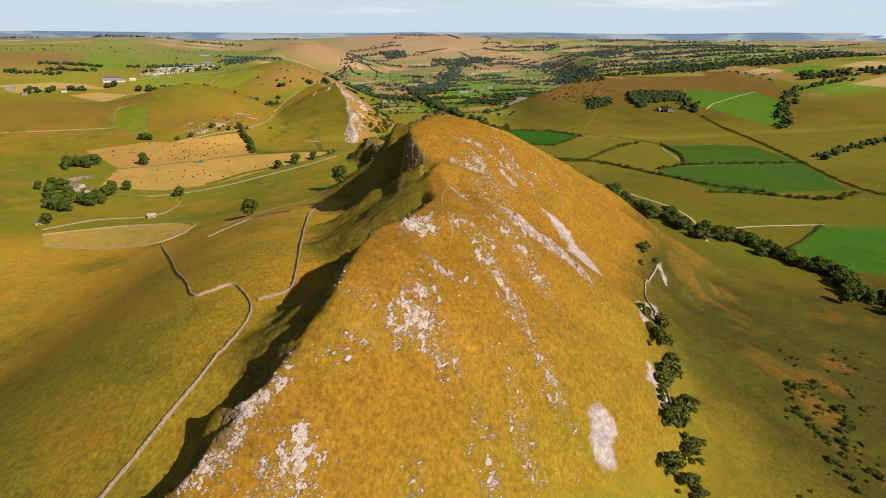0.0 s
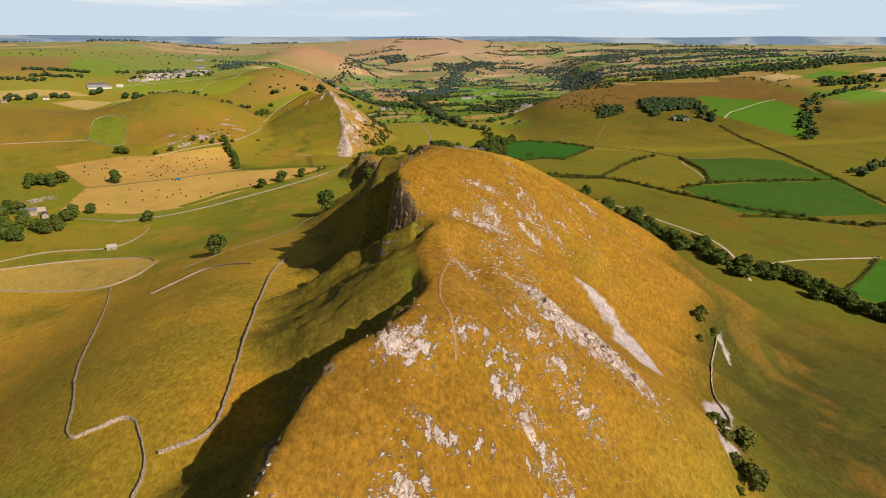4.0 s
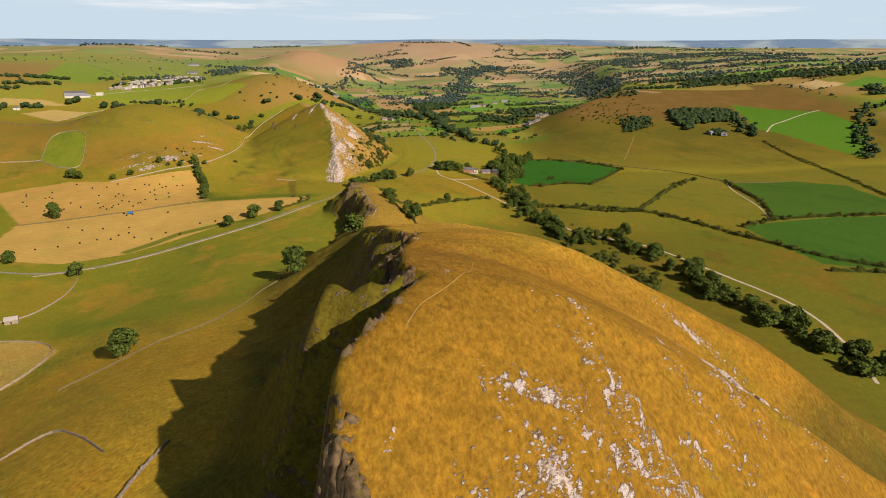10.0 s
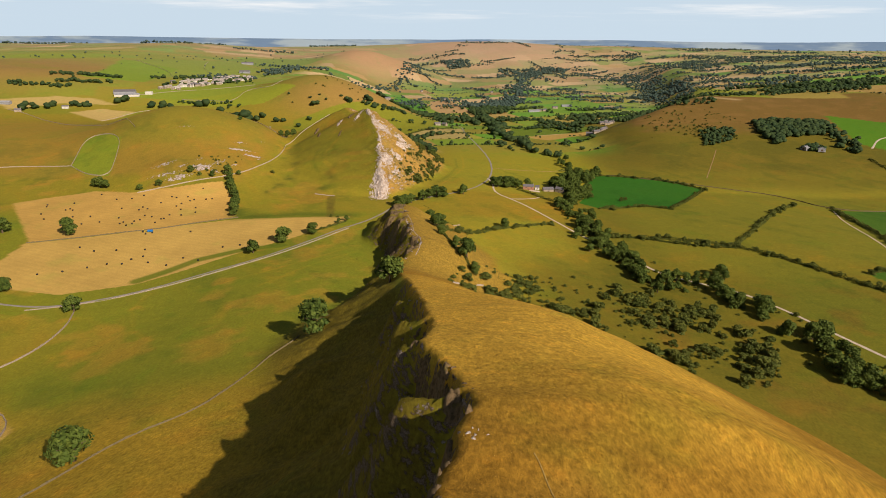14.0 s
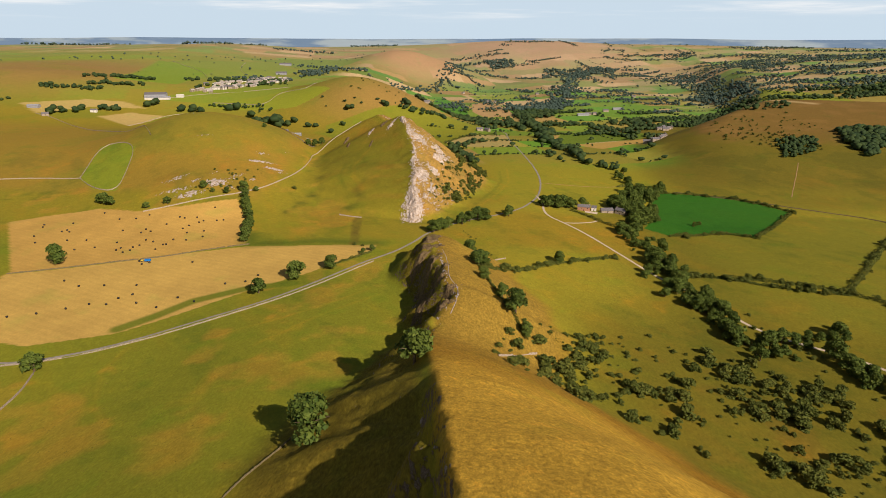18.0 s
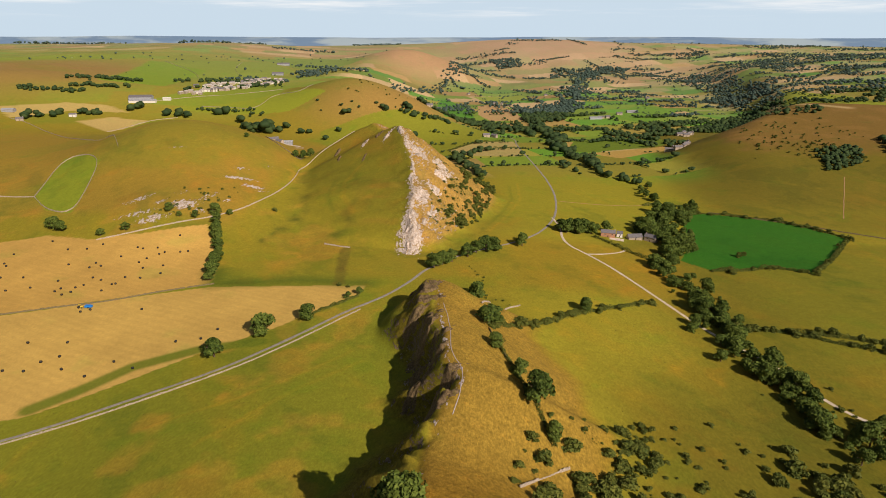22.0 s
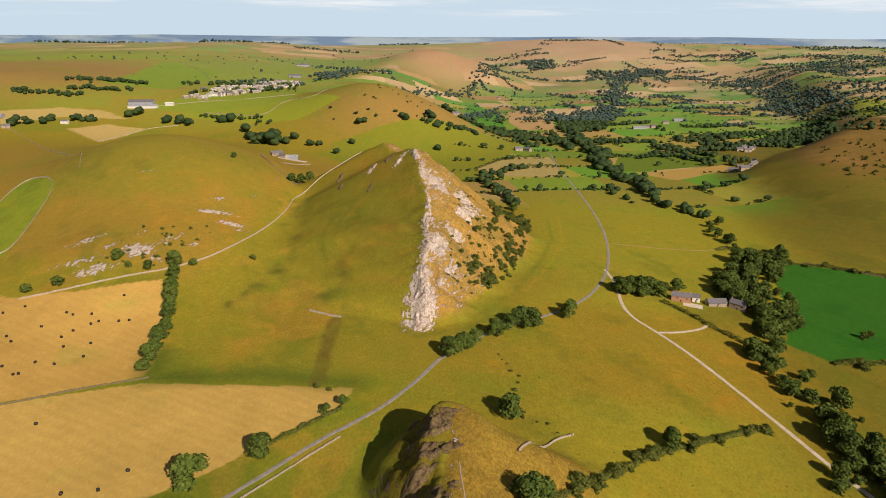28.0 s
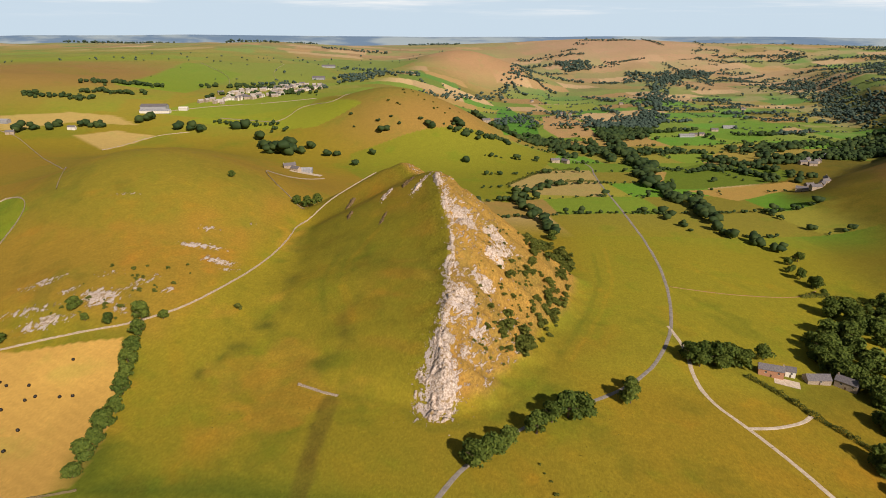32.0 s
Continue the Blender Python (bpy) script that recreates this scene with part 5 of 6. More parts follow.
for x, y in within([(-485, 985), (-440, 985), (-430, 1015), (-470, 1030)], 9, 85) + [[-403, 842], [-378, 778], [-366, 797], [-384, 800], [-352, 832], [-360, 822], [-339, 868], [-450, 865], [-368, 706], [-440, 880], [-395, 790], [-372, 760], [-385, 765], [-398, 775], [-410, 800], [-420, 830], [-345, 800], [-355, 790], [-430, 850], [-418, 860], [-350, 845]]:
    tree(x, y, float(rng_t.uniform(10, 15)), "trees at the old farm", "broad dark green tree around the stone farm")
for x, y, hh in ((-300, 1200, 8), (-268, 1191, 7), (-330, 1166, 7), (-405, 1176, 10), (-414, 1180, 11), (-424, 1186, 10), (-352, 1158, 7), (-238, 1205, 6), (-285, 1190, 5),
                 (-225, 1440, 9), (-215, 1442, 9), (-236, 1441, 8), (-301, 1436, 6), (-348, 1843, 10), (-330, 1850, 8), (-269, 1916, 12), (-185, 1938, 11), (-196, 1945, 9), (-147, 1977, 12), (-140, 1970, 13),
                 (-115, 1861, 10), (-271, 1855, 9), (-287, 1811, 9), (-503, 1928, 14), (-565, 1985, 19), (-471, 1880, 14), (-480, 1890, 12)):
    tree(x, y, hh, "trees on the limestone pasture", "round green tree on dry limestone pasture")
for x, y in within([(-460, 1850), (-395, 1825), (-385, 1880), (-430, 1910)], 10, 86):
    tree(x, y, float(rng_t.uniform(12, 19)), "trees at the valley farm", "tall dark tree behind the valley farm")
for x, y in ((-945, 1866), (-931, 1889), (-905, 1899), (-907, 1917), (-862, 1938), (-845, 1940), (-834, 1946), (-778, 1997), (-770, 2005), (-687, 1975), (-657, 1978), (-640, 1968)):
    tree(x, y, float(rng_t.uniform(11, 16)), "trees on the plateau", "dark green tree by a plateau farm")
for x, y in within([(-740, 2180), (-600, 2200), (-540, 2330), (-540, 2560), (-680, 2600), (-760, 2420)], 58, 87):
    tree(x, y, float(rng_t.uniform(6, 11)), "trees in the village", "dark green tree among village houses")
# the valley trees behind the pointed hill
for x, y in along([(40, 1760), (-30, 1690), (-10, 1620), (10, 1540), (30, 1490)], 14, 5, 88):
    tree(float(x), float(y), float(rng_t.uniform(6, 11)), "trees behind the pointed hill", "green tree below the pointed hill")
for x, y in along([(207, 1600), (219, 1665), (200, 1700), (183, 1744), (165, 1800), (178, 1912), (174, 2070), (150, 2200), (160, 2400)], 11, 9, 89):
    tree(float(x), float(y), float(rng_t.uniform(9, 15)), "trees along the river", "dark green tree beside the valley river")
for x, y in along([(206, 1560), (250, 1520), (258, 1488), (240, 1440), (262, 1400)], 13, 3, 90):
    tree(float(x), float(y), float(rng_t.uniform(5, 10)), "trees along the river", "dark green tree beside the valley river")

PEAK_BELT = [(8, 1475), (42, 1440), (36, 1335), (26, 1262), (12, 1232), (-8, 1200), (-14, 1215), (-4, 1280), (2, 1340), (-18, 1420)]
MEADOW = [(36, 800), (60, 860), (114, 895), (160, 905), (200, 880), (256, 838), (290, 790), (250, 712), (200, 725), (150, 755), (104, 790), (74, 780)]
for x, y in within(PEAK_BELT, 90, 91, 30):
    shrub(x, y, float(rng_t.uniform(3.0, 7.0)), "shrubs on the pointed hill", "green hawthorn shrub on the rocky slope")
for x, y in within([(-20, 1190), (-24, 1300), (4, 1330), (-2, 1210)], 30, 92):
    shrub(x, y, float(rng_t.uniform(1.0, 3.8)), "shrubs on the pointed hill", "green hawthorn shrub on the rocky slope")
for x, y in within(MEADOW, 150, 93, 34):
    shrub(x, y, float(rng_t.uniform(2.4, 6.6)), "shrubs on the rough meadow")
for x, y in within([(50, 800), (110, 880), (125, 860), (95, 800), (60, 790)], 34, 94):
    shrub(x, y, float(rng_t.uniform(2.6, 5.6)), "shrubs on the rough meadow")
for x, y, hh in ((174, 374, 5.5), (180, 380, 5), (184, 372, 4), (166, 355, 3), (148, 284, 7), (141, 288, 4), (133, 256, 6), (137, 248, 5), (128, 237, 7), (123, 229, 5), (114, 202, 7), (121, 207, 8), (127, 214, 7), (105, 181, 6), (111, 176, 5), (134, 220, 5), (140, 262, 4), (118, 190, 5)):
    shrub(x, y, hh, "shrubs at the foot of the ridge", "dark green shrub at the foot of the ridge")
shrub(-200, 1236, 4.0), shrub(-90, 1065, 3.0), shrub(-82, 1062, 2.4), shrub(285, 1200, 5.0), shrub(292, 1205, 4.0)

# scrub too dense to count
for x, y in within(PEAK_BELT, 150, 191, 22):
    bush(x, y, float(rng_t.uniform(1.6, 5.0)))
for x, y in within([(-30, 1180), (-34, 1330), (10, 1400), (4, 1230)], 90, 192, 18):
    bush(x, y, float(rng_t.uniform(0.7, 2.2)))
for x, y in within(MEADOW, 260, 193, 28):
    bush(x, y, float(rng_t.uniform(0.8, 3.4)))
for x, y in within([(178, 180), (206, 190), (226, 235), (235, 270), (205, 262), (190, 220)], 70, 195, 16):
    bush(x, y, float(rng_t.uniform(1.0, 3.4)))
for x, y in within([(150, 170), (260, 345), (330, 330), (270, 220), (205, 165)], 110, 95, 30):
    bush(x, y, float(rng_t.uniform(0.6, 2.2)))
for x, y in within([(100, 165), (135, 290), (152, 300), (140, 230), (118, 165)], 34, 196):
    bush(x, y, float(rng_t.uniform(1.0, 4.0)))
for x, y in within([(421, 1591), (516, 1540), (702, 1733), (647, 1894), (520, 1860)], 70, 96, 60):
    bush(x, y, float(rng_t.uniform(1.5, 4.0)))
for x, y in within([(-330, 1980), (-200, 1960), (-120, 2040), (-250, 2080)], 16, 97):
    bush(x, y, float(rng_t.uniform(2, 4)))
for x, y in along([(18, 1120), (26, 1085), (26, 1060), (40, 1040), (58, 1036)], 7, 2.5, 98):
    bush(float(x), float(y), float(rng_t.uniform(1.0, 2.6)))
for x, y in along([(220, 960), (240, 900), (300, 850), (310, 770), (330, 700)], 4, 14, 99):
    bush(float(x), float(y), float(rng_t.uniform(1.2, 4.0)))
for x, y in within([(-345, 1196), (-260, 1190), (-235, 1280), (-300, 1260)], 30, 100):
    bush(x, y, float(rng_t.uniform(1.0, 3.0)))

# bushes grown out of the hedges
for k, h in enumerate(HEDGES):
    if k in (0, 1, 2, 3, 4, 5, 7, 10, 11, 12):
        for x, y in along(h[0], 6.5, 1.2, 400 + k):
            if rng_t.uniform() < 0.8:
                bush(float(x), float(y), float(rng_t.uniform(2.4, 6.5)))
for x, y in within([(430, 1620), (520, 1560), (640, 1700), (700, 1880), (580, 1840), (480, 1720)], 60, 101, 70):
    bush(x, y, float(rng_t.uniform(1.5, 5.0)))
for x, y in within([(545, 1560), (610, 1560), (625, 1650), (560, 1620)], 40, 102, 20):
    bush(x, y, float(rng_t.uniform(2.0, 4.6)))


def join_scrub(name, places, arrays, leaves, label, category):
    vs, fs, base = [], [], 0
    rng = np.random.default_rng(120)
    z = sheet_z(np.array([s[0] for s in places]), np.array([s[1] for s in places]))
    for (x, y, h), zz in zip(places, z):
        v, f = arrays[int(rng.integers(0, 5))]
        a = rng.uniform(0, 6.28)
        w = h * rng.uniform(1.0, 1.7)
        vs.append(np.c_[(v[:, 0] * math.cos(a) - v[:, 1] * math.sin(a)) * w + x, (v[:, 0] * math.sin(a) + v[:, 1] * math.cos(a)) * w + y, v[:, 2] * h + zz - 0.1])
        fs.append(f + base)
        base += len(v)
    me = fast_mesh(name, np.concatenate(vs), np.concatenate(fs), leaves)
    tagged(new(name, me), label, category, kind="stuff")


join_scrub("scrub", scrub, SHRUB_ARRAYS, leaf_b, "low green thorn scrub scattered over rough grass", "scrub")
join_scrub("stream_thicket", thicket, THICKET_ARRAYS, leaf_a, "dense dark green thicket of trees along the stream", "thicket")

# ---- far hedges and woods ----
def blobs(name, pts, lobes, ball, seed, label, squash=0.8, leaves=None):
    """Far foliage: every tree or bush of a few uneven lobes, all in one mesh."""
    rng = np.random.default_rng(seed)
    p = np.array(pts, float)
    v0, f0 = ball
    n = len(p) * lobes
    c = np.repeat(p, lobes, 0)
    r = c[:, 2] * (0.5 if lobes == 1 else 0.36) * rng.uniform(0.75, 1.2, n)
    off = rng.normal(0, 1, (n, 3)) * (c[:, 2] * (0.0 if lobes == 1 else 0.20))[:, None]
    z = sheet_z(c[:, 0], c[:, 1])
    centre = np.c_[c[:, 0] + off[:, 0], c[:, 1] + off[:, 1], z + c[:, 2] * 0.45 + off[:, 2] * 0.6]
    j = rng.uniform(0.72, 1.25, (n, len(v0)))
    v = centre[:, None, :] + v0[None] * (r[:, None] * j)[..., None] * np.array([1.12, 1.12, squash])
    f = f0[None] + (np.arange(n) * len(v0))[:, None, None]
    me = fast_mesh(name, v.reshape(-1, 3), f.reshape(-1, 3), leaves or leaf_far)
    return tagged(new(name, me), label, name.split("_")[-1], kind="stuff")


def far_hedges():
    rng = np.random.default_rng(7)
    n = 300000
    y = 1520 + 3250 * rng.uniform(0, 1, n) ** 1.15
    x = rng.uniform(-1, 1, n) * (750 + 0.62 * (y - 1500)) + 250
    fu, fv, iu, iv = field_cells(x, y)
    du, dv = np.minimum(fu, 1 - fu) * 150, np.minimum(fv, 1 - fv) * 92
    eu, ev = np.round(fu + iu), np.round(fv + iv)
    edge = np.minimum(du, dv)
    keep_u = lattice(eu, iv, 77) > -0.25 - 0.3 * sstep(250, 700, x)
    keep_v = lattice(iu, ev, 78) > -0.6
    on = ((du < 1.6) & keep_u) | ((dv < 1.6) & keep_v)
    on &= (valley(x, y) > 0.5) & ((x > -170) | (rng.uniform(0, 1, n) < 0.05)) & ((y < 3300) | (fbm(x, y, 240, 3, 80) > 0.25 - 0.5 * sstep(200, 900, x)))
    brown = sstep(330, 400, x) * sstep(1300, 1360, y) * sstep(2120, 2080, y + 0.18 * (x - 700)) * sstep(1250, 1050, x) + bump(x, y, -225, 2040, 170, 170, 10, 2.0) + bump(x, y, -275, 3420, 180, 320, -6, 2.0) + bump(x, y, 330, 4500, 420, 380, 0, 2.0)
    on &= (brown < 0.5) & (rng.uniform(0, 1, n) < 0.8) & (fbm(x, y, 60, 2, 79) > -0.25)
    x, y = x[on], y[on]
    size = np.where(rng.uniform(0, 1, len(x)) < 0.16, rng.uniform(7, 14, len(x)), rng.uniform(2.2, 4.6, len(x)) + y / 1500)
    p = np.c_[x, y, size]
    blobs("far_hedges", p[y < 2500], 2, ICO1, 1, "dark field hedges with scattered trees in the valley")
    blobs("distant_hedges", p[y >= 2500], 2, ICO1, 2, "dark field hedges with scattered trees on far hills", 0.8, leaf_hazed)


def far_woods():
    rng = np.random.default_rng(8)
    pts = []

    def wood(poly, n, lo, hi, seed):
        for a, b in within(poly, n, seed):
            pts.append((a, b, rng.uniform(lo, hi)))

    def strip(line, every, spread, lo, hi, seed):
        for a, b in along(line, every, spread, seed):
            pts.append((a, b, rng.uniform(lo, hi)))

    # plantation and scrub on the brown hill
    wood([(709, 1721), (853, 1709), (825, 1606), (764, 1591), (695, 1567), (666, 1518), (667, 1603)], 330, 9, 14, 301)
    wood([(550, 1617), (625, 1671), (628, 1615), (574, 1534), (526, 1521)], 110, 5, 9, 302)
    strip([(776, 1474), (800, 1540), (815, 1600)], 6, 9, 8, 14, 303)
    wood([(700, 1488), (730, 1485), (735, 1515), (700, 1520)], 22, 7, 12, 330)
    # wooded scarp along the far side of the valley
    wood([(1027, 3812), (1050, 3497), (1019, 2984), (887, 2503), (827, 2375), (790, 2400), (816, 2627), (882, 3109), (867, 3366)], 560, 8, 14, 304)
    wood([(640, 2110), (760, 2290), (790, 2420), (700, 2330), (600, 2180)], 150, 8, 14, 331)
    strip([(470, 2075), (540, 2160), (640, 2270), (720, 2400)], 5, 12, 8, 13, 332)
    wood([(129, 2364), (206, 2539), (291, 2752), (334, 2638), (224, 2305), (140, 2258)], 260, 9, 15, 333)
    wood([(330, 3700), (700, 3800), (760, 3980), (360, 3900)], 260, 10, 16, 334)
    strip([(380, 2220), (470, 2240), (560, 2300)], 6, 14, 9, 15, 335)
    for k in range(60):
        cy = 2050 + 2300 * rng.uniform()
        cx = rng.uniform(850, 900 + 0.55 * (cy - 600))
        half = rng.uniform(60, 260)
        strip([(cx - half, cy + rng.normal(0, 14)), (cx, cy + rng.normal(0, 22)), (cx + half, cy + rng.normal(0, 14))], 7.5, rng.uniform(3, 20), 7, 15, 700 + k)
    strip([(420, 2050), (450, 2230), (540, 2300), (640, 2330)], 7, 16, 9, 15, 305)
    strip([(160, 2400), (210, 2560), (300, 2700), (330, 2900), (380, 3150), (430, 3450), (520, 3780), (700, 3950)], 5, 28, 9, 17, 306)
    strip([(-120, 2100), (-90, 2300), (-110, 2480), (-60, 2650)], 6, 14, 9, 15, 307)
    strip([(60, 2020), (20, 2160), (-30, 2330)], 8, 10, 8, 13, 308)
    wood([(100, 2480), (280, 2500), (300, 2580), (140, 2560)], 90, 9, 15, 309)
    wood([(49, 4051), (196, 4058), (223, 3934), (88, 3900)], 170, 10, 15, 310)
    strip([(-330, 2600), (-250, 2800), (-170, 3000), (-120, 3300), (-90, 3550)], 8, 18, 8, 14, 311)
    wood([(-640, 2700), (-520, 2680), (-480, 2900), (-560, 2960)], 60, 9, 15, 312)
    wood([(1100, 2300), (1500, 2250), (1560, 2380), (1150, 2420)], 220, 9, 15, 313)
    wood([(1250, 1750), (1600, 1700), (1650, 1800), (1280, 1850)], 160, 9, 14, 314)
    strip([(900, 1300), (1010, 1480), (1150, 1640), (1350, 1700)], 7, 9, 6, 12, 315)
    strip([(760, 1000), (900, 1080), (1100, 1150)], 8, 8, 5, 11, 316)
    # shelter belts along the skyline
    for k in range(26):
        cx, cy = rng.uniform(-2600, 2800), rng.uniform(3500, 4650)
        strip([(cx - rng.uniform(60, 220), cy), (cx, cy + rng.uniform(-40, 40)), (cx + rng.uniform(60, 260), cy + rng.uniform(-60, 60))], 9, 12, 9, 16, 320 + k)
    strip([(-1000, 2120), (-940, 2150), (-880, 2160)], 7, 9, 8, 13, 350)
    strip([(-1090, 2060), (-1000, 2080), (-950, 2075)], 7, 9, 8, 13, 351)
    strip([(-1180, 1950), (-1100, 1940)], 8, 8, 8, 13, 352)
    strip([(-830, 2330), (-760, 2420), (-700, 2560)], 12, 12, 8, 13, 353)
    strip([(-1060, 2210), (-980, 2230), (-900, 2260)], 6, 12, 7, 13, 354)
    strip([(-560, 2600), (-520, 2760), (-440, 2860), (-400, 2900)], 6, 14, 8, 14, 355)
    strip([(-640, 2020), (-560, 2010), (-500, 1990), (-470, 1960)], 8, 9, 4, 9, 356)
    strip([(-700, 3020), (-650, 3060), (-560, 3050)], 7, 10, 8, 14, 357)
    strip([(-350, 1960), (-300, 1935), (-240, 1935), (-180, 1950), (-120, 1980)], 30, 10, 4, 8, 358)
    for k in range(26):
        wood([(-1900 + 60 * k, 2300 + 45 * k), (-1860 + 60 * k, 2300 + 45 * k), (-1860 + 60 * k, 2420 + 60 * k)], 2, 5, 10, 360 + k)
    # copses and tree lines between the far fields
    for k in range(120):
        cy = 1950 + 2600 * rng.uniform() ** 1.2
        cx = rng.uniform(-120, 500 + 0.5 * (cy - 1000))
        a = (0.35 if rng.uniform() < 0.6 else 1.9) + rng.normal(0, 0.15)
        half = rng.uniform(30, 120)
        dx, dy = half * math.cos(a), half * math.sin(a)
        strip([(cx - dx, cy - dy), (cx + rng.normal(0, 10), cy + rng.normal(0, 10)), (cx + dx, cy + dy)], 6.5, rng.uniform(2, 16), 6, 13, 500 + k)
    pts.extend(far_trees)
    p = np.array(pts)
    blobs("valley_woods", p[p[:, 1] < 2450], 3, ICO2, 3, "dark broadleaf woods and copses in the valley", 0.85)
    blobs("distant_woods", p[p[:, 1] >= 2450], 2, ICO1, 4, "dark distant woods and shelter belts", 0.8, leaf_hazed)


far_hedges()
far_woods()


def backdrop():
    """The last blue hills, far behind everything; their blue is haze put into the colour."""
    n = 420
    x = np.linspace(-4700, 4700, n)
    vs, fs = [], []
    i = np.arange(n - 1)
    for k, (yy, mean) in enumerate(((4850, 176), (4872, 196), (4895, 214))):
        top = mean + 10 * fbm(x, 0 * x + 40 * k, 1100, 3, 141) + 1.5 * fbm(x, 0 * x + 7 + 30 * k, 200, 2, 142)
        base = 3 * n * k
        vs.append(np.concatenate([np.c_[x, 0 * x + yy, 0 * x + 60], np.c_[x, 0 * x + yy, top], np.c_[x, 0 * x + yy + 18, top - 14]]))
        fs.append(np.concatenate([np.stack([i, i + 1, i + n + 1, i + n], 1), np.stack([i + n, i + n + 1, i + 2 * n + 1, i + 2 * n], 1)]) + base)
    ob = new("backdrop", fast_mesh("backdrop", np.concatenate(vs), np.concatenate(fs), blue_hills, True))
    tagged(ob, "faint lines of distant hills coloured blue for haze", "hills", kind="structure")


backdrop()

# ---- farms and village ----
def box_mesh(name, lo, hi, material):
    (x0, y0, z0), (x1, y1, z1) = lo, hi
    v = [(x0, y0, z0), (x1, y0, z0), (x1, y1, z0), (x0, y1, z0), (x0, y0, z1), (x1, y0, z1), (x1, y1, z1), (x0, y1, z1)]
    f = [(3, 2, 1, 0), (4, 5, 6, 7), (0, 1, 5, 4), (1, 2, 6, 5), (2, 3, 7, 6), (3, 0, 4, 7)]
    me = bpy.data.meshes.new(name)
    me.from_pydata(v, [], f)
    me.materials.append(material)
    return me


def gable_mesh(name, length, width, eaves, ridge, material):
    a, b = length / 2, width / 2
    v = [(-a, -b, -1), (a, -b, -1), (a, b, -1), (-a, b, -1), (-a, -b, eaves), (a, -b, eaves), (a, b, eaves), (-a, b, eaves), (-a, 0, ridge), (a, 0, ridge)]
    f = [(0, 1, 5, 4), (2, 3, 7, 6), (1, 2, 6, 9, 5), (3, 0, 4, 8, 7), (3, 2, 1, 0)]
    me = bpy.data.meshes.new(name)
    me.from_pydata(v, [], f)
    me.materials.append(material)
    return me


def roof_mesh(name, length, width, eaves, ridge, material, over=0.35, thick=0.18):
    a, b = length / 2 + over, width / 2 + over
    drop = (ridge - eaves) / (width / 2) * over
    line = [(-b, eaves - drop + 0.02), (0, ridge + 0.02), (b, eaves - drop + 0.02), (b, eaves - drop + thick), (0, ridge + thick + 0.06), (-b, eaves - drop + thick)]
    v = [(x, y, z) for x in (-a, a) for y, z in line]
    f = [tuple((i, (i + 1) % 6, 6 + (i + 1) % 6, 6 + i)) for i in range(6)]
    f += [(0, 5, 4, 1), (1, 4, 3, 2), (6, 7, 10, 11), (7, 8, 9, 10)]
    me = bpy.data.meshes.new(name)
    me.from_pydata(v, [], f)
    me.materials.append(material)
    return me


def house(x, y, turn, length, width, eaves, group, label, walls=None, roof=None, windows=4, chimneys=1, category="house", name="house"):
    e = new(name)
    e.matrix_basis = pose(x, y, land(x, y), 0, 0, turn)
    ridge = eaves + width * 0.36
    part("wall", gable_mesh("wall", length, width, eaves, ridge, walls or stone_wall), e)
    part("roof", roof_mesh("roof", length, width, eaves, ridge, roof or slate), e)
    for k in range(chimneys):
        cx = (length / 2 - 0.6) * (1 if k == 0 else -1)
        part("chimney", box_mesh("chimney", (cx - 0.45, -0.4, ridge - 0.6), (cx + 0.45, 0.4, ridge + 1.2), stone_wall), e)
    for side in (-1, 1):
        for k in range(windows // 2):
            wx = -length / 2 + length * (k + 0.5) / max(1, windows // 2) + 0.6
            yy = side * (width / 2 + 0.02)
            w = part("window", box_mesh("window", (wx - 0.6, min(yy, yy - side * 0.1), eaves * 0.55), (wx + 0.6, max(yy, yy - side * 0.1), eaves * 0.55 + 1.1), glass_dark), e)
            part("sill", box_mesh("sill", (wx - 0.75, yy - 0.1, eaves * 0.55 - 0.14), (wx + 0.75, yy + 0.1, eaves * 0.55), white_wall), w)
    part("door", box_mesh("door", (-0.5, -width / 2 - 0.05, 0), (0.5, -width / 2 + 0.05, 2.05), door_paint), e)
    return tagged(e, label, category, group)


def barn(x, y, turn, length, width, eaves, group, label, walls=None, roof=None):
    e = new("barn")
    e.matrix_basis = pose(x, y, land(x, y), 0, 0, turn)
    ridge = eaves + width * 0.22
    part("wall", gable_mesh("wall", length, width, eaves, ridge, walls or sheet_metal), e)
    part("roof", roof_mesh("roof", length, width, eaves, ridge, roof or sheet_metal, 0.5), e)
    part("door", box_mesh("door", (-length / 2 - 0.06, -1.8, 0), (-length / 2 + 0.04, 1.8, min(3.4, eaves - 0.3)), door_paint), e)
    return tagged(e, label, "barn", group)


def yard(x, y, turn, a, b, label="pale concrete farmyard beside stone buildings"):
    u = np.linspace(-a / 2, a / 2, 9)
    w = np.linspace(-b / 2, b / 2, 9)
    U, W = np.meshgrid(u, w)
    c, s = math.cos(radians(turn)), math.sin(radians(turn))
    px, py = (x + U * c - W * s).ravel(), (y + U * s + W * c).ravel()
    i = (np.arange(8)[:, None] * 9 + np.arange(8)[None]).ravel()
    ob = sheet("yard", np.c_[px, py, sheet_z(px, py) + 0.12], np.stack([i, i + 1, i + 10, i + 9], 1), gravel)
    return tagged(ob, label, "yard", kind="structure")


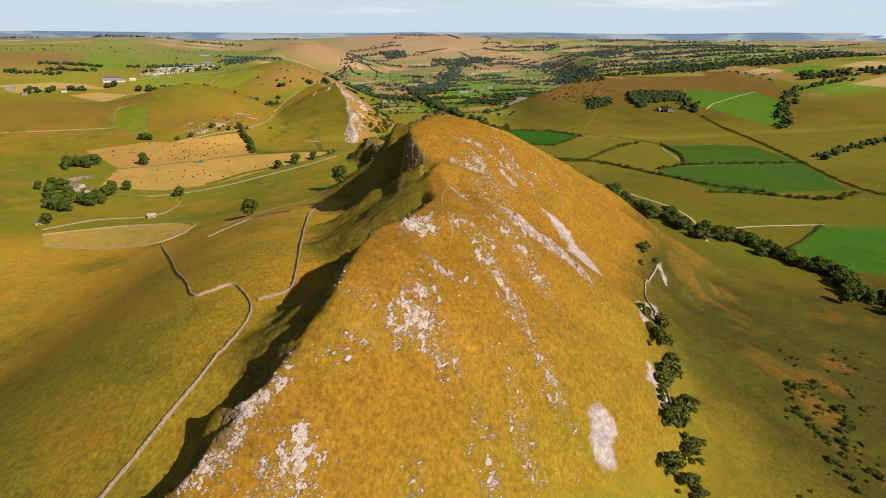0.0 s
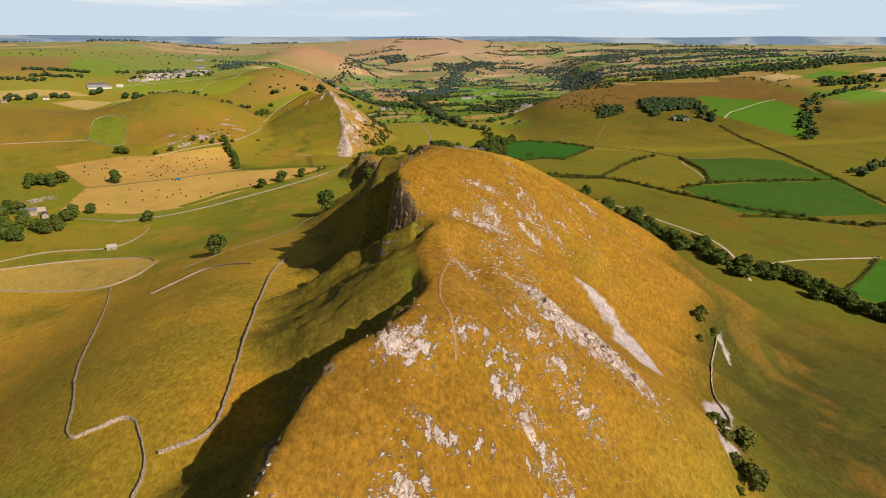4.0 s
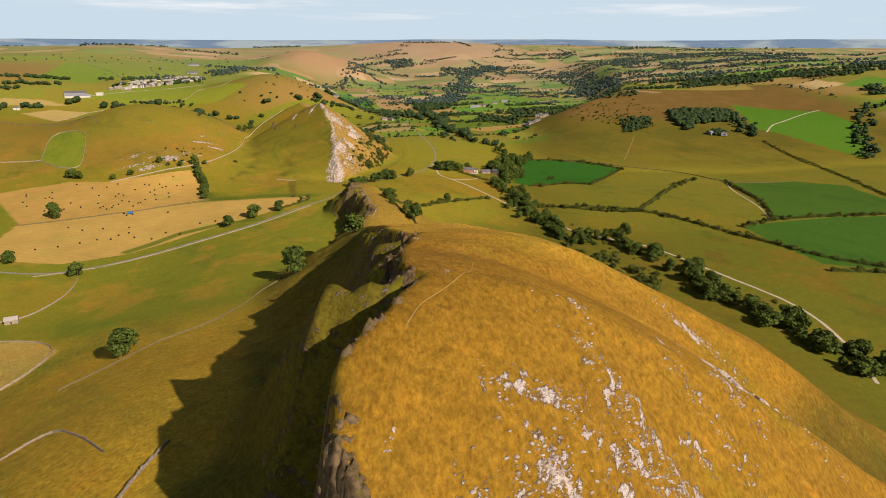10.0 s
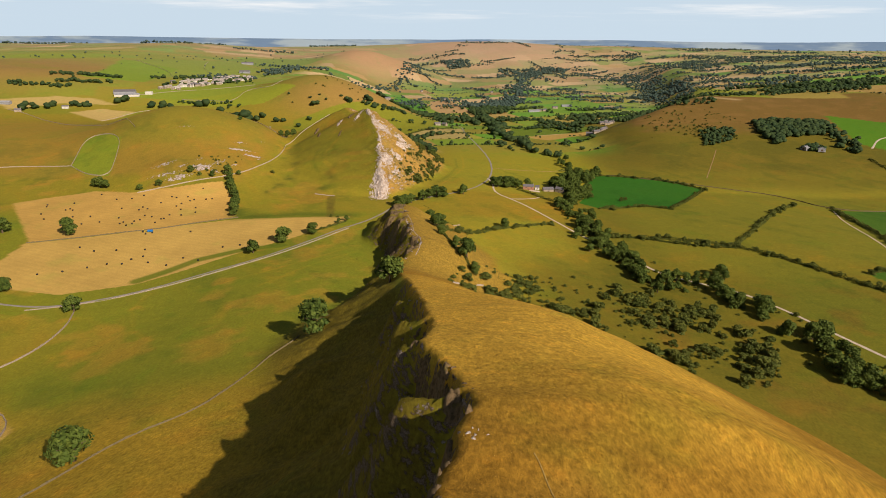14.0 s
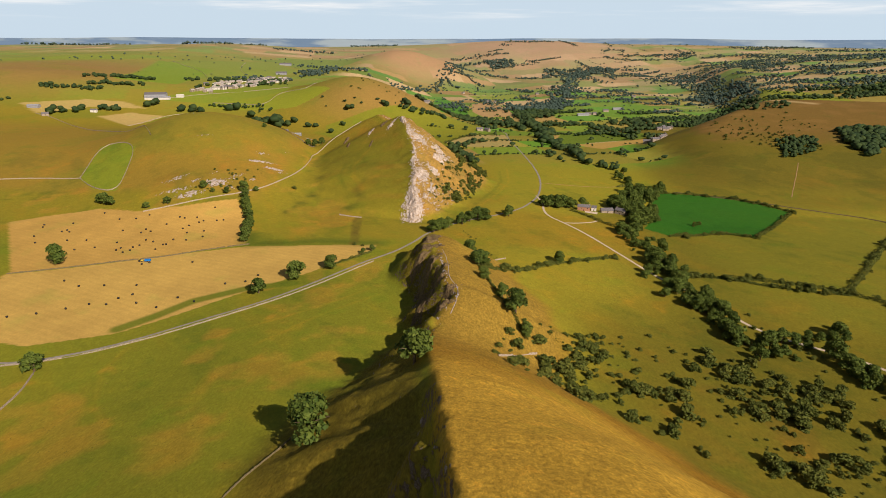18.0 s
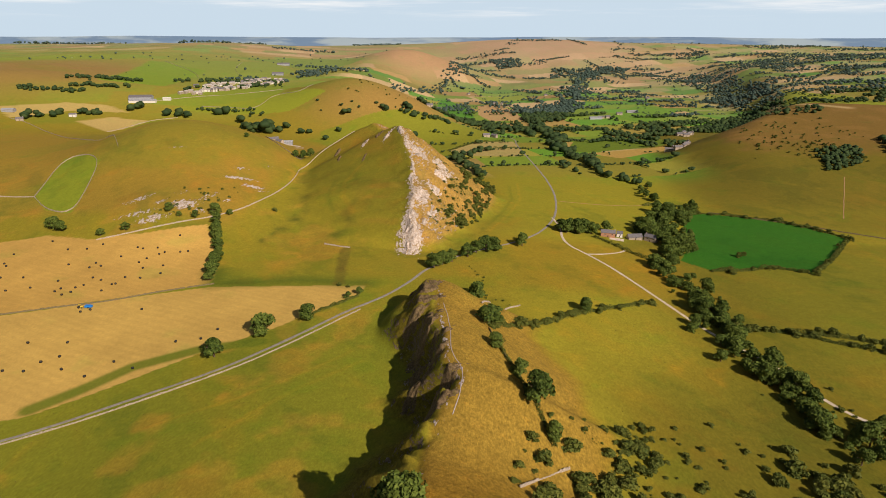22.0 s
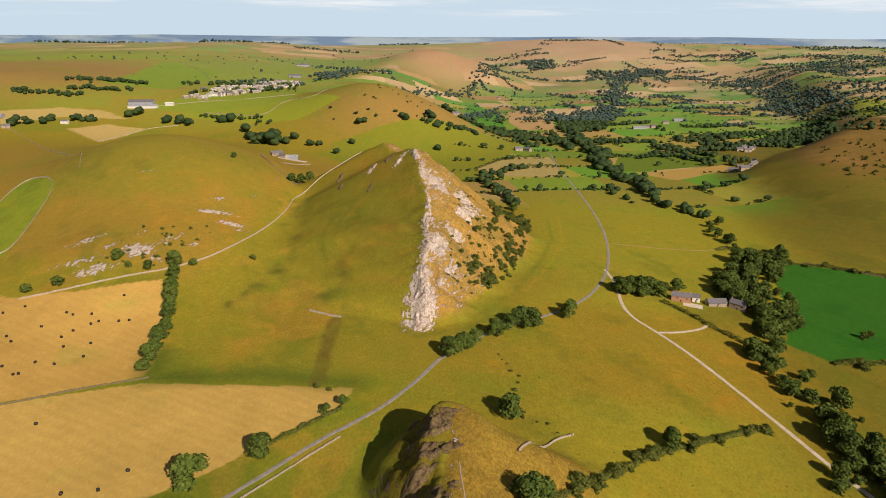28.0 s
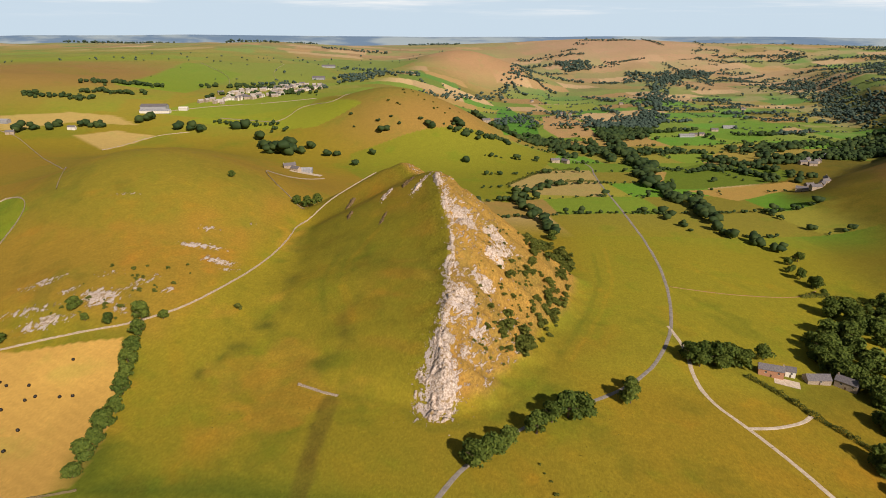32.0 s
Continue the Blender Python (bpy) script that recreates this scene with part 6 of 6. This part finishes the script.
# farm by the white track
house(163, 1244, -12, 15, 7, 5.0, "farm by the track", "brick and stone farmhouse with a grey slate roof", brick_wall)
house(176, 1247, -12, 6, 6, 4.2, "farm by the track", "small white gabled cottage beside the farmhouse", white_paint, windows=2, chimneys=0)
house(191, 1243, 8, 15, 7.5, 3.2, "farm by the track", "low stone outbuilding with a grey slate roof", windows=2, chimneys=0, category="outbuilding", name="outbuilding")
house(208, 1240, -38, 13, 7, 5.0, "farm by the track", "shaded stone farmhouse under tall trees", chimneys=2)
yard(171, 1236, -14, 15, 9)
# stone barn on its own, and the old farm beyond it
house(-262, 727, 18, 9, 5.5, 3.4, "field barns", "small roofed stone field barn by a wall", roof=pale_slates, windows=0, chimneys=0, category="barn", name="field_barn")
house(-405, 858, 30, 16, 9, 5.5, "old farm", "grey stone farmhouse among trees", chimneys=2)
house(-384, 850, -60, 12, 7, 4.0, "old farm", "stone farm building with a slate roof", chimneys=0, windows=2)
house(-420, 872, 20, 10, 7, 4.0, "old farm", "stone farm building with a slate roof", chimneys=0, windows=2)
house(-375, 706, 10, 8, 5, 3.0, "field barns", "small roofed stone field barn by a wall", windows=0, chimneys=0, category="barn", name="field_barn")
yard(-408, 880, 30, 20, 22)
# farm in the hollow behind the limestone hill
house(-366, 1732, 35, 18, 9, 5.5, "valley farm", "stone farmhouse with dark slate roof in the hollow", chimneys=2)
house(-352, 1722, -20, 14, 8, 4.5, "valley farm", "stone farm building with a slate roof", chimneys=0)
barn(-340, 1730, 10, 20, 11, 4.5, "valley farm", "grey sheeted farm shed in a concrete yard")
yard(-335, 1718, 5, 46, 16)
# dairy sheds and houses at the near end of the village
barn(-800, 2072, 12, 52, 20, 6, "village farm", "long grey sheeted cattle shed", roof=slate)
barn(-785, 2050, 12, 60, 14, 4.5, "village farm", "long grey sheeted cattle shed", white_wall)
barn(-742, 2084, 12, 18, 10, 4.5, "village farm", "pale sheeted farm store", white_wall, white_wall)
rng_h = np.random.default_rng(77)
for px, py in along([(-735, 2150), (-690, 2160), (-650, 2190), (-625, 2240), (-612, 2310), (-606, 2390), (-590, 2460), (-600, 2540)], 9, 12, 401):
    house(float(px), float(py), float(rng_h.uniform(0, 90)), float(rng_h.uniform(9, 16)), float(rng_h.uniform(6.5, 8.5)), float(rng_h.uniform(4.2, 5.6)), "village houses", "pale stone village house with a slate roof", white_wall if rng_h.uniform() < 0.3 else None, pale_slates if rng_h.uniform() < 0.65 else slate, windows=2)
for px, py in along([(-731, 2240), (-703, 2330), (-668, 2431), (-638, 2534)], 15, 9, 406):
    house(float(px), float(py), float(rng_h.uniform(0, 90)), float(rng_h.uniform(10, 17)), float(rng_h.uniform(7, 9)), float(rng_h.uniform(4.6, 5.8)), "village houses", "pale stone village house with a slate roof", white_wall if rng_h.uniform() < 0.4 else None, pale_slates if rng_h.uniform() < 0.7 else slate, windows=2)
for px, py in along([(-700, 2200), (-660, 2260), (-645, 2350), (-640, 2440), (-650, 2520)], 13, 12, 402):
    house(float(px), float(py), float(rng_h.uniform(0, 90)), float(rng_h.uniform(9, 15)), float(rng_h.uniform(6.5, 8.5)), float(rng_h.uniform(4.2, 5.6)), "village houses", "pale stone village house with a slate roof", white_wall if rng_h.uniform() < 0.3 else None, pale_slates if rng_h.uniform() < 0.65 else slate, windows=2)
barn(-760, 3060, 10, 46, 18, 6, "plateau farm", "blue grey sheeted sheds on the plateau", roof=slate)
barn(-660, 2680, 10, 36, 16, 6, "plateau farm", "blue grey sheeted sheds on the plateau", roof=slate)
house(-873, 1915, 10, 14, 7, 5, "plateau houses", "white farmhouse among dark trees", white_wall, windows=2)
house(-948, 1852, 30, 14, 8, 4.5, "plateau houses", "stone farmhouse at the plateau edge", windows=2)
barn(-1010, 1905, 5, 26, 12, 5, "plateau houses", "low grey farm shed on the plateau")
# farms of the far valley
for px, py, tt in ((30, 1955, 20), (48, 1962, -40), (392, 1790, 10), (404, 1802, 60), (380, 1804, -20), (414, 1818, 30), (424, 1836, 80), (396, 1822, 15), (482, 2040, 0), (494, 2060, 40), (506, 2076, 70), (470, 2052, 20), (488, 2082, 50), (352, 2390, 0), (372, 2400, 20), (-105, 2087, 30), (-118, 2560, 0), (60, 2750, 20), (80, 2742, 70), (420, 2480, 10), (250, 3000, 20), (-40, 3050, 60), (600, 2900, 10)):
    house(px, py, tt, float(rng_h.uniform(11, 18)), 8, 5, "valley farmhouses", "stone valley farmhouse with a slate roof", windows=2)
for px, py, tt in ((540, 2140, 60), (470, 2540, 8), (335, 2380, 8), (712, 1500, 20), (728, 1496, 70), (-420, 4000, 0)):
    barn(px, py, tt, 34, 12, 4.5, "valley barns", "long grey sheeted barn in the valley")

# ---- bales and machinery on the hay fields ----
def bale_mesh():
    bm = bmesh.new()
    bmesh.ops.create_cone(bm, cap_ends=True, segments=18, radius1=0.66, radius2=0.66, depth=1.22)
    bmesh.ops.bevel(bm, geom=[e for e in bm.edges if abs(e.verts[0].co.z - e.verts[1].co.z) < 1e-4], offset=0.14, segments=2, affect='EDGES')
    for v in bm.verts:
        v.co.z *= 1.0 - 0.06 * math.hypot(v.co.x, v.co.y)
    bmesh.ops.rotate(bm, verts=bm.verts, matrix=Matrix.Rotation(radians(90), 3, 'X'))
    for v in bm.verts:
        v.co.z = max(v.co.z, -0.60) + 0.60
    me = bpy.data.meshes.new("bale")
    bm.to_mesh(me)
    bm.free()
    for p in me.polygons:
        p.use_smooth = True
    me.materials.append(bale_wrap)
    return me


BALE = bale_mesh()


def bale(x, y, r):
    ob = new("bale", BALE)
    s = 1.3
    ob.matrix_basis = Matrix.LocRotScale((x, y, land(x, y) - 0.03), Euler((0, 0, r)), (s, s, s))
    tagged(ob, "round hay bale in shiny black wrap on stubble", "bale", "bales on the hay field")


rng_b = np.random.default_rng(55)
for x, y in within([(-392, 1000), (-470, 1120), (-416, 1158), (-304, 1152), (-250, 1170), (-214, 1100), (-240, 1058), (-310, 1026)], 50, 403):
    bale(x, y, float(rng_b.uniform(0, 3.1)))
for x, y in along([(-330, 905), (-270, 925), (-215, 935), (-190, 950), (-160, 985)], 17, 4, 404):
    bale(float(x), float(y), float(rng_b.uniform(0, 3.1)))
for x, y in within([(-380, 900), (-320, 1000), (-230, 1030), (-260, 930)], 9, 405):
    bale(x, y, float(rng_b.uniform(0, 3.1)))


def wheel(parent, x, y, r, w):
    bm = bmesh.new()
    bmesh.ops.create_cone(bm, cap_ends=True, segments=20, radius1=r, radius2=r, depth=w)
    bmesh.ops.bevel(bm, geom=[e for e in bm.edges if abs(e.verts[0].co.z - e.verts[1].co.z) < 1e-4], offset=w * 0.2, segments=2, affect='EDGES')
    bmesh.ops.transform(bm, matrix=Matrix.Translation((x, y, r)) @ Matrix.Rotation(radians(90), 4, 'X'), verts=bm.verts)
    me = bpy.data.meshes.new("wheel")
    bm.to_mesh(me)
    bm.free()
    me.materials.append(rubber)
    return part("wheel", me, parent)


def tractor(x, y, turn):
    e = new("tractor")
    e.matrix_basis = pose(x, y, land(x, y), 0, 0, turn)
    part("bonnet", box_mesh("bonnet", (0.4, -0.45, 0.8), (2.3, 0.45, 1.6), yellow_paint), e)
    part("cab", box_mesh("cab", (-1.1, -0.7, 1.0), (0.4, 0.7, 2.6), glass_dark), e)
    part("cab_roof", box_mesh("cab_roof", (-1.2, -0.8, 2.6), (0.5, 0.8, 2.8), yellow_paint), e)
    for wx, r, w in ((-0.7, 0.85, 0.5), (1.8, 0.5, 0.35)):
        wheel(e, wx, -0.95, r, w), wheel(e, wx, 0.95, r, w)
    tagged(e, "small yellow tractor parked on the hay stubble", "tractor")
    b = new("baler")
    b.matrix_basis = pose(x + 6.5 * math.cos(radians(turn)), y + 6.5 * math.sin(radians(turn)), land(x + 6, y), 0, 0, turn)
    part("body", box_mesh("body", (-2.4, -1.2, 0.6), (1.8, 1.2, 2.3), blue_paint), b)
    part("tailgate", box_mesh("tailgate", (1.8, -1.15, 0.7), (3.0, 1.15, 2.0), blue_paint), b)
    part("drawbar", box_mesh("drawbar", (-3.8, -0.12, 0.6), (-2.4, 0.12, 0.8), rubber), b)
    wheel(b, 0.2, -1.4, 0.55, 0.4), wheel(b, 0.2, 1.4, 0.55, 0.4)
    tagged(b, "blue baling machine standing on the hay stubble", "baler")


tractor(-286, 1018, 8)

# ---- limestone outcrops ----
def rock_mesh(seed, stone):
    rng = np.random.default_rng(seed)
    v, f = ICO2
    v = v.copy()
    # cut by a few planes for a blocky, jointed shape
    for _ in range(11):
        d = rng.normal(0, 1, 3)
        d /= np.linalg.norm(d)
        k = rng.uniform(0.38, 0.72)
        over = np.maximum(v @ d - k, 0)
        v = v - over[:, None] * d * 0.95
    v += rng.normal(0, 0.035, v.shape)
    v *= np.array([1.0, rng.uniform(0.6, 0.9), rng.uniform(0.5, 0.85)])
    return fast_mesh("rock", v, f, stone)


def joints(x, y, size, seed):
    """Blocks between joints: a number for each block, and the distance to its edge (0 at a joint)."""
    x, y = x / size, y / size
    ix, iy = np.floor(x), np.floor(y)
    near, second, block = np.full(x.shape, 9.0), np.full(x.shape, 9.0), np.zeros(x.shape)
    for a in (-1, 0, 1):
        for b in (-1, 0, 1):
            jx, jy = ix + a, iy + b
            d = np.hypot(jx + 0.5 + 0.45 * lattice(jx, jy, seed) - x, jy + 0.5 + 0.45 * lattice(jx, jy, seed + 1) - y)
            closer = d < near
            second = np.where(closer, near, np.minimum(second, d))
            block = np.where(closer, lattice(jx, jy, seed + 2), block)
            near = np.minimum(near, d)
    return block, second - near


def bedrock(cx, cy, z0, a, b, turn, rise, seed, stone, step=0.6, grain=2.2, broken=0.0):
    """Jointed rock that breaks through the turf: blocks of uneven height, split by cracks, sinking at a ragged edge."""
    u = np.arange(-1.5 * a, 1.5 * a + step, step)
    v = np.arange(-1.5 * b, 1.5 * b + step, step)
    U, V = (g.ravel() for g in np.meshgrid(u, v))
    rng = np.random.default_rng(seed)
    U, V = U + rng.uniform(-0.3, 0.3, len(U)) * step, V + rng.uniform(-0.3, 0.3, len(V)) * step
    c, s = math.cos(radians(turn)), math.sin(radians(turn))
    x, y = cx + U * c - V * s, cy + U * s + V * c
    w = 1 - np.hypot(U / (1.2 * a), V / (1.2 * b)) + 0.55 * fbm(U, V, 0.9 * min(a, b) + 2, 3, seed)
    w = w + broken * (2.4 * fbm(U * 0.6, V, 3.2, 3, seed + 5, 0.6) - 0.62)
    b1, e1 = joints(U * 0.55, V, grain, seed)
    b2, e2 = joints(U * 0.8, V, grain * 0.4, seed + 9)
    d = rise * sstep(0.0, 0.5, w) * (0.42 + 0.38 * b1 + 0.16 * b2 + 0.3 * fbm(U, V, 5, 3, seed + 4))
    d = d - rise * 0.35 * sstep(0.22, 0.0, e1) - rise * 0.12 * sstep(0.2, 0.0, e2)
    d = np.where(w > 0.03, d - 0.05, -0.7)
    z = sheet_z(x, y) + d
    n, k = len(u), len(v)
    i = (np.arange(k - 1)[:, None] * n + np.arange(n - 1)[None]).ravel()
    quads = np.stack([i, i + 1, i + n + 1, i + n], 1)
    proud = (d[quads] > -0.4).any(1).reshape(k - 1, n - 1)
    verts = np.c_[x - cx, y - cy, z - z0]
    # every body of rock that stands apart is a mesh of its own
    meshes, left = [], {(int(r), int(q)) for r, q in np.argwhere(proud)}
    while left:
        heap, body = [left.pop()], []
        while heap:
            r, q = heap.pop()
            body.append(r * (n - 1) + q)
            for cell in ((r + 1, q), (r - 1, q), (r, q + 1), (r, q - 1), (r + 1, q + 1), (r - 1, q - 1), (r + 1, q - 1), (r - 1, q + 1)):
                if cell in left:
                    left.remove(cell)
                    heap.append(cell)
        if len(body) > 14:
            used, faces = np.unique(quads[body], return_inverse=True)
            meshes.append(fast_mesh("bedrock", verts[used], faces.reshape(-1, 4), stone))
    return meshes


ROCK_KINDS = [rock_mesh(900 + k, limestone) for k in range(8)]
DARK_KINDS = [rock_mesh(920 + k, dark_stone) for k in range(8)]
rng_r = np.random.default_rng(31)


def outcrop(cx, cy, a, b, turn, count, big, label="pale weathered limestone outcrop breaking through dry grass", dark=False, tall=1.0, rise=0.0, broken=0.0):
    e = new("limestone_outcrop")
    z0 = land(cx, cy)
    e.matrix_basis = Matrix.Translation((cx, cy, z0))
    c, s = math.cos(radians(turn)), math.sin(radians(turn))
    kinds = DARK_KINDS if dark else ROCK_KINDS
    if rise:
        for me in bedrock(cx, cy, z0, a, b, turn, rise, int(abs(cx * 7 + cy * 3)) + 11, dark_stone if dark else limestone, 0.5 if cy < 700 else 0.8, 2.2 if rise < 3 else 3.4, broken):
            part("bedrock", me, e)
    for _ in range(count):
        u, v = rng_r.normal(0, 0.5) * a, rng_r.normal(0, 0.5) * b
        x, y = cx + u * c - v * s, cy + u * s + v * c
        r = big * float(rng_r.uniform(0.35, 1.0)) ** 1.5
        ob = new("rock", kinds[int(rng_r.integers(0, 8))])
        ob.parent = e
        ob.matrix_basis = Matrix.LocRotScale((x - cx, y - cy, land(x, y) - z0 - r * (0.45 if dark else 0.12 if r < 2 else 0.32 * tall)), Euler((float(rng_r.normal(0, 0.25)), float(rng_r.normal(0, 0.25)), radians(turn) + float(rng_r.normal(0, 0.5)))), (r * 1.35, r, r * tall * float(rng_r.uniform(0.6, 1.1))))
    return tagged(e, label, "rock outcrop", "limestone outcrops")


for cx, cy, a, b, turn, s in ROCKS:
    k = 1.0 if s > 0.9 else 0.6
    outcrop(cx, cy, a * k, b * k, turn, int(8 + 14 * (s - 0.5)), 0.5 + 1.2 * max(0, s - 0.58), rise=(0.5 + 1.6 * (s - 0.55)) if s > 0.69 else 0.0, broken=0.6)
for cx, cy, a, b, turn, s in PEAK_ROCKS:
    outcrop(cx, cy, a, b, turn, 4, 1.2, "pale limestone crag on the pointed hill", rise=1.0 + 4.0 * (s - 0.55), broken=0.6)
for cx, cy, a, b, turn, rise in PEAK_CRAGS:
    outcrop(cx, cy, a, b, turn, 3, 1.3, "tall pale limestone buttress on the crest of the pointed hill", rise=rise)
for cx, cy, a, b, turn, rise in ((-168, 1405, 7, 3, 75, 3.0), (-158, 1372, 8, 2.5, 100, 3.4), (-120, 1345, 8, 2, 80, 1.4), (-106, 1382, 9, 3, 60, 3.0)):
    outcrop(cx, cy, a, b, turn, 3, 1.2, "grey brown crag on the grassy flank of the pointed hill", True, 1.3, rise)
outcrop(73, 287, 14, 7, 118, 12, 1.8, "large pale limestone crag on the sunny slope", rise=3.0, broken=0.4)
outcrop(89, 278, 12, 6, 120, 10, 1.6, "large pale limestone crag on the sunny slope", rise=2.4, broken=0.5)
outcrop(137, 416, 11, 3, 125, 8, 1.4, "large pale limestone crag on the sunny slope", rise=2.4, broken=0.4)
for cx, cy, a, b, turn, s in SCARS[2:9]:
    outcrop(cx, cy, a, b, turn, 4, 0.8, "flat limestone scar in brown hill pasture", rise=0.7, broken=0.7)
for cx, cy in ((17, 345), (21, 341), (14, 350), (20, 350)):
    outcrop(cx, cy, 5, 4, 95, 4, 2.0, "tall brown limestone crag below the ridge top", True, 1.9, 2.6)
# crags along the shady edge of the ridge, their stone coloured darker for shade
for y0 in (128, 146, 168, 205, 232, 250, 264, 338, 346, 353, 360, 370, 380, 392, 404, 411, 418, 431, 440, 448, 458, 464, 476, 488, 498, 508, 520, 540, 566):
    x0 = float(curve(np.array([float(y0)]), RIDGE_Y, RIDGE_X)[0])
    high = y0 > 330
    outcrop(x0 - (3.5 if high else 2.5), y0, 7, 3.6, 92, 3, 1.5 if high else 1.1, "brown limestone crag on the shady ridge edge, shade in its colour", True, 1.6, 2.6 if high else 1.8, 0.35)
# pale ledges that catch the sun at the lip of the crags
for x0, y0 in ((29, 349), (44, 404), (41, 466), (-30, 162), (-14, 196), (6, 246)):
    outcrop(x0, y0, 4, 1.6, 80, 9, 0.8, "pale limestone ledge at the lip of the crag")
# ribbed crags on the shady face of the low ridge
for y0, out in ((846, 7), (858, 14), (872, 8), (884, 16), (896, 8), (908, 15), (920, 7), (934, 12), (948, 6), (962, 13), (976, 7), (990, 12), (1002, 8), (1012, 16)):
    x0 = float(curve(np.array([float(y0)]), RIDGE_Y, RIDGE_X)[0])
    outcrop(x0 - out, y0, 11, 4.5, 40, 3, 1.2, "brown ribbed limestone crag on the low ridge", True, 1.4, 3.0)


def loose_stones():
    rng = np.random.default_rng(32)
    n = 24000
    g = ROCKS + PEAK_ROCKS
    w = np.array([r[2] * r[3] * r[5] * (0.18 if r[1] > 1000 else 1.0) for r in g])
    i = rng.choice(len(g), n, p=w / w.sum())
    g = np.array(g)[i]
    u, v = rng.normal(0, 0.72, n) * g[:, 2], rng.normal(0, 0.75, n) * g[:, 3]
    t = np.radians(g[:, 4])
    x, y = g[:, 0] + u * np.cos(t) - v * np.sin(t), g[:, 1] + u * np.sin(t) + v * np.cos(t)
    # they lie in drifts, with turf between
    keep = fbm(x, y, 4.5, 3, 132, 0.6) > rng.uniform(-0.25, 0.3, n)
    x, y = x[keep], y[keep]
    n = len(x)
    r = 0.10 + 0.46 * rng.uniform(0, 1, n) ** 3.0
    v0, f0 = ICO1
    j = rng.uniform(0.6, 1.3, (n, len(v0)))
    p = np.c_[x, y, sheet_z(x, y) + r * 0.15][:, None, :] + v0[None] * (r[:, None] * j)[..., None] * np.array([1.3, 1.0, 0.5])
    f = f0[None] + (np.arange(n) * len(v0))[:, None, None]
    me = fast_mesh("loose_stones", p.reshape(-1, 3), f.reshape(-1, 3), limestone)
    tagged(new("loose_stones", me), "loose pale limestone fragments scattered on dry turf", "stones", kind="stuff")


loose_stones()


def tussocks():
    """Dry grass tufts on the parts of the ridge that lie closest under the flight."""
    rng = np.random.default_rng(33)
    n = 70000
    y = rng.uniform(100, 800, n)
    xc = curve(y, RIDGE_Y, RIDGE_X)
    x = xc + rng.uniform(-6, 1, n) ** 1 + np.abs(rng.normal(0, 45, n))
    keep = fbm(x, y, 9, 3, 99) > -0.15
    x, y = x[keep], y[keep]
    n = len(x)
    h = rng.uniform(0.06, 0.19, n)
    a = rng.uniform(0, math.pi, n)
    w = rng.uniform(0.10, 0.28, n)
    lean = rng.normal(0, 0.3, (n, 2)) + np.array([0.1, -0.25])
    base = np.c_[x, y, sheet_z(x, y) - 0.05]
    d = np.c_[np.cos(a) * w, np.sin(a) * w, 0 * a]
    top = base + np.c_[lean * h[:, None], h]
    v = np.stack([base - d, base + d, top + d * 0.35, top - d * 0.35], 1).reshape(-1, 3)
    me = fast_mesh("grass_tussocks", v, quad_faces(n), grass_blade)
    tagged(new("grass_tussocks", me), "dry golden grass tussocks on the ridge", "grass", kind="stuff")


def rushes():
    """Dark tufts of rush and thistle dotted over the pastures, in loose drifts."""
    rng = np.random.default_rng(34)
    x = np.concatenate([rng.uniform(36, 210, 5200), rng.uniform(-330, 0, 3600), rng.uniform(-200, -60, 1800)])
    y = np.concatenate([rng.uniform(850, 1235, 5200), rng.uniform(640, 960, 3600), rng.uniform(1075, 1330, 1800)])
    keep = (fbm(x, y, 38, 3, 151) > rng.uniform(-0.1, 0.7, len(x))) & ~inside(HAY_LOW, x, y)
    keep &= near_line(ROAD, x, y, 6.0) == 0
    x, y = x[keep], y[keep]
    blades = 7
    n = len(x) * blades
    size = np.repeat(rng.uniform(0.12, 0.42, len(x)), blades)
    px, py = np.repeat(x, blades) + rng.normal(0, 0.45, n) * size, np.repeat(y, blades) + rng.normal(0, 0.45, n) * size
    a = rng.uniform(0, math.pi, n)
    base = np.c_[px, py, sheet_z(px, py) - 0.04]
    d = np.c_[np.cos(a), np.sin(a), 0 * a] * (size * 0.45)[:, None]
    top = base + np.c_[rng.normal(0, 0.2, (n, 2)) * size[:, None], size * rng.uniform(0.6, 1.1, n)]
    v = np.stack([base - d, base + d, top + d * 0.4, top - d * 0.4], 1).reshape(-1, 3)
    me = fast_mesh("rush_tufts", v, quad_faces(n), rush_blade)
    tagged(new("rush_tufts", me), "dark olive rush and thistle tufts dotted over pasture", "grass", kind="stuff")


tussocks()
rushes()
